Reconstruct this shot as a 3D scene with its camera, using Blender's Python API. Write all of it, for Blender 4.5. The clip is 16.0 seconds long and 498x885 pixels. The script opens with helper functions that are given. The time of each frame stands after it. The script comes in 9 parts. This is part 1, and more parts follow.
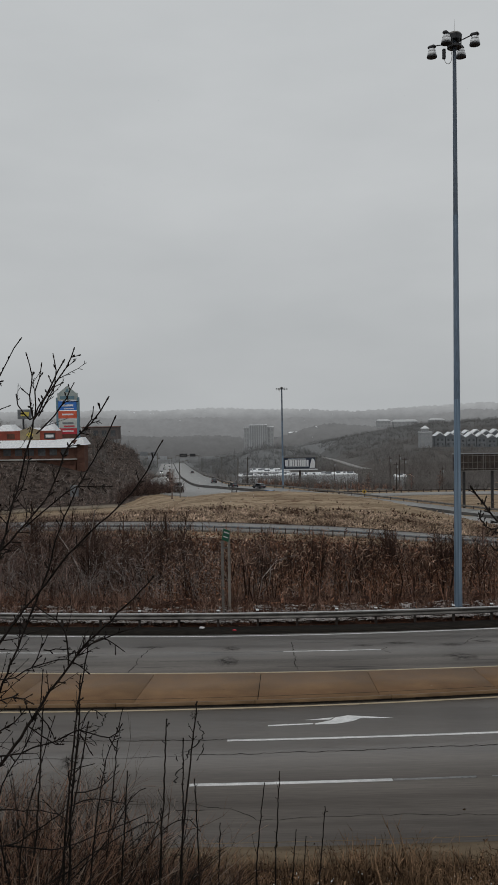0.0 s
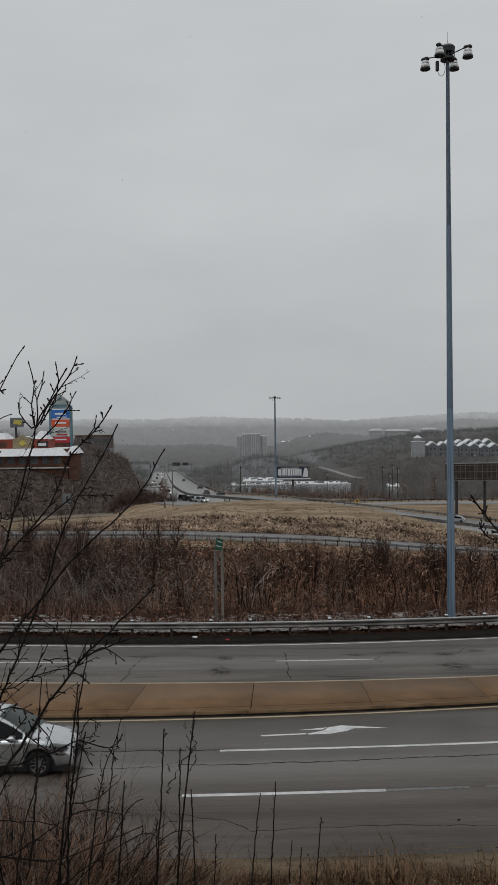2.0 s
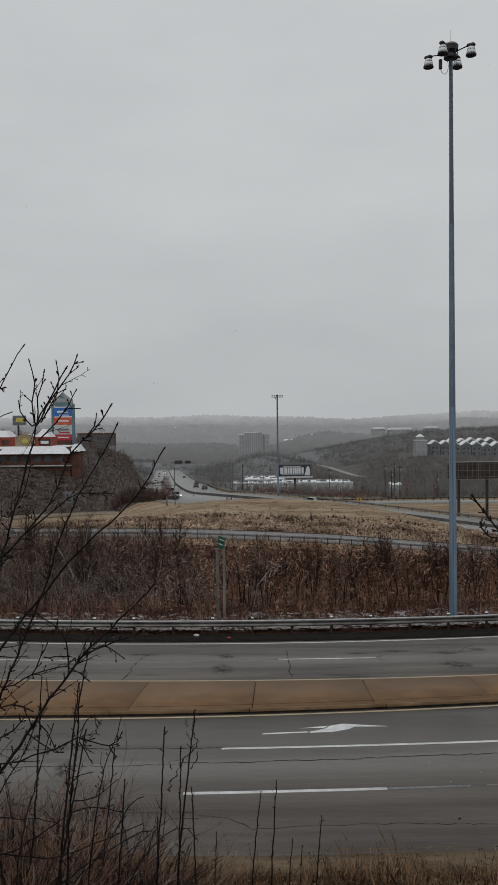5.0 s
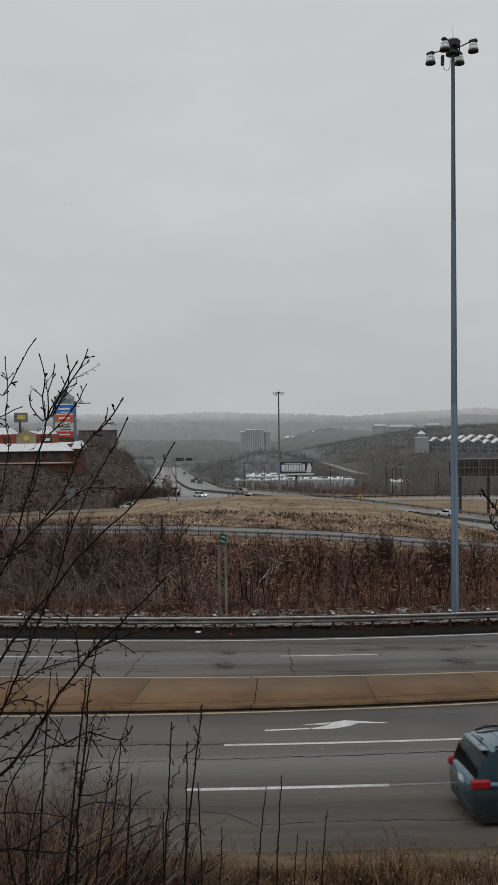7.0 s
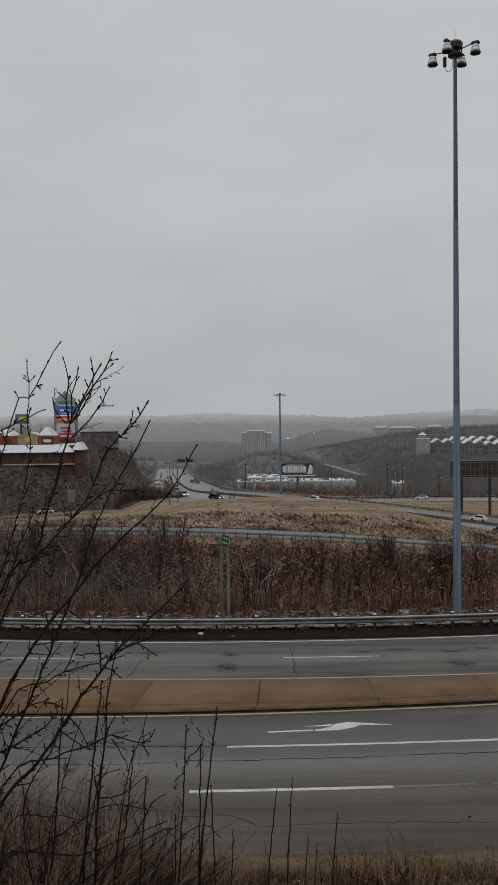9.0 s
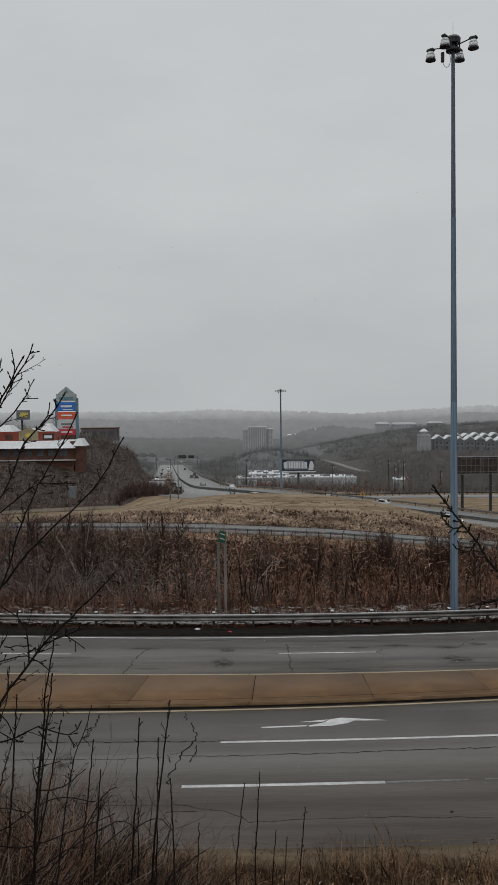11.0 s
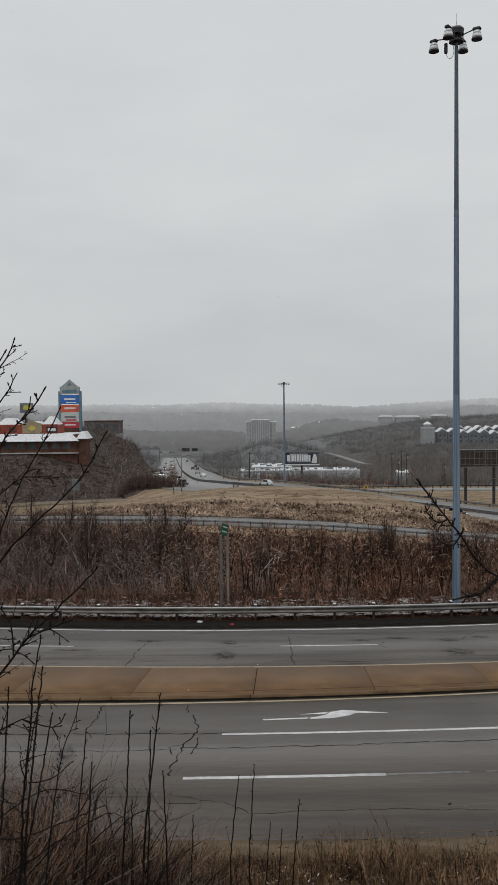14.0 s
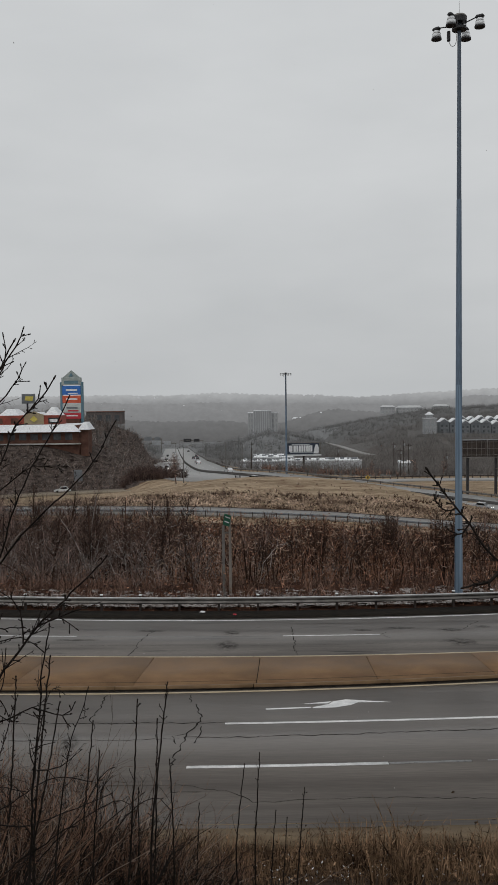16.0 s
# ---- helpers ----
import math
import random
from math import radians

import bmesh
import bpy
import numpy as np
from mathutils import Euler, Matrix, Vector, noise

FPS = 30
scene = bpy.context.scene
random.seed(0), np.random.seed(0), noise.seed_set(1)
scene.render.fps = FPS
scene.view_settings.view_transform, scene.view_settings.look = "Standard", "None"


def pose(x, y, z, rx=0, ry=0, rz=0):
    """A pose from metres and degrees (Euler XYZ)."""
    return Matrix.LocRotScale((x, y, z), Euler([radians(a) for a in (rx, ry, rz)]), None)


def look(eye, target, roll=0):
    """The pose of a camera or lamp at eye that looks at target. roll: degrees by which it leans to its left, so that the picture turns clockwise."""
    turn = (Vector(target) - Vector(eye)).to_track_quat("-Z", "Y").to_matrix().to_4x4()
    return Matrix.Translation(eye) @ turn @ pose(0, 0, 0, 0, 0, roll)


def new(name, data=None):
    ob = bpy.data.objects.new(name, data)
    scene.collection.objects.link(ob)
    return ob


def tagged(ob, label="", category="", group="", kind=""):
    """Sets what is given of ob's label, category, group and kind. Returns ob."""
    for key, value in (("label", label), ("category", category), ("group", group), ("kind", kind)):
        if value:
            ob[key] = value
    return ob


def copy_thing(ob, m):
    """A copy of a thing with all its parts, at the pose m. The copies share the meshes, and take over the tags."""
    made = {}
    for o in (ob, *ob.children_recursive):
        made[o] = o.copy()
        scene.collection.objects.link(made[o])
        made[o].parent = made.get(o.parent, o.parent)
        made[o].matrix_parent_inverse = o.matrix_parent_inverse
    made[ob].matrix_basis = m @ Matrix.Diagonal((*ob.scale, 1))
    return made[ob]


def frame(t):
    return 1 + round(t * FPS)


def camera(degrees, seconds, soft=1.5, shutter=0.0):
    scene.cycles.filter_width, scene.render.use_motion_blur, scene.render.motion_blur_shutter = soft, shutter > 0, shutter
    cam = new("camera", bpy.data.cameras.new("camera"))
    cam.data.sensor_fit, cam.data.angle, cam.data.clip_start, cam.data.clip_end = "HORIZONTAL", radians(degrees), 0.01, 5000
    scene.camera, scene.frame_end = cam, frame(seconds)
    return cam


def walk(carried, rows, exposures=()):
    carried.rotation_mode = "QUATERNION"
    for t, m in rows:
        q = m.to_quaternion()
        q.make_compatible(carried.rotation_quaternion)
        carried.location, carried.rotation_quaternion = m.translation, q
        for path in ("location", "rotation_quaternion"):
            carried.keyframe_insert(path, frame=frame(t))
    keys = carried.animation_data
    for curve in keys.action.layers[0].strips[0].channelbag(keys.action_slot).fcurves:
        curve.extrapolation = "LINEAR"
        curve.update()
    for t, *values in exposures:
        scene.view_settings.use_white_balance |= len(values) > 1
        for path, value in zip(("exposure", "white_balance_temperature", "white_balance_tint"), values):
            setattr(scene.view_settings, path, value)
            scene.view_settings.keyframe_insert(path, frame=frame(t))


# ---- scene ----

# ======== camera ========
cam = camera(32.77, 16.0, soft=0.45, shutter=0.12)
PATH = (
    (0.0, 0.0386, 0.0003, 10.0094, 88.0245, 0.8916, 0.2064),
    (0.5, 0.0285, 0.0004, 10.0135, 88.0554, 0.8156, 0.2374),
    (1.0, 0.0314, 0.0004, 10.012, 88.4643, 0.8565, 0.0605),
    (1.5, 0.029, 0.0003, 10.011, 88.5882, 0.8219, -0.2316),
    (2.0, 0.0128, 0.0003, 10.0104, 88.6275, 0.7064, -0.2659),
    (2.5, 0.0348, 0.0003, 10.0107, 88.7162, 0.6611, -0.2821),
    (3.0, 0.0212, 0.0002, 10.0078, 88.6697, 0.6738, -0.2012),
    (3.5, 0.0329, 0.0003, 10.0089, 88.6965, 0.5822, -0.1855),
    (4.0, 0.0354, 0.0003, 10.0107, 88.6443, 0.5842, -0.1446),
    (6.5, -0.0128, 0.0002, 10.0072, 88.3636, 0.6028, -0.0675),
    (7.0, -0.0071, 0.0001, 10.0037, 88.3181, 0.6091, -0.025),
    (7.5, -0.0056, 0.0, 10.0002, 88.2544, 0.5846, 0.0069),
    (8.0, -0.0004, 0.0001, 10.0034, 88.1852, 0.5822, 0.0123),
    (8.5, -0.0343, 0.0004, 10.0138, 88.1999, 0.5945, 0.0411),
    (9.0, -0.0697, 0.0002, 10.0081, 88.4113, 0.6178, 0.0482),
    (11.5, 0.1907, -0.0001, 9.9951, 88.066, 0.5618, 0.1907),
    (12.0, 0.1992, -0.0002, 9.9944, 87.9974, 0.5673, 0.2611),
    (12.5, 0.2088, -0.0001, 9.9952, 87.9569, 0.5032, 0.3308),
    (13.0, 0.2152, -0.0001, 9.9951, 87.8793, 0.4875, 0.3568),
    (13.5, 0.2191, -0.0001, 9.9965, 87.8081, 0.5516, 0.3691),
    (14.0, 0.2093, -0.0001, 9.9978, 87.6777, 0.5667, 0.3804),
    (14.5, 0.2125, -0.0002, 9.9927, 87.4297, 0.609, 0.3743),
    (15.0, 0.2171, -0.0002, 9.9948, 87.2214, 0.6809, 0.3827),
    (15.5, 0.2163, -0.0001, 9.9961, 87.1495, 0.6543, 0.422),
    (16.0, 0.1883, -0.0002, 9.9928, 87.0396, 0.6631, 0.5002),
)
walk(cam, [(t, pose(x, y, z, rx, ry, rz)) for t, x, y, z, rx, ry, rz in PATH],
     exposures=[(0.0, -0.09, 6500, 10), (1.0, -0.13, 6500, 10), (2.0, -0.06, 6500, 10), (2.6, 0.0, 6500, 10), (4.0, -0.04, 6500, 10), (7.0, 0.03, 6500, 10), (8.0, 0.03, 6500, 10), (9.0, -0.12, 6500, 10), (11.5, 0.02, 6500, 10),
                (12.5, 0.09, 6500, 10), (13.5, 0.12, 6525, 10.4), (14.5, 0.23, 6550, 10.8), (15.0, 0.21, 6550, 10.8), (16.0, 0.1, 6550, 10.8)])

# ======== sky and light: flat winter overcast ========
world = bpy.data.worlds.new("overcast_sky")
scene.world = world
world.use_nodes = True
wn, wl = world.node_tree.nodes, world.node_tree.links
wn.clear()
w_out = wn.new("ShaderNodeOutputWorld")
w_bg = wn.new("ShaderNodeBackground")
w_sky = wn.new("ShaderNodeTexSky")
w_sky.sky_type = "NISHITA"
w_sky.sun_disc = False
w_sky.sun_elevation = radians(48)
w_sky.sun_rotation = radians(200)
w_sky.dust_density = 6.0
w_sky.air_density = 1.0
w_scale = wn.new("ShaderNodeMixRGB")
w_scale.blend_type = "MULTIPLY"
w_scale.inputs[0].default_value = 1.0
w_scale.inputs[2].default_value = (0.06, 0.06, 0.06, 1)
w_hsv = wn.new("ShaderNodeHueSaturation")
w_hsv.inputs["Saturation"].default_value = 0.1
w_tc = wn.new("ShaderNodeTexCoord")
w_map = wn.new("ShaderNodeMapping")
w_map.inputs["Scale"].default_value = (1.6, 1.6, 4.5)
w_noise = wn.new("ShaderNodeTexNoise")
w_noise.inputs["Scale"].default_value = 1.5
w_noise.inputs["Detail"].default_value = 5
w_noise.inputs["Roughness"].default_value = 0.5
w_ramp = wn.new("ShaderNodeValToRGB")
w_ramp.color_ramp.elements[0].position = 0.3
w_ramp.color_ramp.elements[0].color = (0.522, 0.546, 0.559, 1)
w_ramp.color_ramp.elements[1].position = 0.72
w_ramp.color_ramp.elements[1].color = (0.622, 0.645, 0.656, 1)
w_mix = wn.new("ShaderNodeMixRGB")
w_mix.inputs[0].default_value = 0.88
wl.new(w_sky.outputs[0], w_hsv.inputs["Color"])
wl.new(w_hsv.outputs[0], w_scale.inputs[1])
wl.new(w_tc.outputs["Generated"], w_map.inputs[0])
wl.new(w_map.outputs[0], w_noise.inputs["Vector"])
wl.new(w_noise.outputs["Fac"], w_ramp.inputs[0])
wl.new(w_scale.outputs[0], w_mix.inputs[1])
wl.new(w_ramp.outputs[0], w_mix.inputs[2])
wl.new(w_mix.outputs[0], w_bg.inputs["Color"])
wl.new(w_bg.outputs[0], w_out.inputs[0])
w_bg.inputs["Strength"].default_value = 1.0
# the overcast thins a little overhead
w_sep = wn.new("ShaderNodeSeparateXYZ")
w_grad = wn.new("ShaderNodeMapRange")
w_grad.inputs["From Min"].default_value, w_grad.inputs["From Max"].default_value = 0.0, 0.5
w_grad.inputs["To Min"].default_value, w_grad.inputs["To Max"].default_value = 0.93, 1.07
w_mul = wn.new("ShaderNodeMixRGB")
w_mul.blend_type = "MULTIPLY"
w_mul.inputs[0].default_value = 1.0
wl.new(w_tc.outputs["Generated"], w_sep.inputs[0])
wl.new(w_sep.outputs["Z"], w_grad.inputs[0])
wl.new(w_mix.outputs[0], w_mul.inputs[1])
wl.new(w_grad.outputs[0], w_mul.inputs[2])
wl.new(w_mul.outputs[0], w_bg.inputs["Color"])

sun_data = bpy.data.lights.new("sun", "SUN")
sun_data.energy = 0.5
sun_data.angle = radians(40)
sun_data.color = (1.0, 0.98, 0.95)
sun = new("sun", sun_data)
sun.matrix_world = look((-40, -60, 90), (0, 0, 0))

# ======== materials ========


def mat(name, c1, c2, rough=0.8, scale=3.0, fine=40.0, bump=0.15, metal=0.0, spec=None, island=0.0, objrand=0.0, spots=None, spot_at=0.62,
        spot_scale=6.0, stretch=(1, 1, 1), rough_var=0.1, dist=0.02):
    """Procedural surface: two colours over a broad noise, fine grain, relief; island / objrand vary the value from piece to piece;
    spots: a third colour in patches."""
    m = bpy.data.materials.new(name)
    m.use_nodes = True
    n, l = m.node_tree.nodes, m.node_tree.links
    b = n["Principled BSDF"]
    b.inputs["Metallic"].default_value = metal
    b.inputs["Specular IOR Level"].default_value = spec if spec is not None else (0.08 if rough >= 0.85 else 0.3)
    tc = n.new("ShaderNodeTexCoord")
    mp = n.new("ShaderNodeMapping")
    mp.inputs["Scale"].default_value = stretch
    l.new(tc.outputs["Object"], mp.inputs[0])
    n1 = n.new("ShaderNodeTexNoise")
    n1.inputs["Scale"].default_value = scale
    n1.inputs["Detail"].default_value = 5
    n2 = n.new("ShaderNodeTexNoise")
    n2.inputs["Scale"].default_value = fine
    n2.inputs["Detail"].default_value = 4
    for k in (n1, n2):
        l.new(mp.outputs[0], k.inputs["Vector"])
    ramp = n.new("ShaderNodeValToRGB")
    ramp.color_ramp.elements[0].position, ramp.color_ramp.elements[1].position = 0.32, 0.68
    ramp.color_ramp.elements[0].color, ramp.color_ramp.elements[1].color = (*c1, 1), (*c2, 1)
    l.new(n1.outputs["Fac"], ramp.inputs[0])
    grain = n.new("ShaderNodeMapRange")
    grain.inputs["From Min"].default_value, grain.inputs["From Max"].default_value = 0.25, 0.75
    grain.inputs["To Min"].default_value, grain.inputs["To Max"].default_value = 0.78, 1.22
    l.new(n2.outputs["Fac"], grain.inputs[0])
    col = n.new("ShaderNodeMixRGB")
    col.blend_type = "MULTIPLY"
    col.inputs[0].default_value = 1.0
    l.new(ramp.outputs[0], col.inputs[1])
    l.new(grain.outputs[0], col.inputs[2])
    last = col.outputs[0]
    if island or objrand:
        src = n.new("ShaderNodeNewGeometry").outputs["Random Per Island"] if island else n.new("ShaderNodeObjectInfo").outputs["Random"]
        amount = island or objrand
        r = n.new("ShaderNodeMapRange")
        r.inputs["To Min"].default_value, r.inputs["To Max"].default_value = 1 - amount, 1 + amount
        l.new(src, r.inputs[0])
        v = n.new("ShaderNodeMixRGB")
        v.blend_type = "MULTIPLY"
        v.inputs[0].default_value = 1.0
        l.new(last, v.inputs[1])
        l.new(r.outputs[0], v.inputs[2])
        last = v.outputs[0]
    if spots:
        n3 = n.new("ShaderNodeTexNoise")
        n3.inputs["Scale"].default_value = spot_scale
        n3.inputs["Detail"].default_value = 6
        n3.inputs["Roughness"].default_value = 0.65
        l.new(mp.outputs[0], n3.inputs["Vector"])
        sr = n.new("ShaderNodeMapRange")
        sr.inputs["From Min"].default_value, sr.inputs["From Max"].default_value = spot_at, spot_at + 0.08
        l.new(n3.outputs["Fac"], sr.inputs[0])
        v = n.new("ShaderNodeMixRGB")
        l.new(sr.outputs[0], v.inputs[0])
        l.new(last, v.inputs[1])
        v.inputs[2].default_value = (*spots, 1)
        last = v.outputs[0]
    l.new(last, b.inputs["Base Color"])
    rr = n.new("ShaderNodeMapRange")
    rr.inputs["To Min"].default_value, rr.inputs["To Max"].default_value = max(0.03, rough - rough_var), min(1, rough + rough_var)
    l.new(n1.outputs["Fac"], rr.inputs[0])
    l.new(rr.outputs[0], b.inputs["Roughness"])
    if bump:
        bp = n.new("ShaderNodeBump")
        bp.inputs["Strength"].default_value = bump
        bp.inputs["Distance"].default_value = dist
        l.new(n2.outputs["Fac"], bp.inputs["Height"])
        l.new(bp.outputs[0], b.inputs["Normal"])
    return m


def glow(name, colour, strength):
    m = bpy.data.materials.new(name)
    m.use_nodes = True
    b = m.node_tree.nodes["Principled BSDF"]
    b.inputs["Base Color"].default_value = (*colour, 1)
    b.inputs["Emission Color"].default_value = (*colour, 1)
    b.inputs["Emission Strength"].default_value = strength
    return m


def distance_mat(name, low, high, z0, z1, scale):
    """A glowing backdrop of misty hills, haze put into the glow: colour goes from low to high between the heights z0
    and z1, mottled like woods.
    """
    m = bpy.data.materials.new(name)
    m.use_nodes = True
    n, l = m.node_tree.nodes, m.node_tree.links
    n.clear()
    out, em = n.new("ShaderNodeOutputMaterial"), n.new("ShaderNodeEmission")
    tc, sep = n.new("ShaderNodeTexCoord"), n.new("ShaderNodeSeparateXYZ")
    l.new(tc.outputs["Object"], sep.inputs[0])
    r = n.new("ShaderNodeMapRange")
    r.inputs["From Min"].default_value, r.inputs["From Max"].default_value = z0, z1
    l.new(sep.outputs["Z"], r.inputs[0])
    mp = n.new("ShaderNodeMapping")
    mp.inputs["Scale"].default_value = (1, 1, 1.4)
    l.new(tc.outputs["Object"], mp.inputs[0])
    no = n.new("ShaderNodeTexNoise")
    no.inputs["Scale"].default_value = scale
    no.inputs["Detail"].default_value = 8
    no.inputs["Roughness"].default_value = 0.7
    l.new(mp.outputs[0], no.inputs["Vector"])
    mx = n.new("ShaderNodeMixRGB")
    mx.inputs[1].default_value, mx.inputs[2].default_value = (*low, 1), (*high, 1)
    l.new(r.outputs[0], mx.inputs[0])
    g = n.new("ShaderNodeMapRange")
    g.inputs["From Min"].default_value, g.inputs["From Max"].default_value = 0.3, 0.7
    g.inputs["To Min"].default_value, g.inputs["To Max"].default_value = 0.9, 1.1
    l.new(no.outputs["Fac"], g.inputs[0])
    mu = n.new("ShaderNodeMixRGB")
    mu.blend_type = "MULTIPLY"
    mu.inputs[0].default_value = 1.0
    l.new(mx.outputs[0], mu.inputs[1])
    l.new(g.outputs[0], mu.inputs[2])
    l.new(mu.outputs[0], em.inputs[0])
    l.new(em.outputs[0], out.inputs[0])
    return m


M_ASPHALT = mat("wet_asphalt", (0.067, 0.056, 0.048), (0.12, 0.104, 0.091), spec=0.45, rough=0.34, scale=1.3, fine=26, bump=0.12, stretch=(0.07, 1, 1), rough_var=0.14)
M_ASPHALT_FAR = mat("grey_asphalt", (0.185, 0.178, 0.167), (0.25, 0.241, 0.228), spec=0.2, rough=0.6, scale=0.4, fine=12, bump=0.1, stretch=(0.3, 1, 1))
M_ROAD_PALE = mat("pale_wet_concrete_road", (0.215, 0.213, 0.207), (0.285, 0.282, 0.275), spec=0.25, rough=0.5, scale=0.05, fine=2, bump=0.05, stretch=(1, 1, 1))
M_ASPHALT_WET = mat("patchy_wet_asphalt", (0.06, 0.052, 0.046), (0.142, 0.127, 0.115), spec=0.45, rough=0.4, scale=0.75, fine=26, bump=0.2, stretch=(0.16, 1.3, 1), rough_var=0.22, spots=(0.04, 0.036, 0.033), spot_at=0.585, spot_scale=1.1)
M_SHOULDER = mat("gritty_shoulder", (0.1, 0.072, 0.046), (0.175, 0.132, 0.087), rough=0.85, scale=1.2, fine=35, bump=0.3, spots=(0.06, 0.042, 0.028), spot_at=0.62, spot_scale=5)
M_MEDIAN = mat("brown_stained_concrete", (0.142, 0.078, 0.036), (0.2, 0.115, 0.055), rough=0.62, scale=1.3, fine=45, bump=0.2, objrand=0.07, spots=(0.102, 0.057, 0.028), spot_at=0.66, spot_scale=2.4)
M_CURB = mat("brown_curb", (0.12, 0.072, 0.036), (0.2, 0.125, 0.064), rough=0.7, scale=1.5, fine=50, bump=0.2)
# near-black for the shoulder strip, the kerb face and the gutter line
M_GUTTER = mat("near_black_edge", (0.007, 0.006, 0.005), (0.022, 0.018, 0.014), rough=0.85, scale=3, fine=60, bump=0.3)
M_CRACK = mat("tar_crack", (0.012, 0.011, 0.01), (0.028, 0.025, 0.022), rough=0.9, scale=8, fine=60)
M_WHITE = mat("white_road_paint", (0.5, 0.5, 0.5), (0.72, 0.72, 0.71), rough=0.6, scale=3, fine=50, bump=0.1, spots=(0.22, 0.22, 0.22), spot_at=0.64, spot_scale=14)
M_WHITE_WORN = mat("worn_white_paint", (0.16, 0.16, 0.16), (0.24, 0.24, 0.24), rough=0.6, scale=3, fine=50, spots=(0.08, 0.08, 0.08), spot_at=0.55, spot_scale=12)
M_YELLOW = mat("faded_yellow_paint", (0.34, 0.275, 0.18), (0.46, 0.385, 0.27), rough=0.6, scale=2, fine=40, spots=(0.15, 0.12, 0.08), spot_at=0.62, spot_scale=9)
M_LITTER = mat("leaf_litter", (0.011, 0.005, 0.0033), (0.072, 0.031, 0.018), rough=0.95, scale=1.6, fine=14, bump=0.8, dist=0.1, spots=(0.2, 0.125, 0.083), spot_at=0.63, spot_scale=5)
M_ROADSIDE = mat("dead_grass_snow", (0.012, 0.007, 0.005), (0.062, 0.039, 0.026), rough=0.95, scale=2.0, fine=18, bump=0.7, dist=0.08, spots=(0.3, 0.28, 0.27), spot_at=0.72, spot_scale=5)
M_GRASS = mat("winter_grass", (0.185, 0.136, 0.088), (0.36, 0.277, 0.19), rough=0.95, scale=0.16, fine=1.6, bump=0.8, dist=0.3, spots=(0.135, 0.08, 0.051), spot_at=0.53, spot_scale=0.6, stretch=(0.45, 1.8, 1))
# valley ground: farther bands are paler, haze put into their colour
M_WOODFLOOR_FAR = mat("hazed_wooded_ground", (0.112, 0.11, 0.109), (0.134, 0.133, 0.132), rough=0.95, scale=0.02, fine=0.3, bump=0.3)
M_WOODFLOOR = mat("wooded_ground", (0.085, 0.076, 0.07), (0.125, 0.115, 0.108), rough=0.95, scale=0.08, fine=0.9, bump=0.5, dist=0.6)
M_WOODFLOOR_MID = mat("hazed_wooded_slope", (0.1, 0.095, 0.091), (0.126, 0.12, 0.116), rough=0.95, scale=0.04, fine=0.6, bump=0.3, dist=0.6)
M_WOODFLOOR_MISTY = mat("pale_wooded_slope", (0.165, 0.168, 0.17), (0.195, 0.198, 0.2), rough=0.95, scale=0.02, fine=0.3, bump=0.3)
M_TWIG = mat("wet_bark", (0.008, 0.006, 0.005), (0.024, 0.018, 0.015), spec=0.12, rough=0.75, scale=6, fine=50, bump=0.3, island=0.35)
M_THICKET = mat("bare_twigs", (0.02, 0.009, 0.006), (0.37, 0.19, 0.122), rough=0.9, scale=1.1, fine=10, bump=0, island=0.8)
M_THICKET_GREY = mat("grey_twigs", (0.018, 0.011, 0.009), (0.28, 0.196, 0.166), rough=0.9, scale=1.0, fine=5, bump=0, island=0.8)
M_WEED = mat("dry_weeds", (0.013, 0.007, 0.0045), (0.25, 0.158, 0.095), rough=0.9, scale=2.2, fine=10, bump=0, island=0.8)
M_LEAF = mat("dead_leaves", (0.05, 0.023, 0.015), (0.36, 0.19, 0.122), rough=0.9, scale=0.8, fine=12, bump=0, island=0.75)
M_FLECK = mat("snow_fleck", (0.3, 0.3, 0.3), (0.55, 0.55, 0.56), rough=0.8, scale=3, fine=30, bump=0, island=0.4)
M_HILLBRUSH = mat("hill_brush", (0.018, 0.012, 0.01), (0.28, 0.218, 0.19), rough=0.9, scale=0.35, fine=4, bump=0, island=0.75)
# valley woods, near to far: haze is put in as paler colours
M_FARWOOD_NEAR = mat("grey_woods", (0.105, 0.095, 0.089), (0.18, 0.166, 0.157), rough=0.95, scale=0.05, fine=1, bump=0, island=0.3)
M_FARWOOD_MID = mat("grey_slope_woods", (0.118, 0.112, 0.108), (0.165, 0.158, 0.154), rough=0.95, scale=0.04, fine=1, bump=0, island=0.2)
M_FARWOOD = mat("hazed_grey_woods", (0.185, 0.187, 0.188), (0.225, 0.228, 0.229), rough=0.95, scale=0.03, fine=1, bump=0, island=0.1)
M_TUSSOCK = mat("straw_tussock", (0.06, 0.032, 0.021), (0.54, 0.41, 0.31), rough=0.95, scale=0.15, fine=3, bump=0, island=0.6)
M_SNOW = mat("thin_snow", (0.62, 0.64, 0.66), (0.78, 0.79, 0.8), rough=0.7, scale=3, fine=30, bump=0.2)
M_STEEL = mat("galvanized_steel", (0.085, 0.079, 0.072), (0.21, 0.198, 0.184), rough=0.5, scale=1.2, fine=20, bump=0.05, metal=0.4)
M_STEEL_DARK = mat("weathered_steel", (0.1, 0.09, 0.08), (0.2, 0.19, 0.18), rough=0.6, scale=1.5, fine=25, bump=0.1, metal=0.2)
# vertical streaks in the mast colour stand in for lighter and darker facets
M_MAST = mat("blue_grey_mast_paint", (0.1, 0.15, 0.21), (0.225, 0.3, 0.385), rough=0.5, scale=7.0, fine=15, bump=0.05, metal=0.2, stretch=(1, 1, 0.02))
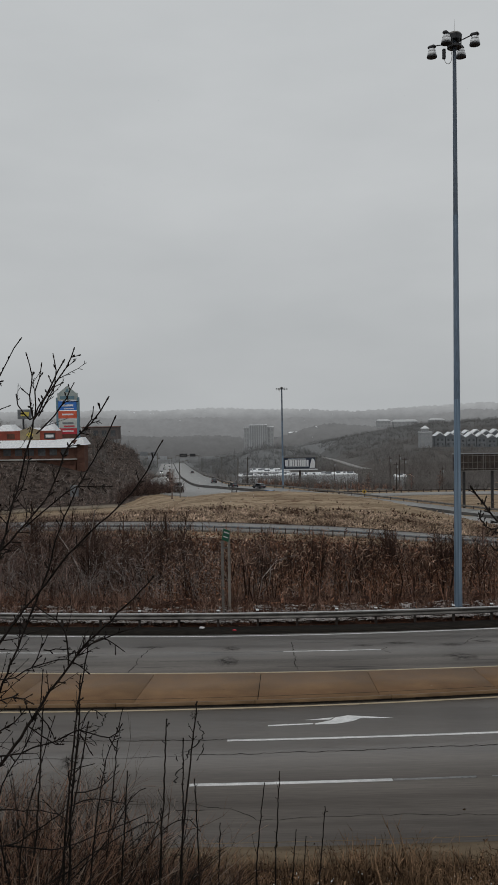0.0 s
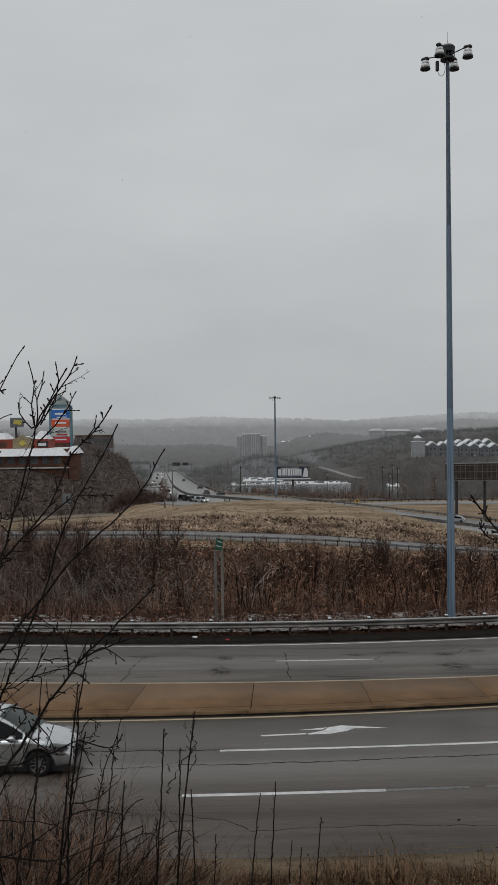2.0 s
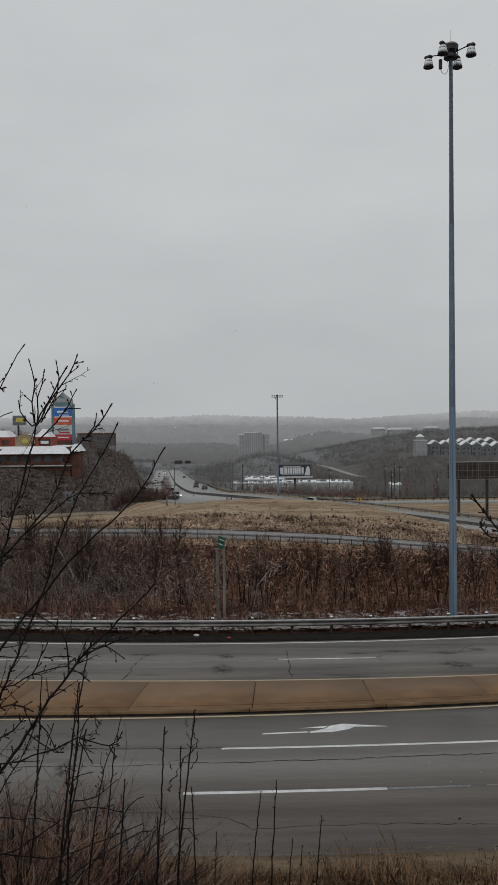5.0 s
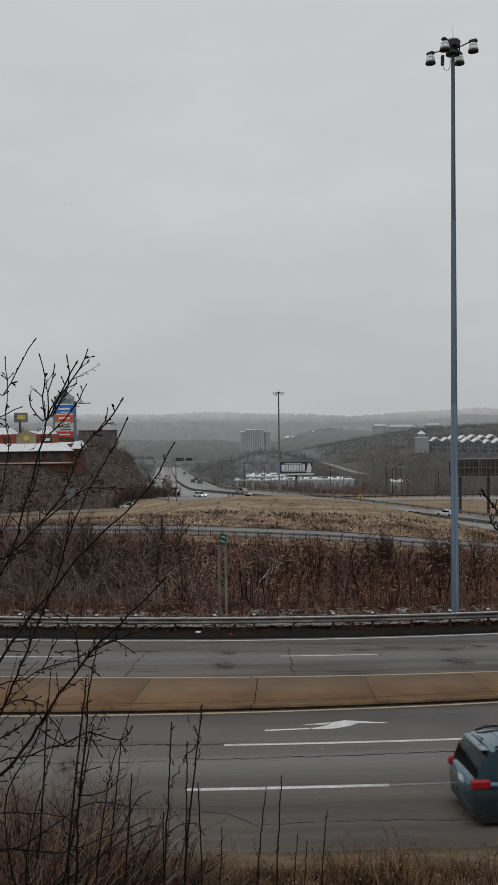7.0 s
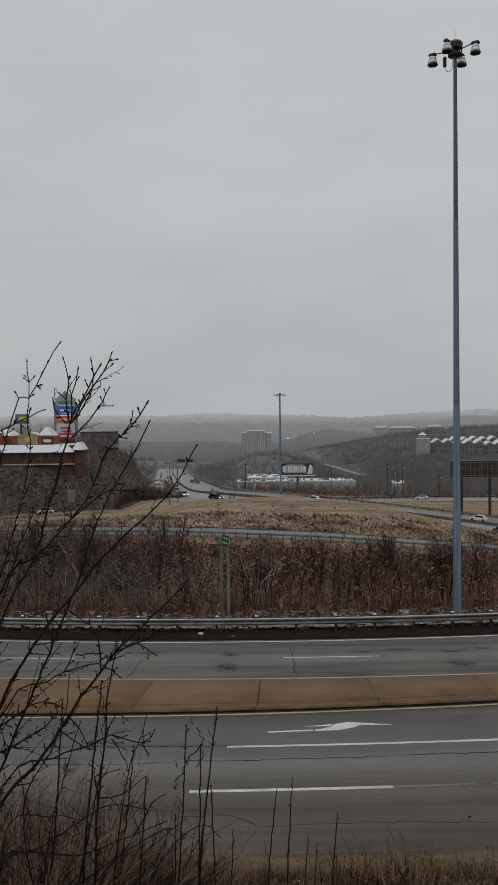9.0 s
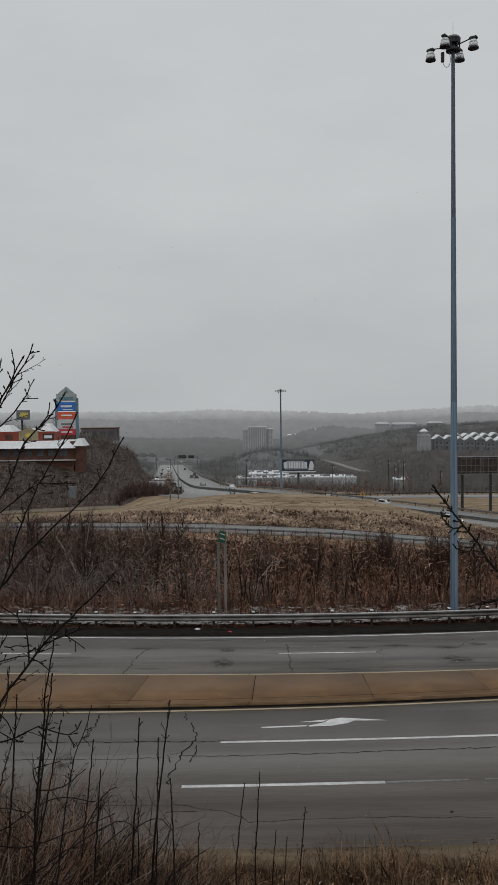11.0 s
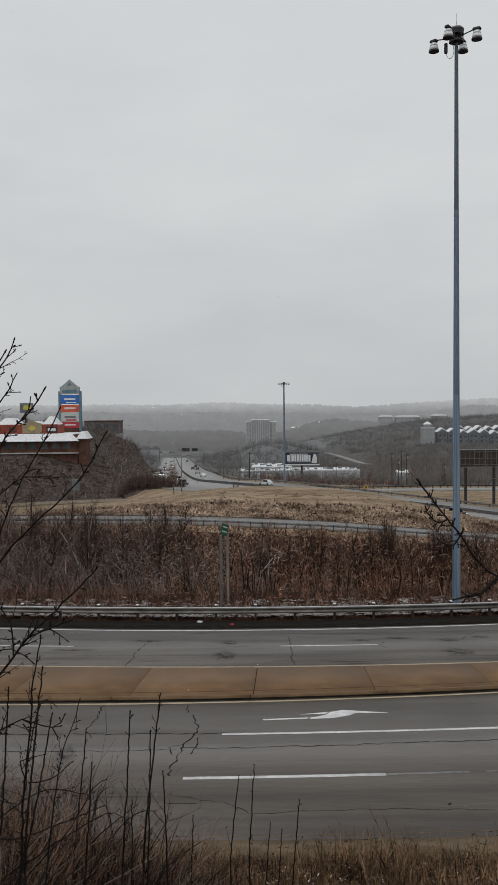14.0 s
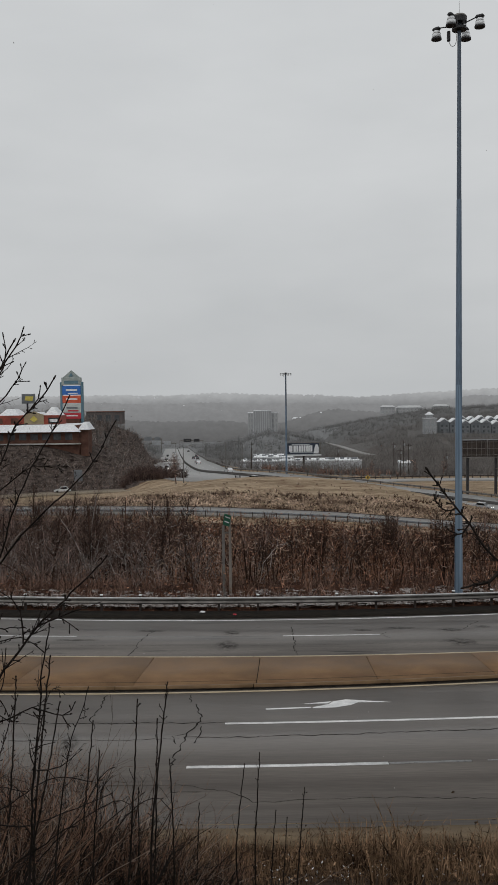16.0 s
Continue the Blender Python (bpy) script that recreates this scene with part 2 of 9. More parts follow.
M_DARK = mat("dark_metal", (0.018, 0.018, 0.02), (0.045, 0.045, 0.048), rough=0.55, scale=3, fine=30)
M_LAMP = mat("prismatic_lamp_shell", (0.55, 0.57, 0.58), (0.72, 0.73, 0.74), rough=0.35, scale=4, fine=40)
M_CONC = mat("pale_concrete", (0.3, 0.29, 0.27), (0.46, 0.45, 0.43), rough=0.85, scale=0.4, fine=8, bump=0.2)
M_GREEN = mat("green_sign_sheeting", (0.008, 0.075, 0.042), (0.014, 0.11, 0.062), rough=0.5, scale=3, fine=30)
M_BARWHITE = mat("white_sheeting", (0.62, 0.63, 0.64), (0.72, 0.73, 0.74), rough=0.5, scale=3, fine=30)
M_FOGWHITE = mat("white_cladding", (0.36, 0.37, 0.38), (0.48, 0.49, 0.5), rough=0.8, scale=0.1, fine=1.5, bump=0.05)
M_GREYCLAD = mat("grey_cladding", (0.25, 0.26, 0.27), (0.34, 0.35, 0.36), rough=0.8, scale=0.1, fine=1.5, bump=0.05)
# far walls and windows have the haze in their colour: paler, less contrast
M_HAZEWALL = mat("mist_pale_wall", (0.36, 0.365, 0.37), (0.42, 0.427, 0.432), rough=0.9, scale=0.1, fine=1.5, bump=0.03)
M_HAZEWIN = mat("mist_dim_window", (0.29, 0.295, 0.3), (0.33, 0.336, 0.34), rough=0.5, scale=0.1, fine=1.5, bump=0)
M_ROCKY = mat("rocky_slope", (0.014, 0.009, 0.007), (0.12, 0.095, 0.083), rough=0.95, scale=0.5, fine=2.5, bump=0.9, dist=0.5, spots=(0.3, 0.27, 0.255), spot_at=0.6, spot_scale=1.3, stretch=(1, 1, 2))
M_PALETWIG = mat("pale_twigs", (0.12, 0.1, 0.09), (0.36, 0.318, 0.295), rough=0.9, scale=0.5, fine=8, bump=0, island=0.65)
M_BRAMBLE = mat("brown_canes", (0.011, 0.006, 0.004), (0.24, 0.14, 0.095), rough=0.85, scale=2.5, fine=30, bump=0, island=0.85)
M_REDBRUSH = mat("reddish_brush", (0.05, 0.026, 0.02), (0.3, 0.19, 0.145), rough=0.9, scale=0.6, fine=8, bump=0, island=0.7)
M_SLIP = mat("tan_gravel_road", (0.17, 0.142, 0.105), (0.24, 0.2, 0.155), rough=0.85, scale=0.3, fine=3, bump=0.1)
M_REDTWIG = mat("tan_twigs", (0.15, 0.092, 0.066), (0.54, 0.39, 0.3), rough=0.9, scale=0.5, fine=8, bump=0, island=0.65)
M_DARKCLAD = mat("slate_siding", (0.13, 0.14, 0.15), (0.2, 0.21, 0.22), rough=0.8, scale=0.2, fine=2, bump=0.05)
M_WINDOW = mat("dim_glazing", (0.06, 0.065, 0.07), (0.1, 0.106, 0.112), rough=0.25, scale=0.3, fine=3, bump=0)
M_BRICK = mat("red_brown_brick", (0.085, 0.045, 0.035), (0.15, 0.08, 0.06), rough=0.9, scale=0.8, fine=10, bump=0.2)
M_REDFASCIA = mat("red_fascia", (0.2, 0.045, 0.03), (0.3, 0.07, 0.045), rough=0.7, scale=0.7, fine=8)
M_TAN = mat("tan_fascia", (0.26, 0.21, 0.13), (0.36, 0.3, 0.2), rough=0.8, scale=0.7, fine=8)
M_BLUE = mat("blue_sign_panel", (0.03, 0.13, 0.42), (0.045, 0.17, 0.5), rough=0.5, scale=1, fine=8)
M_RED = mat("red_sign_panel", (0.5, 0.09, 0.045), (0.62, 0.13, 0.07), rough=0.5, scale=1, fine=8)
M_CRIMSON = mat("crimson_sign_panel", (0.4, 0.03, 0.045), (0.48, 0.045, 0.06), rough=0.5, scale=1, fine=8)
M_SIGNGREY = mat("sage_sign_frame", (0.25, 0.29, 0.28), (0.36, 0.4, 0.385), rough=0.6, scale=0.7, fine=8)
M_SIGNBLUE = mat("teal_sign_post", (0.09, 0.17, 0.21), (0.13, 0.22, 0.27), rough=0.6, scale=0.7, fine=8)
M_NAVY = mat("navy_poster", (0.02, 0.028, 0.045), (0.04, 0.05, 0.075), rough=0.5, scale=0.4, fine=4)
M_ORANGE = mat("yellow_sheeting", (0.42, 0.27, 0.03), (0.52, 0.34, 0.05), rough=0.5, scale=1, fine=8)
M_RUST = mat("rust_brown_and_shaded_steel", (0.03, 0.023, 0.02), (0.065, 0.05, 0.043), rough=0.8, scale=0.6, fine=6)
M_BEAM_FAR = mat("blue_grey_beam_steel", (0.12, 0.135, 0.15), (0.2, 0.215, 0.235), rough=0.5, scale=0.8, fine=10, bump=0.05, metal=0.3)
# the barrier's shaded side is put into its concrete colour
M_BARRIER = mat("shaded_concrete", (0.055, 0.052, 0.05), (0.1, 0.096, 0.092), rough=0.85, scale=0.5, fine=6, bump=0.1)


# ======== mesh tools ========
def part(name, bm, material, parent=None, label="", smooth=False):
    me = bpy.data.meshes.new(name)
    bmesh.ops.recalc_face_normals(bm, faces=bm.faces)
    bm.to_mesh(me)
    bm.free()
    for m in material if isinstance(material, (list, tuple)) else (material,):
        me.materials.append(m)
    if smooth:
        me.polygons.foreach_set("use_smooth", [True] * len(me.polygons))
    ob = new(name, me)
    ob.parent = parent
    return tagged(ob, label)


def empty(name, m, label, category, group="", kind=""):
    ob = new(name)
    ob.empty_display_size = 0.3
    ob.matrix_world = m
    return tagged(ob, label, category, group, kind)


def box(bm, c, s, rz=0.0, bevel=0.0):
    """A box about c of size s, turned by rz degrees, with its edges bevelled."""
    g = bmesh.ops.create_cube(bm, size=1.0)["verts"]
    bmesh.ops.transform(bm, matrix=Matrix.Translation(c) @ Matrix.Rotation(radians(rz), 4, "Z") @ Matrix.Diagonal((*s, 1)), verts=g)
    if bevel:
        e = list({e for v in g for e in v.link_edges})
        bmesh.ops.bevel(bm, geom=e, offset=bevel, segments=1, affect="EDGES")
    return bm


def boxes(*args):
    bm = bmesh.new()
    for a in args:
        box(bm, *a)
    return bm


def cyl(bm, p0, p1, r0, r1=None, sides=12):
    """A capped, tapered tube from p0 to p1."""
    p0, p1 = Vector(p0), Vector(p1)
    d = p1 - p0
    m = Matrix.Translation((p0 + p1) / 2) @ d.to_track_quat("Z", "Y").to_matrix().to_4x4()
    bmesh.ops.create_cone(bm, cap_ends=True, segments=sides, radius1=r0, radius2=r0 if r1 is None else r1, depth=d.length, matrix=m)
    return bm


def prism(bm, outline, y0, y1, axis="y"):
    """A plate: an outline in (x, z) pushed from y0 to y1."""
    a = [bm.verts.new((x, y0, z)) for x, z in outline]
    b = [bm.verts.new((x, y1, z)) for x, z in outline]
    bm.faces.new(a)
    bm.faces.new(list(reversed(b)))
    k = len(a)
    for i in range(k):
        bm.faces.new((a[i], b[i], b[(i + 1) % k], a[(i + 1) % k]))
    return bm


def pydata(name, verts, faces, material, parent=None, label="", smooth=False):
    me = bpy.data.meshes.new(name)
    verts, faces = np.asarray(verts, np.float32), np.asarray(faces, np.int32)
    k = faces.shape[1]
    me.vertices.add(len(verts))
    me.vertices.foreach_set("co", verts.ravel())
    me.loops.add(faces.size)
    me.loops.foreach_set("vertex_index", faces.ravel())
    me.polygons.add(len(faces))
    me.polygons.foreach_set("loop_start", np.arange(0, faces.size, k, dtype=np.int32))
    me.polygons.foreach_set("loop_total", np.full(len(faces), k, np.int32))
    if smooth:
        me.polygons.foreach_set("use_smooth", np.ones(len(faces), bool))
    me.update(calc_edges=True)
    me.validate()
    for m in material if isinstance(material, (list, tuple)) else (material,):
        me.materials.append(m)
    ob = new(name, me)
    ob.parent = parent
    return tagged(ob, label)


def tubes(segs, sides=3):
    """Verts and quads of many tapered twigs: rows of x, y, z, x, y, z, r, r."""
    s = np.asarray(segs, float)
    p, q, r0, r1 = s[:, :3], s[:, 3:6], s[:, 6], s[:, 7]
    d = q - p
    d /= np.linalg.norm(d, axis=1, keepdims=True) + 1e-9
    up = np.where(np.abs(d[:, 2:3]) > 0.9, np.array([[1.0, 0, 0]]), np.array([[0, 0, 1.0]]))
    a = np.cross(d, up)
    a /= np.linalg.norm(a, axis=1, keepdims=True) + 1e-9
    b = np.cross(d, a)
    n = len(s)
    v = np.zeros((n, 2 * sides, 3))
    for i in range(sides):
        w = a * math.cos(2 * math.pi * i / sides) + b * math.sin(2 * math.pi * i / sides)
        v[:, i] = p + w * r0[:, None]
        v[:, sides + i] = q + w * r1[:, None]
    base = (np.arange(n) * 2 * sides)[:, None]
    f = np.concatenate([base + np.array([[i, (i + 1) % sides, sides + (i + 1) % sides, sides + i]]) for i in range(sides)])
    return v.reshape(-1, 3), f

# ======== the lie of the land ========
SLOPE = 0.0687


def yr(x):
    """How far the near road has curved away at x."""
    a = np.abs(x)
    return np.where(a < 30, 0.0045 * a * a, 4.05 + 0.27 * (a - 30))


def zroad(u):
    return 2.42 - SLOPE * u


# centre lines of the far roads: x, y, z
RAMP = [(-130, 128, -6.5), (-70, 136, -7.6), (-40, 140, -8.1), (-12.5, 140.5, -8.5), (0, 140.5, -9.0), (14, 140.5, -9.75), (26, 140.5, -10.8), (39, 140.5, -11.85), (60, 139, -13.2), (110, 132, -15.5)]
HIGHWAY = [(160, 140, -21.5), (110, 172, -19.5), (85, 190, -18.4), (59, 206, -16.6), (40, 217, -15.0), (22, 227, -13.6), (4, 239, -12.5), (-10, 256, -12.7), (-20, 290, -14.6), (-29, 350, -16.9), (-37, 430, -21.5), (-46, 520, -25.9), (-54, 600, -29.8), (-84, 900, -43.0), (-94, 1000, -48.0), (-110, 1150, -57.0)]
BACKROAD = [(6, 262, -14.4), (20, 284, -17.2), (38, 299, -19.4), (64, 294, -18.7), (95, 285, -18.2), (140, 268, -18.0)]
SLIP = [(-21, 236, -14.0), (-30, 237, -15.0), (-41, 239, -15.6), (-60, 236, -16.0), (-90, 222, -16.0), (-130, 200, -13)]
VALLEY = [(74, 545, -27.2), (71, 582, -28.0), (66, 700, -29.5), (59, 850, -33.0), (48, 1055, -35.0)]
HILL = [(-76, 280, -5.0), (-92, 290, -5.0), (-115, 272, -5.0), (-59, 294, -6.2), (-54, 330, -11.0), (-47, 352, -17.5), (-66, 262, -14.0), (-52, 268, -14.5), (-40, 288, -14.0), (-50, 298, -9.5), (-70, 340, -6.0), (-180, 330, -6.0), (-95, 252, -13.0), (-140, 130, -7.0), (-60, 110, -7.5), (-50, 190, -12.9), (-28, 185, -11.3), (-32, 202, -12.4), (-20, 204, -10.5), (-30, 252, -15.6), (-26, 262, -14.8), (-90, 190, -11.0), (-78, 412, 0.5), (-66, 412, -3.5), (-58, 440, -21.0), (-120, 600, -14.0), (-160, 420, -4.0)]
FLATS = [(-40, 85, -7.0), (0, 85, -8.6), (40, 85, -9.5), (90, 85, -9.0), (0, 115, -9.2), (-12, 180, -9.0), (10, 180, -9.8), (0, 204, -8.9), (15, 199, -8.9), (-14, 204, -9.8), (28, 192, -9.9), (36, 180, -11.2), (60, 172, -15.5), (9, 262, -14.6), (21, 400, -25), (-10, 420, -26.5), (50, 420, -27.5), (90, 380, -25), (20, 600, -31), (10, 690, -18.5), (-25, 690, -31), (110, 520, -28), (0, 800, -42), (130, 650, -18), (186, 650, -19.5), (160, 560, -26), (160, 900, -6), (215, 915, -5), (110, 780, -17), (70, 800, -29), (260, 700, -6), (0, 1050, -46)]
RIM = [(-500, 900, -10), (-900, 0, 6), (900, 0, 0), (700, 800, 4), (-1500, 2000, -20), (0, 2000, -40), (1500, 2000, -10), (-2600, 2900, -20), (2600, 2900, -20), (-2600, -300, 5), (2600, -300, -5), (0, 2900, -40)]
CTRL = np.array(RAMP + HIGHWAY + BACKROAD + SLIP + VALLEY + HILL + FLATS + RIM, float)


def tps_kernel(a, b):
    r2 = ((a[:, None, :] - b[None, :, :]) ** 2).sum(-1) / 1e4
    return np.where(r2 > 0, r2 * np.log(r2 + 1e-12), 0.0)


_n = len(CTRL)
_K = tps_kernel(CTRL[:, :2], CTRL[:, :2]) + 0.01 * np.eye(_n)
_P = np.c_[np.ones(_n), CTRL[:, :2] / 100]
_W = np.linalg.solve(np.block([[_K, _P], [_P.T, np.zeros((3, 3))]]), np.r_[CTRL[:, 2], 0, 0, 0])
NEAR_U = np.array([-400, -60, -5, 0.5, 9.0, 13.8, 16.5, 16.8, 40.4, 41.0, 47, 52, 62, 74, 100])
NEAR_Z = np.array([10.5, 9.6, 8.8, 8.5, 4.6, 2.25, 1.33, 1.16, -0.46, -0.38, -0.4, -1.3, -4.2, -7.6, -8.8])


def smooth(a):
    a = np.clip(a, 0, 1)
    return a * a * (3 - 2 * a)


def far_land(x, y):
    pts = np.c_[x, y]
    out = np.zeros(len(pts))
    for i in range(0, len(pts), 20000):
        q = pts[i:i + 20000]
        out[i:i + 20000] = tps_kernel(q, CTRL[:, :2]) @ _W[:_n] + _W[_n] + (q / 100) @ _W[_n + 1:]
    return out


def spline(points, step):
    """Points along a smooth line through the given ones."""
    p = np.array(points, float)
    out = []
    for i in range(len(p) - 1):
        a, b, c, d = p[max(i - 1, 0)], p[i], p[i + 1], p[min(i + 2, len(p) - 1)]
        k = max(2, int(np.linalg.norm(c - b) / step))
        for t in np.arange(k) / k:
            out.append(0.5 * (2 * b + (c - a) * t + (2 * a - 5 * b + 4 * c - d) * t * t + (3 * b - 3 * c + d - a) * t ** 3))
    return np.array(out + [p[-1]])




def bulge(s):
    """How much wider the near carriageway of the highway is, s metres along it."""
    s = np.asarray(s, float)
    return 9 * smooth((s - 165) / 35) * (1 - 0.85 * smooth((s - 205) / 35)) + 7 * (1 - smooth((s - 115) / 35))


def lengths(p):
    return np.r_[0, np.cumsum(np.linalg.norm(np.diff(p, axis=0), axis=1))]


HW = spline(HIGHWAY, 5)
_d = np.gradient(HW[:, :2], axis=0)
_d /= np.linalg.norm(_d, axis=1, keepdims=True)
_o = (6 + bulge(lengths(HW)))[:, None]
HW_NEAR = np.c_[HW[:, :2] + np.c_[-_d[:, 1], _d[:, 0]] * _o, HW[:, 2]][:60]
ROADS = [(spline(RAMP, 4), 5.0), (spline(HIGHWAY, 5), 12.5), (spline(BACKROAD, 4), 5.0), (spline(SLIP, 4), 4.5), (HW_NEAR, 8.0), (spline(VALLEY, 8), 6.0)]


def ground_z(x, y):
    x, y = np.atleast_1d(np.asarray(x, float)), np.atleast_1d(np.asarray(y, float))
    u = y - yr(x)
    near = np.interp(u, NEAR_U, NEAR_Z)
    w = smooth((u - 52) / 30)
    z = near * (1 - w)
    k = w > 0
    if k.any():
        far = far_land(x[k], y[k])
        for line, half in ROADS:
            xs, ys = x[k], y[k]
            for i in range(0, len(xs), 8000):
                sl = slice(i, i + 8000)
                d2 = (xs[sl, None] - line[None, :, 0]) ** 2 + (ys[sl, None] - line[None, :, 1]) ** 2
                j = d2.argmin(1)
                d = np.sqrt(d2[np.arange(len(j)), j])
                blend = 1 - smooth((d - half - 1.5) / 9)
                far[sl] = far[sl] * (1 - blend) + (line[j, 2] - 0.3) * blend
        z[k] += w[k] * far
    return z


def gz(x, y):
    return float(ground_z(x, y)[0])


def haze_shift(p):
    """Painted haze: growth counts nearer and darker on the eastern valley side, farther and paler on the valley floor.
    """
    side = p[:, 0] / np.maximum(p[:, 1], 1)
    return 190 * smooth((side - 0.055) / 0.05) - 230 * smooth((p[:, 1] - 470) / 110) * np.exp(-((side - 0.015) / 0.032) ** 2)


def build_ground():
    s = np.linspace(-1, 1, 191)
    xs = np.sign(s) * (70 * np.abs(s) + 2900 * np.abs(s) ** 5)
    ys = np.concatenate([np.linspace(-300, -12, 12), np.linspace(-8, 20, 29), np.linspace(22, 40, 10), np.linspace(40.4, 80, 40), np.linspace(82, 270, 120), np.geomspace(273, 1100, 80), np.geomspace(1150, 3000, 12)])
    X, Y = np.meshgrid(xs, ys)
    z = ground_z(X.ravel(), Y.ravel())
    r = np.random.RandomState(3)
    u = (Y - yr(X)).ravel()
    rough = np.where((u > 42) & (u < 120), 0.12, 0.02) + np.where(u > 150, 0.05, 0)
    z = z + r.uniform(-1, 1, z.shape) * rough
    v = np.c_[X.ravel(), Y.ravel(), z]
    ny, nx = X.shape
    i = (np.arange(ny - 1)[:, None] * nx + np.arange(nx - 1)[None, :]).ravel()
    f = np.c_[i, i + 1, i + nx + 1, i + nx]
    ob = pydata("ground", v, f, (M_LITTER, M_GRASS, M_WOODFLOOR, M_ROADSIDE, M_ROCKY, M_WOODFLOOR_FAR, M_WOODFLOOR_MID, M_WOODFLOOR_MISTY), smooth=True)
    c = v[f].mean(1)
    cu = c[:, 1] - yr(c[:, 0])
    # ground bands by distance, with hazier colours farther off
    deep = c[:, 1] + np.random.RandomState(8).normal(0, 7, len(c)) - haze_shift(c)
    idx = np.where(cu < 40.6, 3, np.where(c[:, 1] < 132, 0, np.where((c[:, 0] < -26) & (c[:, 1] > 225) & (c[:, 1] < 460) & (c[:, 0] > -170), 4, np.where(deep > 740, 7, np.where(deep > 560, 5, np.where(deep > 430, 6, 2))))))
    idx[(c[:, 1] > 128) & (c[:, 1] < 330) & (c[:, 0] > -24) & (c[:, 0] < 130)] = 1
    idx[(c[:, 1] > 128) & (c[:, 1] < 246 + 0.15 * c[:, 0]) & (c[:, 0] > -110) & (c[:, 0] <= -24)] = 1
    ob.data.polygons.foreach_set("material_index", idx.astype(np.int32))
    tagged(ob, "sloping winter ground with dead grass, leaf litter and thin snow", "ground", kind="structure")


def band(name, xs, y_in, y_out, zf, material, parent=None, label="", lift=0.0, thick=0.12):
    """A sheet that follows the near road between two lines, with thickness."""
    n = len(xs)
    yi, yo = np.array([y_in(x) for x in xs], float), np.array([y_out(x) for x in xs], float)
    zi, zo = zf(yi - yr(xs)) + lift, zf(yo - yr(xs)) + lift
    top = np.concatenate([np.c_[xs, yi, zi], np.c_[xs, yo, zo]])
    v = np.concatenate([top, top - np.array([0, 0, thick])])
    f = []
    for i in range(n - 1):
        f += [(i, i + 1, n + i + 1, n + i), (2 * n + i, 3 * n + i, 3 * n + i + 1, 2 * n + i + 1),
              (i, 2 * n + i, 2 * n + i + 1, i + 1), (n + i, n + i + 1, 3 * n + i + 1, 3 * n + i)]
    f += [(0, n, 3 * n, 2 * n), (n - 1, 3 * n - 1, 4 * n - 1, 2 * n - 1)]
    return pydata(name, v, f, material, parent, label)


XS = np.concatenate([np.linspace(-150, -32, 30), np.linspace(-30, 30, 61), np.linspace(32, 150, 30)])


def taper(x):
    return 0.062 * np.clip(x, -14, 14)


def med_near(x):
    return 27.15 + taper(x) + float(yr(x))


def med_far(x):
    return 31.05 + float(yr(x))


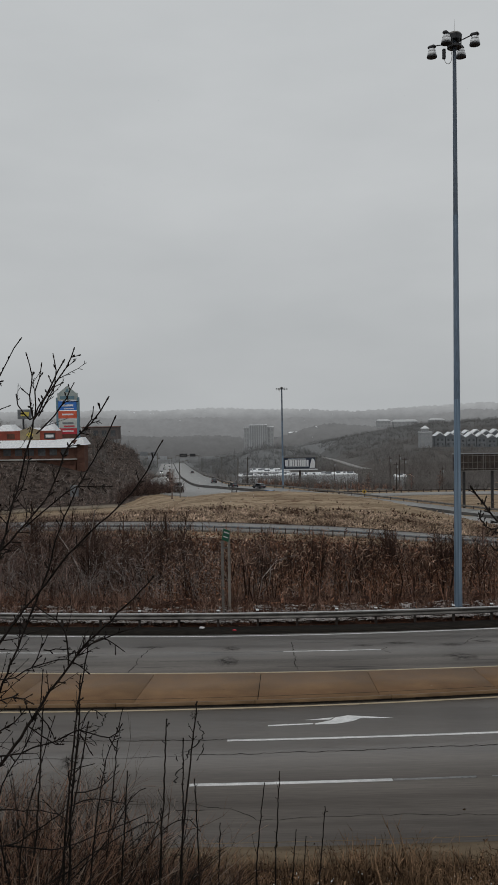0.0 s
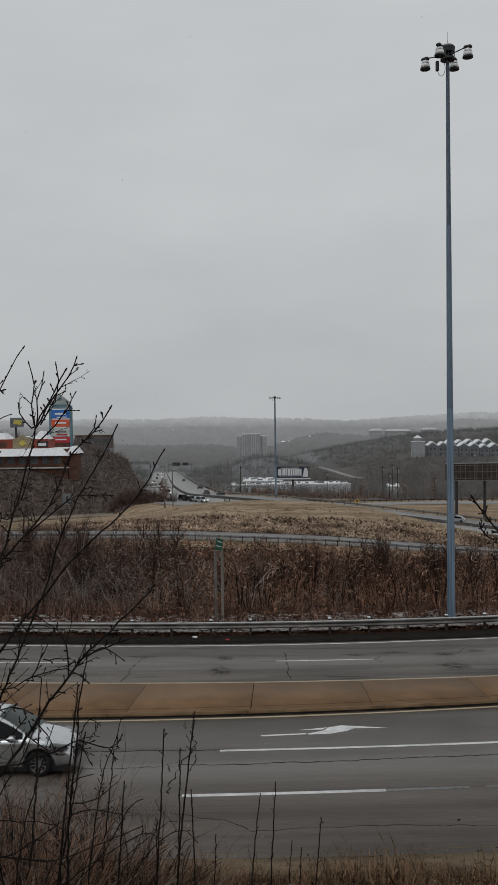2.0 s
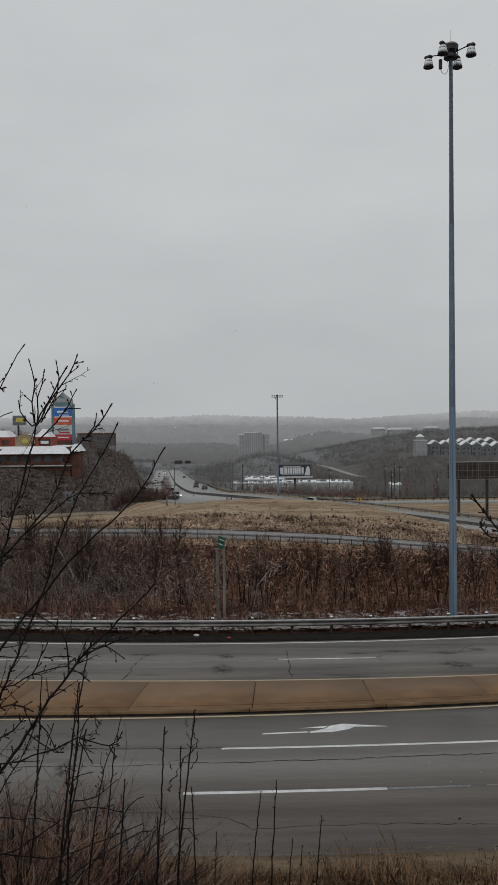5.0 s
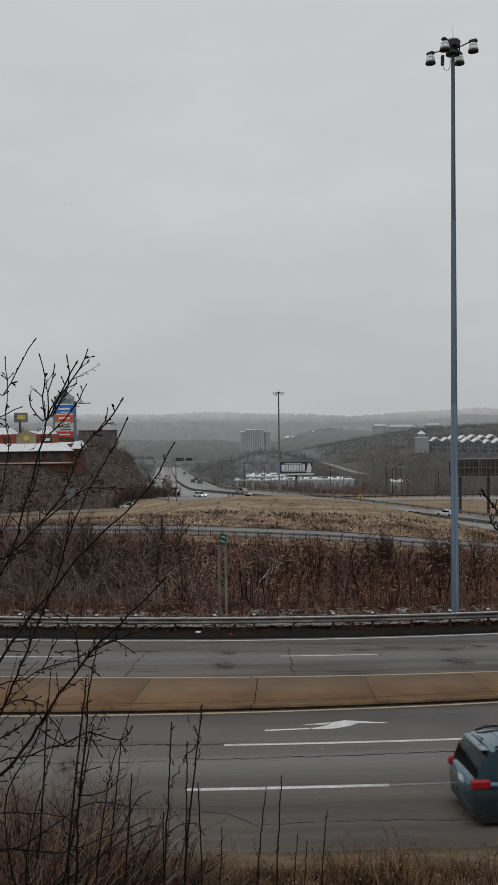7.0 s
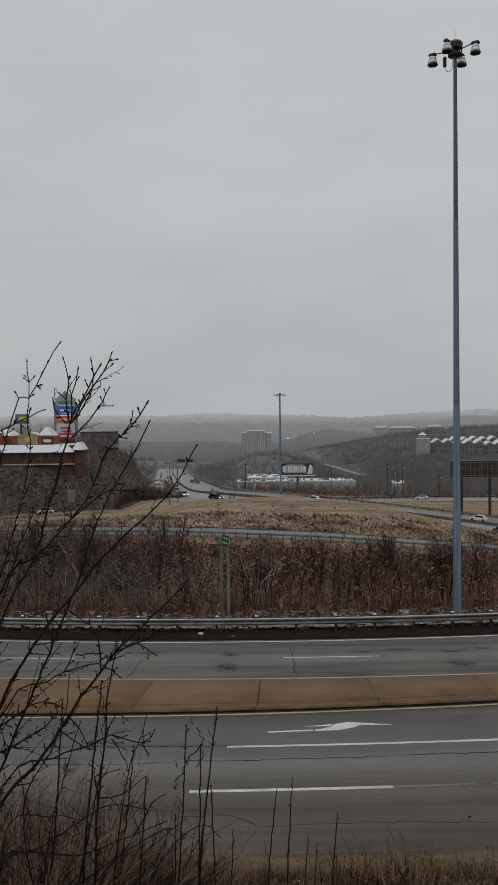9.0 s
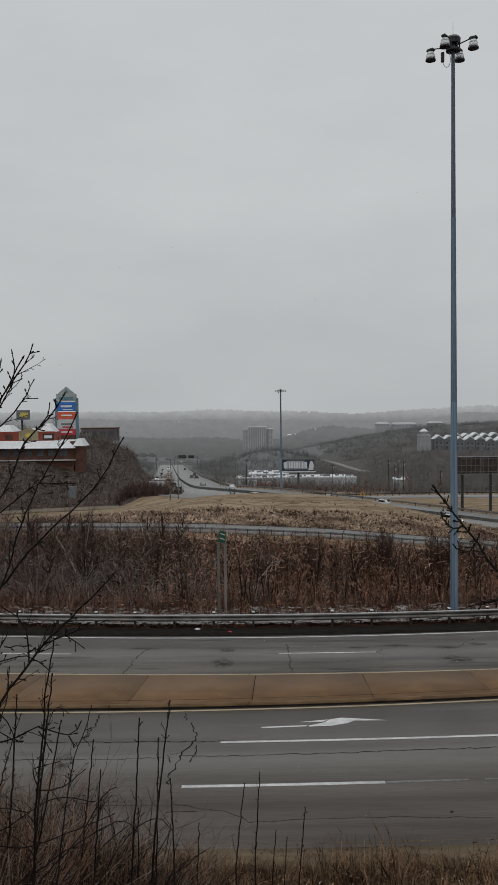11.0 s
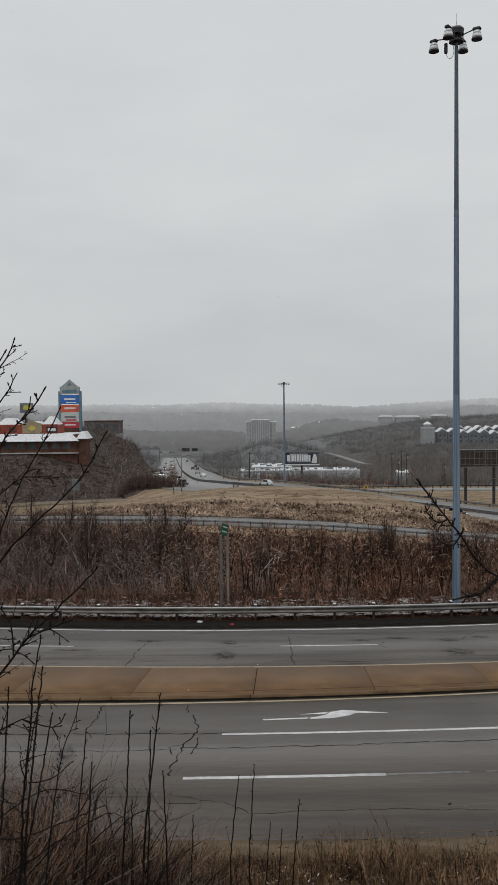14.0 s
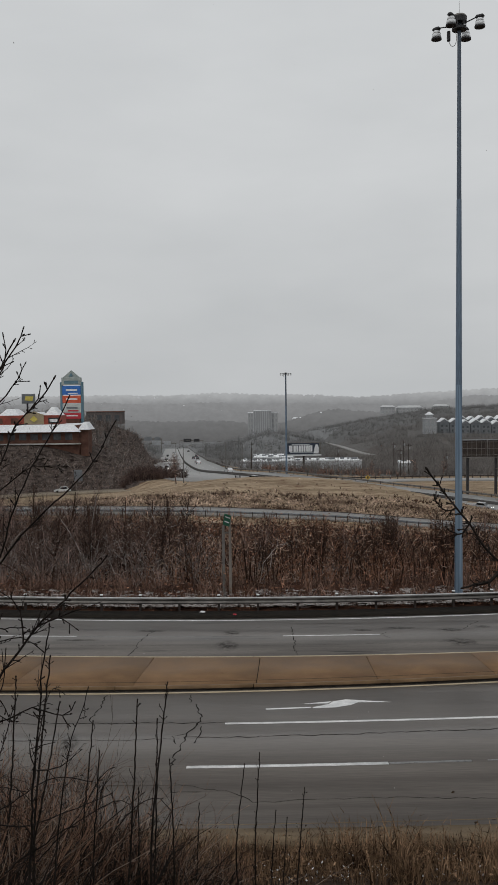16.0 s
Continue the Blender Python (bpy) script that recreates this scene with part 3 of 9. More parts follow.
def build_near_road():
    near = band("road_near", XS, lambda x: 16.75 + float(yr(x)), lambda x: med_near(x) - 0.02, zroad, M_ASPHALT)
    tagged(near, "wet grey asphalt carriageway with cracks and white lane lines", "road", kind="structure")
    far = band("road_far", XS, lambda x: med_far(x) + 0.02, lambda x: 39.1 + float(yr(x)), zroad, M_ASPHALT_WET)
    tagged(far, "wet grey asphalt carriageway beside a guardrail", "road", kind="structure")
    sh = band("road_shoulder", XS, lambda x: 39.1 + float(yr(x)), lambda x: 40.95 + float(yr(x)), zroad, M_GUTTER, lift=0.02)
    tagged(sh, "near-black shoulder strip under the guardrail", "road shoulder", kind="structure")
    ns = band("verge_strip", XS, lambda x: 14.7 + float(yr(x)), lambda x: 16.75 + float(yr(x)), lambda u: np.interp(u, NEAR_U, NEAR_Z), M_SHOULDER, lift=0.1)
    tagged(ns, "brown gritty verge along the road edge", "road verge", kind="structure")

    def line(parent, name, x0, x1, yc, w, m, lift=0.006):
        xs = np.linspace(x0, x1, max(3, int(abs(x1 - x0) / 1.0)))
        band(name, xs, lambda x: yc(x) - w / 2, lambda x: yc(x) + w / 2, zroad, m, parent, lift=lift, thick=0.005)

    line(far, "edge_line", -60, 60, lambda x: 38.68 + 0.006 * x + float(yr(x)) + 0.0008 * x * x * (abs(x) < 20), 0.16, M_WHITE)
    line(far, "median_edge_line", -60, 60, lambda x: med_far(x) + 0.14, 0.14, M_YELLOW)
    for x0, x1 in ((-22.7, -19.0), (-11.0, -7.55), (1.2, 5.3), (13.5, 17.4)):
        line(far, "lane_dash", x0, x1, lambda x: 35.2 + float(yr(x)) * 0.7, 0.12, M_WHITE)
    line(far, "lane_dash", -7.5, 1.2, lambda x: 35.2 + float(yr(x)) * 0.7, 0.07, M_WHITE_WORN)
    line(near, "yellow_line", -60, 60, lambda x: med_near(x) - 0.3, 0.16, M_YELLOW)
    line(near, "lane_line", -0.8, 40, lambda x: 23.58 + 0.03 * x + float(yr(x)) * 0.6, 0.16, M_WHITE)
    line(near, "lane_dash", -1.62, 3.33, lambda x: 20.24 + 0.03 * x + float(yr(x)) * 0.6, 0.17, M_WHITE)
    line(near, "worn_lane_line", 3.35, 5.4, lambda x: 20.24 + 0.03 * x + float(yr(x)) * 0.6, 0.12, M_WHITE_WORN)
    line(near, "worn_lane_line", 5.8, 9.5, lambda x: 20.24 + 0.03 * x + float(yr(x)) * 0.6, 0.07, M_WHITE_WORN)
    line(near, "lane_dash", -14, -9.2, lambda x: 20.24 + 0.03 * x + float(yr(x)) * 0.6, 0.16, M_WHITE)
    # merge arrow: a shaft, a curved neck and a long head
    bm = bmesh.new()
    ax, slope = 0.37, 0.05

    def flat(pts, lift):
        vs = [bm.verts.new((x, y, zroad(y - float(yr(x))) + lift)) for x, y in pts]
        lo = [bm.verts.new((v.co.x, v.co.y, v.co.z - 0.005)) for v in vs]
        bm.faces.new(vs)
        k = len(vs)
        for i in range(k):
            bm.faces.new((vs[i], lo[i], lo[(i + 1) % k], vs[(i + 1) % k]))

    flat([(0.37, 24.83), (1.72, 24.97), (1.72, 25.08), (0.37, 24.95)], 0.006)
    flat([(1.78, 24.94), (2.45, 25.0), (2.95, 25.24), (3.2, 25.5), (4.2, 25.5), (2.85, 25.83), (2.45, 25.64), (2.3, 25.38), (2.0, 25.16), (1.78, 25.06)], 0.006)
    flat([(1.5, 25.4), (2.25, 25.42), (2.4, 25.64), (1.95, 25.52)], 0.006)
    part("lane_arrow", bm, M_WHITE, near, "white painted merge arrow")

    # cracks and tar seams
    r = random.Random(5)

    def crack(parent, pts, w):
        xs, ys = [], []
        for (xa, ya), (xb, yb) in zip(pts, pts[1:]):
            k = max(2, int(math.hypot(xb - xa, yb - ya) / 0.16))
            for i in range(k):
                xs.append(xa + (xb - xa) * i / k + r.uniform(-0.05, 0.05))
                ys.append(ya + (yb - ya) * i / k + r.uniform(-0.05, 0.05))
        v, f = [], []
        for i, (x, y) in enumerate(zip(xs, ys)):
            j = min(i + 1, len(xs) - 1)
            h = max(0, j - 1) if j == i else i
            dx, dy = xs[j] - xs[h], ys[j] - ys[h]
            s = math.hypot(dx, dy) or 1
            ww = w * r.uniform(0.4, 1.4) / 2
            for sg in (-1, 1):
                px, py = x - sg * dy / s * ww, y + sg * dx / s * ww
                v.append((px, py, zroad(py - float(yr(px))) + 0.004))
        for i in range(len(xs) - 1):
            f.append((2 * i, 2 * i + 2, 2 * i + 3, 2 * i + 1))
        pydata("crack", v, f, M_CRACK, parent)

    crack(near, [(-1.9, 22.4), (-0.4, 22.4), (2.2, 22.55), (5.0, 22.75), (8.5, 23.0)], 0.035)
    crack(near, [(-8.5, 23.66), (-4.0, 23.63), (-0.5, 23.64)], 0.04)
    crack(near, [(-2.01, 26.51), (-1.95, 25.52)], 0.03)
    crack(near, [(-1.73, 25.4), (-1.53, 24.27), (-1.56, 23.44), (-1.8, 22.72), (-1.87, 21.73), (-1.98, 20.9), (-2.0, 20.13)], 0.045)
    crack(near, [(-1.8, 22.72), (-2.16, 22.49), (-1.98, 21.73)], 0.03)
    crack(near, [(-1.5, 23.3), (-1.46, 22.71), (-1.49, 22.03), (-1.73, 21.86)], 0.035)
    crack(near, [(-2.0, 22.3), (-4.2, 22.2), (-6.8, 22.2)], 0.03)
    crack(near, [(-4.69, 26.5), (-4.63, 25.29), (-4.72, 23.86), (-4.5, 23.5), (-4.37, 23.06)], 0.035)
    crack(near, [(-1.9, 19.24), (-1.26, 18.9), (-0.55, 18.72), (0.03, 18.09), (1.5, 18.2), (2.6, 18.3), (5.5, 18.2)], 0.02)
    crack(near, [(-1.82, 18.68), (-1.31, 18.64), (-1.05, 18.67)], 0.03)
    crack(near, [(7.0, 22.9), (7.6, 22.2), (8.1, 21.4)], 0.04)
    line(near, "edge_seam", -14, 16, lambda x: 16.98 + 0.02 * x + float(yr(x)) * 0.6, 0.028, M_SHOULDER, 0.004)
    crack(far, [(-4.84, 31.75), (-4.69, 33.07), (-4.74, 34.08), (-4.52, 35.94), (-4.3, 36.6)], 0.035)
    crack(far, [(1.68, 31.7), (1.55, 33.0), (1.68, 34.04), (1.6, 35.45), (1.64, 37.24)], 0.035)
    crack(far, [(5.6, 34.6), (5.35, 35.3), (5.7, 35.9)], 0.03)
    crack(far, [(-9.6, 33.6), (-5.0, 33.6), (2.0, 33.4), (9.0, 33.8)], 0.014)
    crack(far, [(9.0, 36.2), (9.6, 37.2), (10.2, 37.9)], 0.03)


def build_damp_marks():
    """Soft dark damp marks lying on the carriageways; the first is a tar patch."""
    m = mat("damp_asphalt", (0.03, 0.027, 0.025), (0.05, 0.044, 0.039), spec=0.2, rough=0.6, scale=2, fine=20, bump=0)
    n, l = m.node_tree.nodes, m.node_tree.links
    tc, ln, fade = n.new("ShaderNodeTexCoord"), n.new("ShaderNodeVectorMath"), n.new("ShaderNodeMapRange")
    ln.operation = "LENGTH"
    l.new(tc.outputs["Object"], ln.inputs[0])
    l.new(ln.outputs["Value"], fade.inputs[0])
    fade.inputs["From Min"].default_value, fade.inputs["From Max"].default_value = 0.25, 1.0
    fade.inputs["To Min"].default_value, fade.inputs["To Max"].default_value = 0.78, 0.0
    mottle, level, mul = n.new("ShaderNodeTexNoise"), n.new("ShaderNodeMapRange"), n.new("ShaderNodeMath")
    mottle.inputs["Scale"].default_value = 2.2
    mottle.inputs["Detail"].default_value = 5
    level.inputs["From Min"].default_value, level.inputs["From Max"].default_value = 0.38, 0.62
    mul.operation = "MULTIPLY"
    l.new(tc.outputs["Object"], mottle.inputs["Vector"])
    l.new(mottle.outputs["Fac"], level.inputs[0])
    l.new(fade.outputs[0], mul.inputs[0])
    l.new(level.outputs[0], mul.inputs[1])
    l.new(mul.outputs[0], n["Principled BSDF"].inputs["Alpha"])
    for x, u, sx, sy in ((-4.9, 21.8, 0.32, 0.95), (-1.1, 33.5, 0.55, 1.1), (-1.0, 35.9, 0.45, 0.6), (8.3, 33.4, 0.8, 0.9), (8.4, 35.7, 0.6, 0.45), (6.3, 36.4, 0.8, 0.35), (4.6, 36.1, 0.6, 0.3), (9.9, 36.2, 0.5, 0.4), (-4.6, 36.3, 0.9, 0.3), (-7.5, 34.4, 1.3, 0.3), (11.5, 34.6, 0.9, 0.4)):
        v = [(math.cos(2 * math.pi * k / 24), math.sin(2 * math.pi * k / 24), 0) for k in range(24)]
        bm = bmesh.new()
        bm.faces.new([bm.verts.new(p) for p in v])
        o = part("damp_mark", bm, m, bpy.data.objects["road_far" if u > 30 else "road_near"])
        y = u + float(yr(x))
        o.matrix_basis = pose(x, y, zroad(u) + 0.004, -math.degrees(math.atan(SLOPE)), 0, 0) @ Matrix.Diagonal((sx, sy, 1, 1))


def build_median():
    """Raised median: slabs between joints, a kerb along each side."""
    root = empty("median", pose(0, 0, 0), "raised brown concrete median slabs between the carriageways", "median strip", kind="structure")
    h = 0.14
    for k in range(-9, 10):
        xf0, xf1 = 0.22 + 3.93 * k + 0.015, 0.22 + 3.93 * (k + 1) - 0.015
        xn0, xn1 = 0.08 + 4.03 * k + 0.015, 0.08 + 4.03 * (k + 1) - 0.015
        v = []
        for t in (0.0, 0.5, 1.0):
            for x, f, off in ((xn0 + (xn1 - xn0) * t, med_near, 0.16), (xf0 + (xf1 - xf0) * t, med_far, -0.14)):
                y = f(x) + off
                v += [(x, y, zroad(y - float(yr(x))) + h), (x, y, zroad(y - float(yr(x))) - 0.1)]
        # per t: near top, near low, far top, far low
        f = []
        for t in (0, 1):
            a, b = 4 * t, 4 * (t + 1)
            f += [(a, b, b + 2, a + 2), (a, a + 1, b + 1, b), (a + 2, b + 2, b + 3, a + 3)]
        f += [(0, 2, 3, 1), (8, 9, 11, 10)]
        pydata("slab", v, f, M_MEDIAN, root)
    band("bedding", np.linspace(-36, 40, 77), lambda x: med_near(x) + 0.1, lambda x: med_far(x) - 0.1, zroad, M_CRACK, root, lift=0.10, thick=0.1)
    for name, f, s in (("kerb_near", med_near, 1), ("kerb_far", med_far, -1)):
        for x0 in np.arange(-36, 36.1, 4.5):
            xs = np.linspace(x0, x0 + 4.48, 5)
            lo = (lambda x: f(x)) if s > 0 else (lambda x: f(x) - 0.13)
            hi = (lambda x: f(x) + 0.15) if s > 0 else (lambda x: f(x))
            band("kerb", xs, lo, hi, zroad, M_CURB if s > 0 else M_YELLOW, root, lift=h - 0.006 if s > 0 else h + 0.004, thick=h + 0.06)
            if s > 0:
                # near-black plate: shade and dirt of the kerb face put into colour
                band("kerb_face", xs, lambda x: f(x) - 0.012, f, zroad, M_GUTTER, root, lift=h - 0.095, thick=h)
    for x0 in np.arange(-36, 36.1, 4.5):
        band("joint", np.linspace(x0, x0 + 4.48, 5), lambda x: med_near(x) + 0.5, lambda x: med_near(x) + 0.525, zroad, M_CRACK, root, lift=h + 0.003, thick=0.01)
    # near-black line along the kerb foot paints the kerb's shadow
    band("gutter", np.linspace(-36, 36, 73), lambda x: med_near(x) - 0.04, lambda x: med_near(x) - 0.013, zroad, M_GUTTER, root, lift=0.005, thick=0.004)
    # beyond the near stretch the median goes on as one sheet
    for a, b in ((-150, -36.5), (40.5, 150)):
        band("median_run", np.linspace(a, b, 30), med_near, med_far, zroad, M_MEDIAN, root, lift=h, thick=h + 0.05)


def strip(name, line, off0, off1, lift, thick, material, label, category, kind="structure", parent=None):
    """A road sheet along a line, between two sideways offsets."""
    p = np.asarray(line)
    d = np.gradient(p[:, :2], axis=0)
    d /= np.linalg.norm(d, axis=1, keepdims=True)
    nrm = np.c_[-d[:, 1], d[:, 0]]
    n = len(p)
    off0, off1 = np.broadcast_to(off0, (n,))[:, None], np.broadcast_to(off1, (n,))[:, None]
    top = np.concatenate([np.c_[p[:, :2] + nrm * off0, p[:, 2] + lift], np.c_[p[:, :2] + nrm * off1, p[:, 2] + lift]])
    v = np.concatenate([top, top - np.array([0, 0, thick])])
    f = []
    for i in range(n - 1):
        f += [(i, i + 1, n + i + 1, n + i), (2 * n + i, 3 * n + i, 3 * n + i + 1, 2 * n + i + 1),
              (i, 2 * n + i, 2 * n + i + 1, i + 1), (n + i, n + i + 1, 3 * n + i + 1, 3 * n + i)]
    f += [(0, n, 3 * n, 2 * n), (n - 1, 3 * n - 1, 4 * n - 1, 2 * n - 1)]
    ob = pydata(name, v, f, material, parent)
    if category:
        tagged(ob, label, category, kind=kind)
    return ob


def build_far_roads():
    ramp, hw, back, slip = (r[0] for r in ROADS[:4])
    o = strip("ramp_road", ramp, -4.7, 4.7, 0.0, 0.3, M_ASPHALT_FAR, "grey asphalt ramp road behind a guardrail", "road")
    strip("edge_line", ramp, 3.9, 4.05, 0.012, 0.01, M_WHITE_WORN, "", "", parent=o)
    strip("kerb", ramp, 4.7, 5.0, 0.08, 0.3, M_RUST, "", "", parent=o)
    o = strip("highway", hw, -12, 12 + bulge(lengths(hw)), 0.0, 0.4, M_ROAD_PALE, "pale wet highway winding down into the valley", "road")
    for off in (-8.0, -4.4, 4.4, 8.0):
        for i in range(0, len(hw) - 2, 3):
            strip("lane_dash", hw[i:i + 2], off - 0.08, off + 0.08, 0.02, 0.015, M_WHITE, "", "", parent=o)
    strip("back_road", back, -4.5, 4.5, 0.0, 0.3, M_ROAD_PALE, "pale asphalt slip road along a rail", "road")
    strip("slip_road", slip, -4, 4, 0.0, 0.3, M_SLIP, "tan gritty slip road curving round the hill foot", "road")
    strip("valley_road", ROADS[5][0], -2.8, 2.8, 0.3, 0.5, M_ASPHALT_FAR, "pale wet road climbing through the valley woods", "road")


build_ground()
build_near_road()
build_damp_marks()
build_median()
build_far_roads()


# ======== distance: misty ridges ========
def ridge(name, dist, base, height, jag, material, label, seed, bumps):
    """A far wooded ridge along a circle about the valley, with a ragged tree line."""
    r = np.random.RandomState(seed)
    a = np.radians(np.arange(-60, 60.01, 0.06))
    top = np.full(len(a), float(height))
    for deg, width, dz in bumps:
        top += dz * np.exp(-((np.degrees(a) - deg) / width) ** 2)
    for fr, amp in ((3, 0.25), (9, 0.3), (31, 0.25), (80, 0.3), (170, 0.35)):
        top += jag * amp * np.sin(a * fr * 6.28 + r.uniform(0, 6))
    top += r.uniform(-0.45, 0.45, len(a)) * jag
    n = len(a)
    x, y = dist * np.sin(a), dist * np.cos(a)
    v = np.concatenate([np.c_[x, y, np.full(n, base)], np.c_[x * 1.05, y * 1.05, top], np.c_[x * 1.12, y * 1.12, np.full(n, base)]])
    i = np.arange(n - 1)
    f = np.concatenate([np.c_[i, i + 1, n + i + 1, n + i], np.c_[n + i, n + i + 1, 2 * n + i + 1, 2 * n + i]])
    return tagged(pydata(name, v, f, material), label, "hills", kind="structure")


RIDGES = {
    "far": (2500, -90, 22, ((-12, 4, 4), (-2.5, 2.5, 5), (7, 3, -8), (15, 3, 9))),
    "middle": (1750, -90, -3, ((-12, 5, 9), (-3, 2, 5), (0.2, 1.2, -3), (3, 1.5, 3), (9, 3, -4), (15, 3, 14))),
    "near": (1250, -90, -26, ((-12, 4, 9), (-4, 2.5, 2), (0.8, 1.2, -8), (5.2, 2.4, 17), (9.5, 3, 12), (15, 3.5, 22))),
}


def ridge_top(kind, deg):
    d, b, top, bumps = RIDGES[kind]
    return top + sum(dz * math.exp(-((deg - a) / w) ** 2) for a, w, dz in bumps)


# haze is in the colours: the farther the ridge, the paler its glow
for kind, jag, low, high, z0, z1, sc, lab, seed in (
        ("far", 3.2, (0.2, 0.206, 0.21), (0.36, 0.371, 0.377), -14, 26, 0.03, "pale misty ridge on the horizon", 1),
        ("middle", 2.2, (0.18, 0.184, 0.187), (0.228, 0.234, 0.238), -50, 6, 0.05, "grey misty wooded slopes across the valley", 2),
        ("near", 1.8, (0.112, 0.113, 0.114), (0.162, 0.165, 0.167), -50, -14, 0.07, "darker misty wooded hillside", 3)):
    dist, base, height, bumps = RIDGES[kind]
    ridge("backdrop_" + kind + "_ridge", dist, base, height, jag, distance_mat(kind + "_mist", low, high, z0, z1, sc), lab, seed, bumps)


# ======== roadside fixtures ========
def sweep(name, line, profile, material, parent=None):
    """A profile (side, up) carried along a line of points."""
    p = np.asarray(line, float)
    d = np.gradient(p[:, :2], axis=0)
    d /= np.linalg.norm(d, axis=1, keepdims=True)
    nrm = np.c_[-d[:, 1], d[:, 0]]
    k, n = len(profile), len(p)
    v = np.concatenate([np.c_[p[:, :2] + nrm * a, p[:, 2] + b] for a, b in profile])
    f = []
    for j in range(k):
        j2 = (j + 1) % k
        for i in range(n - 1):
            f.append((j * n + i, j * n + i + 1, j2 * n + i + 1, j2 * n + i))
    return pydata(name, v, f, material, parent)


W_BEAM = [(-0.02, 0.0), (-0.085, 0.035), (-0.085, 0.09), (-0.03, 0.13), (-0.03, 0.18), (-0.085, 0.22), (-0.085, 0.275), (-0.02, 0.31), (-0.014, 0.305), (-0.076, 0.268), (-0.076, 0.228), (-0.02, 0.185), (-0.02, 0.125), (-0.076, 0.083), (-0.076, 0.042), (-0.014, 0.006)]


M_SNOWLINE = mat("dirty_snow_rim", (0.3, 0.3, 0.3), (0.5, 0.5, 0.5), rough=0.8, scale=1.5, fine=12)


def build_guardrail():
    g = empty("guardrail", pose(0, 41, -0.4), "galvanized steel guardrail with snow-topped posts beside the road", "guardrail")
    inv = g.matrix_world.inverted()
    xs = np.linspace(-70, 70, 141)
    line = np.c_[xs, 41.0 + yr(xs) - 41.0, zroad(np.full(len(xs), 41.0)) + 0.4 + 0.37]
    sweep("beam", line, W_BEAM, M_STEEL, g)
    sweep("snow_line", line, [(-0.05, 0.29), (-0.085, 0.275), (-0.08, 0.305), (-0.03, 0.335), (-0.005, 0.32)], M_SNOWLINE, g)
    bm = boxes(((0, 0.12, 0.28), (0.11, 0.16, 1.0), 0, 0.008))
    # posts take a dark brown that stands in for shade under the beam
    post = part("post", bm, M_RUST, g)
    cap = part("snow_cap", boxes(((0, 0.12, 0.80), (0.15, 0.18, 0.05), 0, 0.02)), M_SNOW, post, "small cap of snow")
    cap.matrix_parent_inverse = Matrix()
    first = True
    for k in range(-34, 35):
        x = 0.16 + 1.935 * k
        m = Matrix.Translation((x, float(yr(x)), zroad(41) + 0.4 - 0.02))
        if first:
            post.matrix_basis, first = m, False
            continue
        o = copy_thing(post, m)
        if k % 3 == 1:
            kid = o.children[0]
            bpy.data.objects.remove(kid)


build_guardrail()


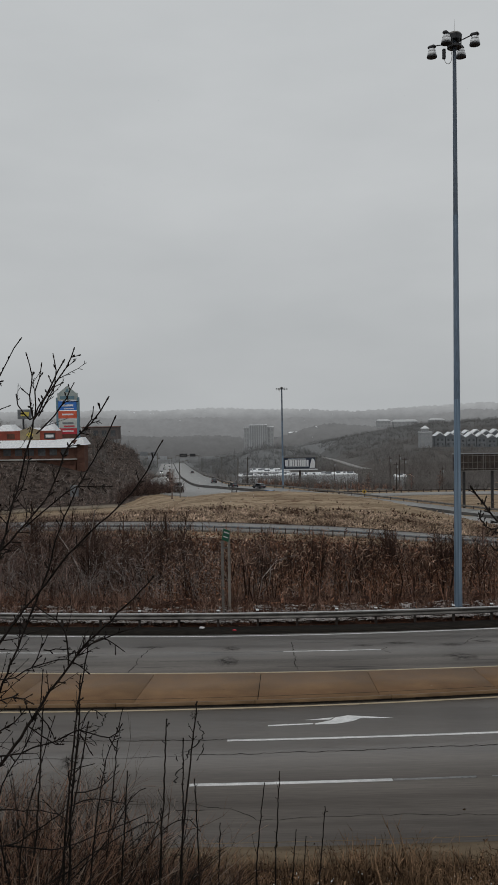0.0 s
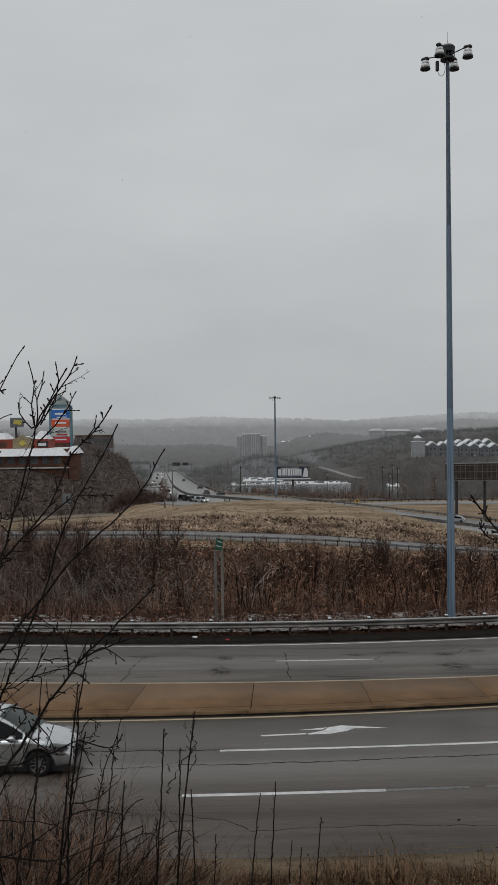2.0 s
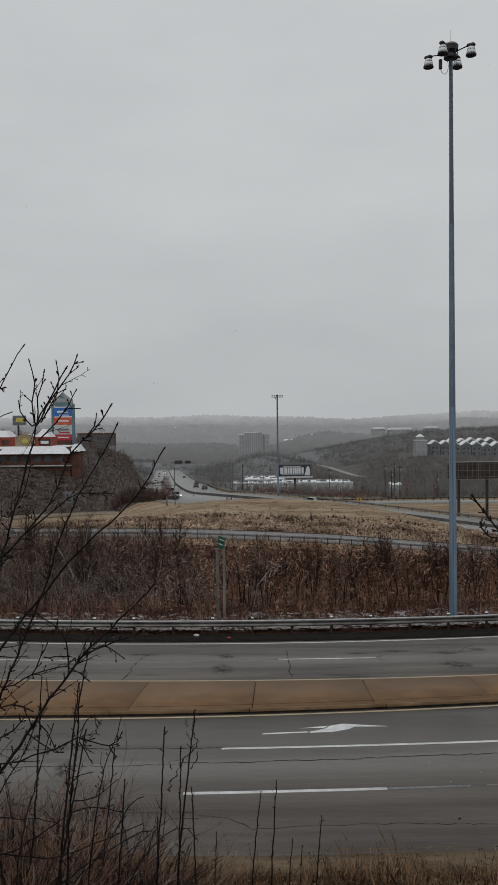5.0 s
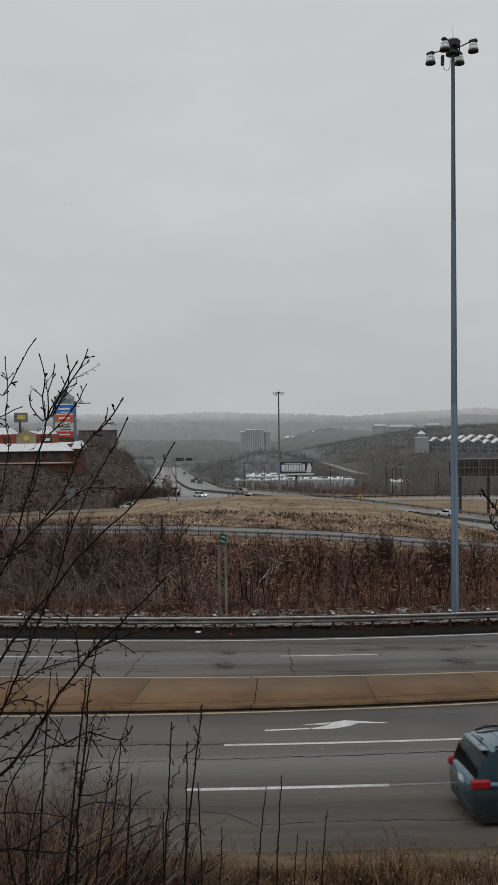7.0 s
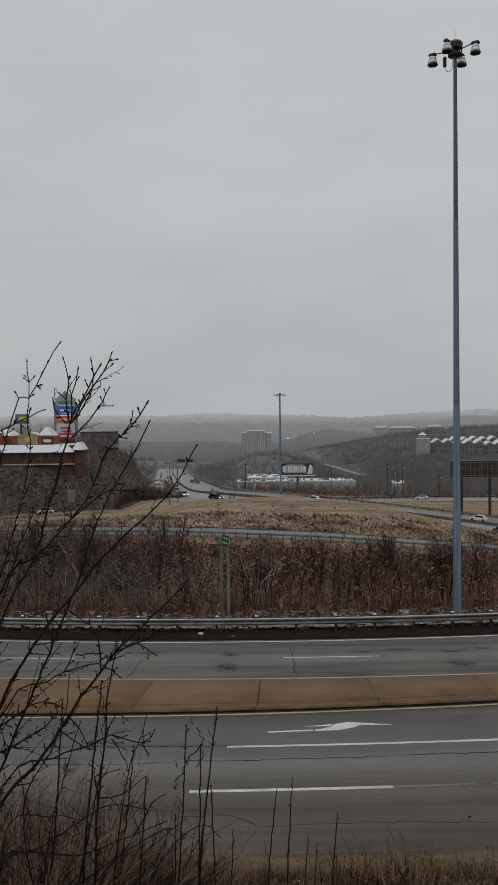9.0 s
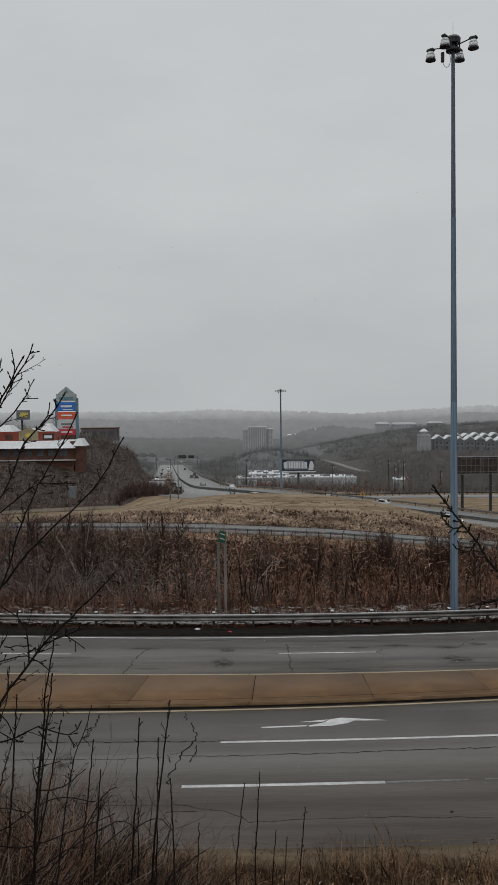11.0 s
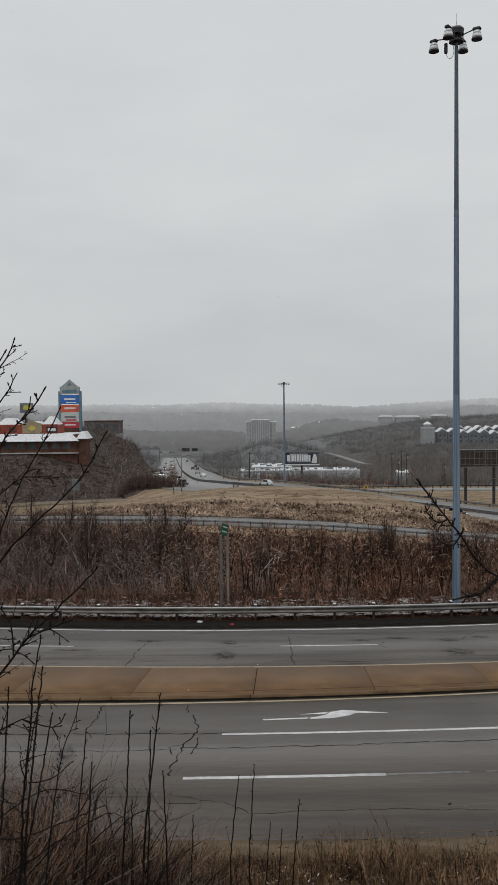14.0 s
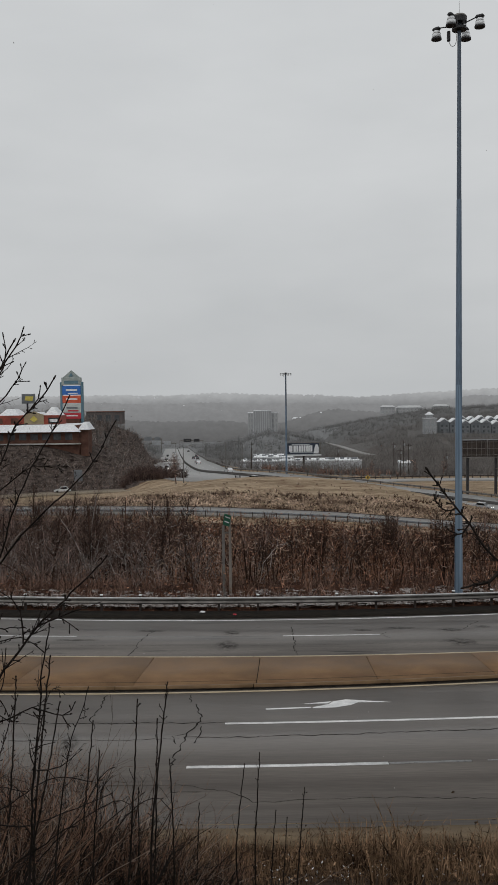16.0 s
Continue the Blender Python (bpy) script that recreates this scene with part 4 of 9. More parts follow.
def build_mast(base, height, r0, r1, lamps, label, sides=16):
    """A high-mast light: tapered sectioned pole, base flange, lowering ring, lamps on arms."""
    g = empty("high_mast_light", Matrix.Translation(base), label, "light mast", "high mast lights")
    part("flange", cyl(bmesh.new(), (0, 0, 0), (0, 0, 0.08), r0 * 1.9, sides=20), M_STEEL, g)
    cuts = [0.0, 0.37, 0.69, 1.0]
    for i in range(3):
        a, b = cuts[i] * height, cuts[i + 1] * height + (0.25 if i < 2 else 0)
        ra, rb = r0 + (r1 - r0) * cuts[i], r0 + (r1 - r0) * cuts[i + 1]
        part("pole_section", cyl(bmesh.new(), (0, 0, a + 0.02), (0, 0, b), ra + 0.012 * (2 - i), rb + 0.012 * (2 - i) * 0.5, sides), (M_MAST, M_MAST_MID, M_MAST_TOP)[i], g, smooth=False)
    for k in range(4):
        a = math.pi / 4 + k * math.pi / 2
        part("anchor_bolt", cyl(bmesh.new(), (r0 * 1.55 * math.cos(a), r0 * 1.55 * math.sin(a), 0.06), (r0 * 1.55 * math.cos(a), r0 * 1.55 * math.sin(a), 0.22), 0.03, sides=6), M_STEEL, g)
    z = height
    bm = cyl(bmesh.new(), (0, 0, z - 0.05), (0, 0, z + 0.2), 0.36, 0.38, 20)
    cyl(bm, (0, 0, z - 0.42), (0, 0, z - 0.3), 0.36, 0.36, 20)
    for k in range(6):
        a = k * math.pi / 3
        cyl(bm, (0.33 * math.cos(a), 0.33 * math.sin(a), z - 0.4), (0.33 * math.cos(a), 0.33 * math.sin(a), z), 0.03, sides=6)
    ring = part("lowering_ring", bm, M_DARK, g, "dark steel lowering ring")
    part("ring_hood", cyl(bmesh.new(), (0, 0, z + 0.2), (0, 0, z + 0.3), 0.38, 0.3, 20), M_STEEL_DARK, g)
    part("lightning_rod", cyl(bmesh.new(), (0, 0, z + 0.28), (0, 0, z + 1.0), 0.012, 0.006, 6), M_STEEL_DARK, g)
    for x, y in lamps:
        d = math.hypot(x, y)
        ux, uy = x / d, y / d
        arm = part("lamp_arm", cyl(bmesh.new(), (ux * 0.33, uy * 0.33, z - 0.12), (x * 0.92, y * 0.92, z + 0.02), 0.03, sides=8), M_DARK, g)
        lum = part("luminaire", box(bmesh.new(), (x, y, z + 0.0), (0.42, 0.26, 0.17), math.degrees(math.atan2(y, x)), 0.06), M_DARK, g, "dark lamp housing")
        bm = bmesh.new()
        cyl(bm, (x, y, z - 0.26), (x, y, z - 0.1), 0.215, 0.16, 16)
        cyl(bm, (x, y, z - 0.47), (x, y, z - 0.26), 0.25, 0.215, 16)
        part("refractor", bm, M_LAMP, lum, "pale bell-shaped refractor", smooth=True)
        part("rim", cyl(bmesh.new(), (x, y, z - 0.53), (x, y, z - 0.465), 0.262, 0.266, 16), M_DARK, lum)
    bx = -0.55
    part("winch_motor", boxes(((bx, -0.1, z - 0.75), (0.16, 0.16, 0.5), 0, 0.03)), M_DARK, g)
    segs = [(bx + 0.2 + 0.2 * math.cos(a), -0.1, z - 0.85 + 0.4 * math.sin(a), bx + 0.2 + 0.2 * math.cos(a + 0.4), -0.1, z - 0.85 + 0.4 * math.sin(a + 0.4), 0.014, 0.014) for a in np.arange(math.pi, 2 * math.pi + 0.9, 0.4)]
    v, f = tubes(segs, 5)
    pydata("cable_loop", v, f, M_STEEL_DARK, g)
    return g


# upper sections are coloured darker, for their contrast against the bright sky
M_MAST_MID = mat("darkened_mast_paint", (0.10, 0.138, 0.188), (0.15, 0.2, 0.262), rough=0.5, scale=1.0, fine=15, bump=0.05, metal=0.2, stretch=(1, 1, 0.15))
M_MAST_TOP = mat("darkest_mast_paint", (0.07, 0.088, 0.115), (0.11, 0.138, 0.175), rough=0.5, scale=1.0, fine=15, bump=0.05, metal=0.2, stretch=(1, 1, 0.15))
build_mast((10.5, 43.3, -0.42), 29.05, 0.185, 0.09, ((-0.95, 0.85), (0.55, 0.9), (-0.58, -0.75), (0.88, -0.55)), "tall blue-grey high-mast light pole behind the guardrail")
build_mast((9.05, 255, -15.2), 32.6, 0.30, 0.2, ((-1.5, 0.0), (1.5, 0.0), (-0.8, 1.1), (0.8, 1.1), (-0.8, -1.1), (0.8, -1.1)), "distant high-mast light pole on the grass beside the highway", 8)


M_PALEPOST = mat("bleached_grey_wood", (0.16, 0.142, 0.125), (0.29, 0.262, 0.235), rough=0.9, scale=3, fine=30, bump=0.3, stretch=(1, 1, 0.1))


def build_exit_sign():
    g = empty("road_sign", pose(-1.5, 44.4, gz(-1.5, 44.4)), "small green road sign seen nearly edge-on, on two wooden posts", "road sign")
    for x, y, h, m in ((-0.14, 0.0, 3.7, M_STEEL_DARK), (0.2, 0.35, 4.0, M_PALEPOST)):
        part("post", boxes(((x, y, h / 2 - 0.1), (0.14, 0.15, h + 0.2), 0, 0.012)), m, g)
    bm = box(bmesh.new(), (0, 0, 0), (0.64, 0.02, 0.6), 0, 0.004)
    panel = part("panel", bm, M_GREEN, g, "green reflective panel")
    panel.matrix_basis = pose(0.06, 0.0, 4.0, 0, 18, 58)
    for z in (0.14, -0.1):
        bar = part("lettering_bar", boxes(((0, -0.013, z), (0.46, 0.006, 0.05))), M_BARWHITE, panel)
    brace = part("brace", boxes(((0.02, 0.17, 3.3), (0.5, 0.05, 0.06), 44, 0.006)), M_STEEL_DARK, g)


build_exit_sign()


def posts_along(g, name, line, step, size, material, off=0.0, dz=0.0, limit=300):
    """Posts under a rail, one object each, sharing one mesh."""
    p = np.asarray(line)
    d = np.r_[0, np.cumsum(np.linalg.norm(np.diff(p[:, :2], axis=0), axis=1))]
    first = None
    for s in np.arange(0, d[-1], step)[:limit]:
        x, y, z = (np.interp(s, d, p[:, i]) for i in range(3))
        m = Matrix.Translation((x, y, z + dz))
        if first is None:
            first = part(name, boxes(((0, 0, 0), size, 0, 0.01)), material, g)
            first.matrix_basis = m
        else:
            o = new(name, first.data)
            o.parent = g
            o.matrix_basis = m


def offset_line(line, off):
    p = np.asarray(line)
    d = np.gradient(p[:, :2], axis=0)
    d /= np.linalg.norm(d, axis=1, keepdims=True)
    return np.c_[p[:, 0] - d[:, 1] * off, p[:, 1] + d[:, 0] * off, p[:, 2]]


def build_far_rails():
    ramp, hw, back, slip = (r[0] for r in ROADS[:4])
    g = empty("guardrail", pose(0, 0, 0), "dark weathered guardrail on posts along the ramp road", "guardrail")
    l = offset_line(ramp, -5.0)
    sweep("beam", l + np.array([0, 0, 0.42]), [(0, 0), (-0.06, 0.05), (-0.06, 0.3), (0, 0.36), (0.02, 0.3), (0.02, 0.05)], M_BEAM_FAR, g)
    posts_along(g, "post", l, 1.905, (0.15, 0.2, 1.1), M_RUST, dz=0.2)
    l = hw[:-12]
    b = sweep("concrete_barrier", l, [(-0.3, -0.05), (-0.3, 0.1), (-0.14, 0.3), (-0.1, 0.72), (0.1, 0.72), (0.14, 0.3), (0.3, 0.1), (0.3, -0.05)], M_BARRIER)
    tagged(b, "concrete barrier, coloured dark as in shade, along the middle of the highway", "barrier")
    g = empty("guardrail", pose(0, 0, 0), "dark guardrail along the far edge of the highway", "guardrail")
    l = offset_line(hw, -12.4)
    sweep("beam", l + np.array([0, 0, 0.35]), [(0, 0), (-0.08, 0.05), (-0.08, 0.45), (0, 0.5), (0.04, 0.45), (0.04, 0.05)], M_STEEL_DARK, g)
    posts_along(g, "post", l[6:60], 3.81, (0.18, 0.2, 1.0), M_RUST, dz=0.3, limit=120)
    g = empty("guardrail", pose(0, 0, 0), "rust-brown rail on close posts along the slip road", "guardrail")
    l = offset_line(back, 4.9)
    sweep("beam", l + np.array([0, 0, 0.45]), [(0, 0), (-0.06, 0.05), (-0.06, 0.35), (0, 0.4), (0.04, 0.35), (0.04, 0.05)], M_RUST, g)
    posts_along(g, "post", l, 2.6, (0.3, 0.3, 1.3), M_RUST, dz=0.4)


build_far_rails()


# ======== signs ========
def build_billboard():
    """Poster board on a single column."""
    g0 = gz(22.3, 401)
    g = empty("billboard", pose(22.3, 400, g0), "dark poster billboard with pale unreadable lettering on one column", "billboard")
    zc = -14.0 - g0
    part("column", cyl(bmesh.new(), (0, 0.9, -0.5), (0, 0.9, zc - 2.6), 0.55, 0.5, 14), M_RUST, g)
    part("frame", boxes(((0, 0.35, zc), (16.6, 0.5, 6.1), 0, 0.05)), M_STEEL_DARK, g)
    poster = part("poster", boxes(((-0.4, 0.05, zc + 0.1), (15.4, 0.08, 5.2))), M_NAVY, g, "navy printed poster")
    x = -7.2
    for w in (1.9, 0.5, 1.2, 1.1, 1.3, 1.1, 1.0, 0.6, 1.0, 0.5, 1.2):
        part("lettering_bar", boxes(((x + w / 2, -0.02, zc + 0.15), (w * 0.8, 0.05, 2.9))), M_BARWHITE, poster)
        x += w
    part("lettering_bar", boxes(((-1.4, -0.02, zc + 2.0), (8.5, 0.05, 0.5))), M_BILLTEXT, poster)
    part("lettering_bar", boxes(((-1.0, -0.02, zc - 1.6), (11.0, 0.05, 0.35))), M_BILLTEXT, poster)
    part("picture_shape", prism(bmesh.new(), [(4.6, zc - 2.2), (7.0, zc - 2.2), (7.2, zc + 0.3), (6.6, zc + 2.0), (5.7, zc + 2.2), (5.2, zc + 0.8)], -0.03, 0.02), M_BARWHITE, poster)
    part("skirt", boxes(((0, -0.1, zc - 2.95), (16.6, 0.15, 0.6))), M_BARWHITE, g)
    part("catwalk", boxes(((0, -0.5, zc - 3.25), (16.6, 1.0, 0.1))), M_STEEL_DARK, g)
    for px in (-6, -2, 2, 6):
        part("stringer", boxes(((px, 0.7, zc), (0.2, 0.3, 6.3))), M_STEEL_DARK, g)


M_BILLTEXT = mat("grey_print", (0.34, 0.36, 0.38), (0.5, 0.52, 0.54), rough=0.5, scale=0.8, fine=5)
build_billboard()


def build_board_back():
    """Rear of a wide board: sheet, ribs and three columns."""
    x0, y0 = 64.5, 236.0
    g0 = gz(x0, y0)
    g = empty("billboard", pose(x0, y0, g0), "rear of a wide billboard with brown ribbed back on dark columns", "billboard")
    lo, hi = -6.9 - g0, -2.3 - g0
    zc = (lo + hi) / 2
    for k, xc in enumerate((-4.4, 4.3, 13.0)):
        sheet = part("back_panel", boxes(((xc, 0.3, zc), (8.5, 0.12, hi - lo))), M_RUST, g)
        for i in range(7):
            part("rib", boxes(((xc - 3.9 + i * 1.3, 0.18, zc), (0.1, 0.12, hi - lo - 0.3))), M_STEEL_DARK, sheet)
        for z in (lo + 0.5, zc, hi - 0.5):
            part("rail", boxes(((xc, 0.14, z), (8.4, 0.14, 0.14))), M_STEEL_DARK, sheet)
    part("top_trim", boxes(((4.3, 0.2, hi + 0.1), (26, 0.5, 0.22))), M_GREYCLAD, g)
    part("catwalk", boxes(((4.3, -0.3, lo - 0.15), (26, 0.9, 0.12))), M_STEEL_DARK, g)
    for xc in (-5.5, 2.4, 10.3):
        part("column", boxes(((xc, 0.6, lo / 2 + 0.5), (0.7, 0.7, lo + 2.0), 0, 0.05)), M_DARK, g)


build_board_back()


def build_pylon():
    """Shopping-centre pylon: brick base, two side posts, coloured panels, peaked cap."""
    x0, y0, k = -41.3, 190.0, 1.62
    g0 = gz(x0 * k, y0 * k)
    g = empty("pylon_sign", pose(x0 * k, y0 * k, g0) @ Matrix.Scale(k, 4), "tall shopping centre pylon sign with stacked coloured panels and peaked cap", "pylon sign")
    z = lambda w: (10 + k * (w - 10) - g0) / k
    part("base", boxes(((0, 0.3, z(6.0) / 2 - 0.3), (3.6, 1.2, z(6.0) + 0.6), 0, 0.05)), M_BRICK, g, "brown brick base")
    for s in (-1, 1):
        part("side_post", boxes(((s * 2.3, 0.2, z(9.5)), (0.5, 1.0, 9.4), 0, 0.04)), M_SIGNBLUE, g)
    panels = ((5.9, 7.3, M_CRIMSON), (7.35, 9.4, M_SIGNPALE), (9.45, 11.2, M_RED), (11.3, 13.4, M_BLUE))
    for lo, hi, m in panels:
        p = part("panel", boxes(((0, 0.0, z((lo + hi) / 2)), (4.1, 0.7, hi - lo - 0.08), 0, 0.04)), m, g)
        part("lettering_bar", boxes(((0.05, -0.37, z((lo + hi) / 2 + 0.05)), (2.5, 0.04, (hi - lo) * 0.2))), M_BARWHITE if m is not M_SIGNPALE else M_DARKCLAD, p)
        if m is M_SIGNPALE:
            part("lettering_bar", boxes(((0.3, -0.37, z(lo + 0.4)), (2.4, 0.04, 0.3))), M_CRIMSON, p)
        if m is M_BLUE:
            part("lettering_bar", boxes(((0.3, -0.37, z(lo + 0.35)), (2.2, 0.04, 0.2))), M_BARWHITE, p)
    cap = part("cap", boxes(((0, 0.1, z(14.35)), (4.4, 0.9, 1.7), 0, 0.05)), M_SIGNGREY, g, "pale sage cap panel")
    part("lettering_bar", boxes(((0, -0.38, z(14.15)), (3.2, 0.04, 0.7))), M_SIGNBLUE, cap)
    part("gable", prism(bmesh.new(), [(-1.9, z(15.2)), (1.9, z(15.2)), (0, z(16.8))], -0.3, 0.5), M_SIGNGREY, g)
    part("gable_mark", prism(bmesh.new(), [(-0.5, z(15.4)), (0.5, z(15.4)), (0, z(16.3))], -0.34, -0.3), M_SIGNBLUE, g)


M_SIGNPALE = mat("pale_sign_panel", (0.42, 0.45, 0.43), (0.52, 0.54, 0.52), rough=0.5, scale=1, fine=8)
build_pylon()


def build_roadside_signs():
    g0 = gz(-92, 340)
    g = empty("billboard", pose(-92, 340, g0) @ Matrix.Scale(1.5, 4), "dark sign board with a yellow emblem on a post", "billboard")
    part("post", cyl(bmesh.new(), (0, 0.3, -0.3), (0, 0.3, (10.2 - g0) / 1.5), 0.25, sides=10), M_DARK, g)
    b = part("board", boxes(((0.4, 0, (11.0 - g0) / 1.5), (3.6, 0.4, 2.6), 0, 0.05)), M_DARKCLAD, g)
    part("emblem", prism(bmesh.new(), [(-0.9 + 0.3, (10.4 - g0) / 1.5), (1.5, (10.1 - g0) / 1.5), (1.8, (11.9 - g0) / 1.5), (-0.3, (12.0 - g0) / 1.5)], -0.26, -0.2), M_YELLOWSIGN, b)
    x, y = 38.0, 289.0
    g0 = gz(x, y)
    g = empty("warning_sign", pose(x, y, g0), "yellow diamond road work sign on a stand", "road sign")
    part("stand", cyl(bmesh.new(), (0, 0.05, -0.2), (0, 0.05, 1.6), 0.06, sides=8), M_DARK, g)
    part("panel", prism(bmesh.new(), [(-0.85, 1.9), (0, 1.05), (0.85, 1.9), (0, 2.75)], -0.03, 0.02), M_ORANGE, g)
    part("symbol", boxes(((0, -0.05, 1.9), (0.5, 0.03, 0.7))), M_DARK, g)
    # twin-post sign on the highway verge
    x, y = -5.0, 224.0
    g0 = gz(x, y)
    g = empty("road_sign", pose(x, y, g0), "pale rear of a road sign on two dark posts", "road sign")
    for s in (-0.6, 0.6):
        part("post", boxes(((s, 0, 1.1), (0.28, 0.2, 2.8), 0, 0.02)), M_DARK, g)
    part("panel", boxes(((0, -0.15, 1.5), (1.0, 0.05, 1.5))), M_GREYCLAD, g)
    # marker by the right-hand road and small stump sign
    x, y = 46.5, 187.0
    g0 = gz(x, y)
    g = empty("road_sign", pose(x, y, g0), "brown paired marker posts beside the highway", "road sign")
    for s in (-0.45, 0.45):
        part("post", boxes(((s, 0, 1.3), (0.22, 0.18, 3.2), 0, 0.02)), M_RUST, g)
    part("panel", boxes(((0, -0.12, 2.4), (1.2, 0.05, 0.9))), M_RUST, g)


M_YELLOWSIGN = mat("yellow_emblem", (0.5, 0.42, 0.08), (0.6, 0.5, 0.12), rough=0.5, scale=1, fine=8)
build_roadside_signs()


def build_lamp_post(x, y, h, arm, label="grey street lamp with a short arm beside the highway"):
    g = empty("street_lamp", pose(x, y, gz(x, y) - 0.1), label, "street lamp", "street lamps")
    part("pole", cyl(bmesh.new(), (0, 0, 0), (0, 0, h), 0.13, 0.08, 8), M_STEEL_DARK, g)
    part("arm", cyl(bmesh.new(), (0, 0, h - 0.1), (arm, 0, h + 0.35), 0.06, 0.05, 6), M_STEEL_DARK, g)
    part("lamp_head", boxes(((arm * 1.2, 0, h + 0.36), (0.9, 0.35, 0.18), 0, 0.04)), M_STEEL, g)


for x, y, h, a in ((-18.5, 214, 9.3, 1.5), (-5, 275, 10, -2), (6, 330, 10, -2), (-6, 360, 10, -2), (-20, 470, 11, -2), (-34, 560, 11, -2), (-78, 620, 12, 2), (34, 305, 9, -1.5), (-30, 345, 10, 2), (-11, 300, 10, -2)):
    build_lamp_post(x, y, h, a)


def build_gantry(x, y, w, h, panels, label):
    """Overhead sign truss across a carriageway."""
    g0 = gz(x, y)
    g = empty("sign_gantry", pose(x, y, g0), label, "sign gantry", "sign gantries")
    for s in (-w / 2, w / 2):
        part("leg", boxes(((s, 0, h / 2), (0.5, 0.5, h + 0.4), 0, 0.03)), M_STEEL_DARK, g)
    part("truss", boxes(((0, 0, h), (w, 0.8, 0.9), 0, 0.03)), M_STEEL_DARK, g)
    for px, pw, ph, m in panels:
        part("panel", boxes(((px, -0.5, h + 0.2), (pw, 0.12, ph), 0, 0.02)), m, g)


build_gantry(-78, 700, 22, 8.5, ((-5, 7, 3.2, M_GREYCLAD), (4, 6, 3.0, M_GREYCLAD)), "overhead sign truss with pale panel backs over the highway")
build_gantry(-68, 880, 24, 9.5, ((-4, 8, 3.4, M_DARK), (5.5, 6, 3.0, M_DARK)), "far overhead sign truss with dark panels over the highway")
build_gantry(-70, 560, 14, 9, ((-2, 5, 2.6, M_DARKCLAD), (4.2, 3.4, 2.4, M_DARKCLAD)), "roadside sign truss with pale panels at the hill foot")


# ======== buildings ========
def shed_roof(bm, x0, x1, y0, y1, z0, z1):
    """A gabled roof with thickness, ridge along x."""
    ym = (y0 + y1) / 2
    a = [(x0, y0, z0), (x1, y0, z0), (x1, ym, z1), (x0, ym, z1), (x1, y1, z0), (x0, y1, z0)]
    lo = [bm.verts.new((x, y, z - 0.3)) for x, y, z in a]
    up = [bm.verts.new(p) for p in a]
    for f in ((0, 1, 2, 3), (3, 2, 4, 5)):
        bm.faces.new([up[i] for i in f])
        bm.faces.new([lo[i] for i in reversed(f)])
    for i, j in ((0, 1), (1, 2), (2, 4), (4, 5), (5, 3), (3, 0)):
        bm.faces.new((lo[i], lo[j], up[j], up[i]))
    return bm


def hip_roof(bm, x0, x1, y0, y1, z0, z1, inset):
    a = [bm.verts.new(p) for p in ((x0, y0, z0), (x1, y0, z0), (x1, y1, z0), (x0, y1, z0))]
    b = [bm.verts.new(p) for p in ((x0 + inset, y0 + inset, z1), (x1 - inset, y0 + inset, z1), (x1 - inset, y1 - inset, z1), (x0 + inset, y1 - inset, z1))]
    bm.faces.new(a[::-1])
    bm.faces.new(b)
    for i in range(4):
        bm.faces.new((a[i], a[(i + 1) % 4], b[(i + 1) % 4], b[i]))
    return bm


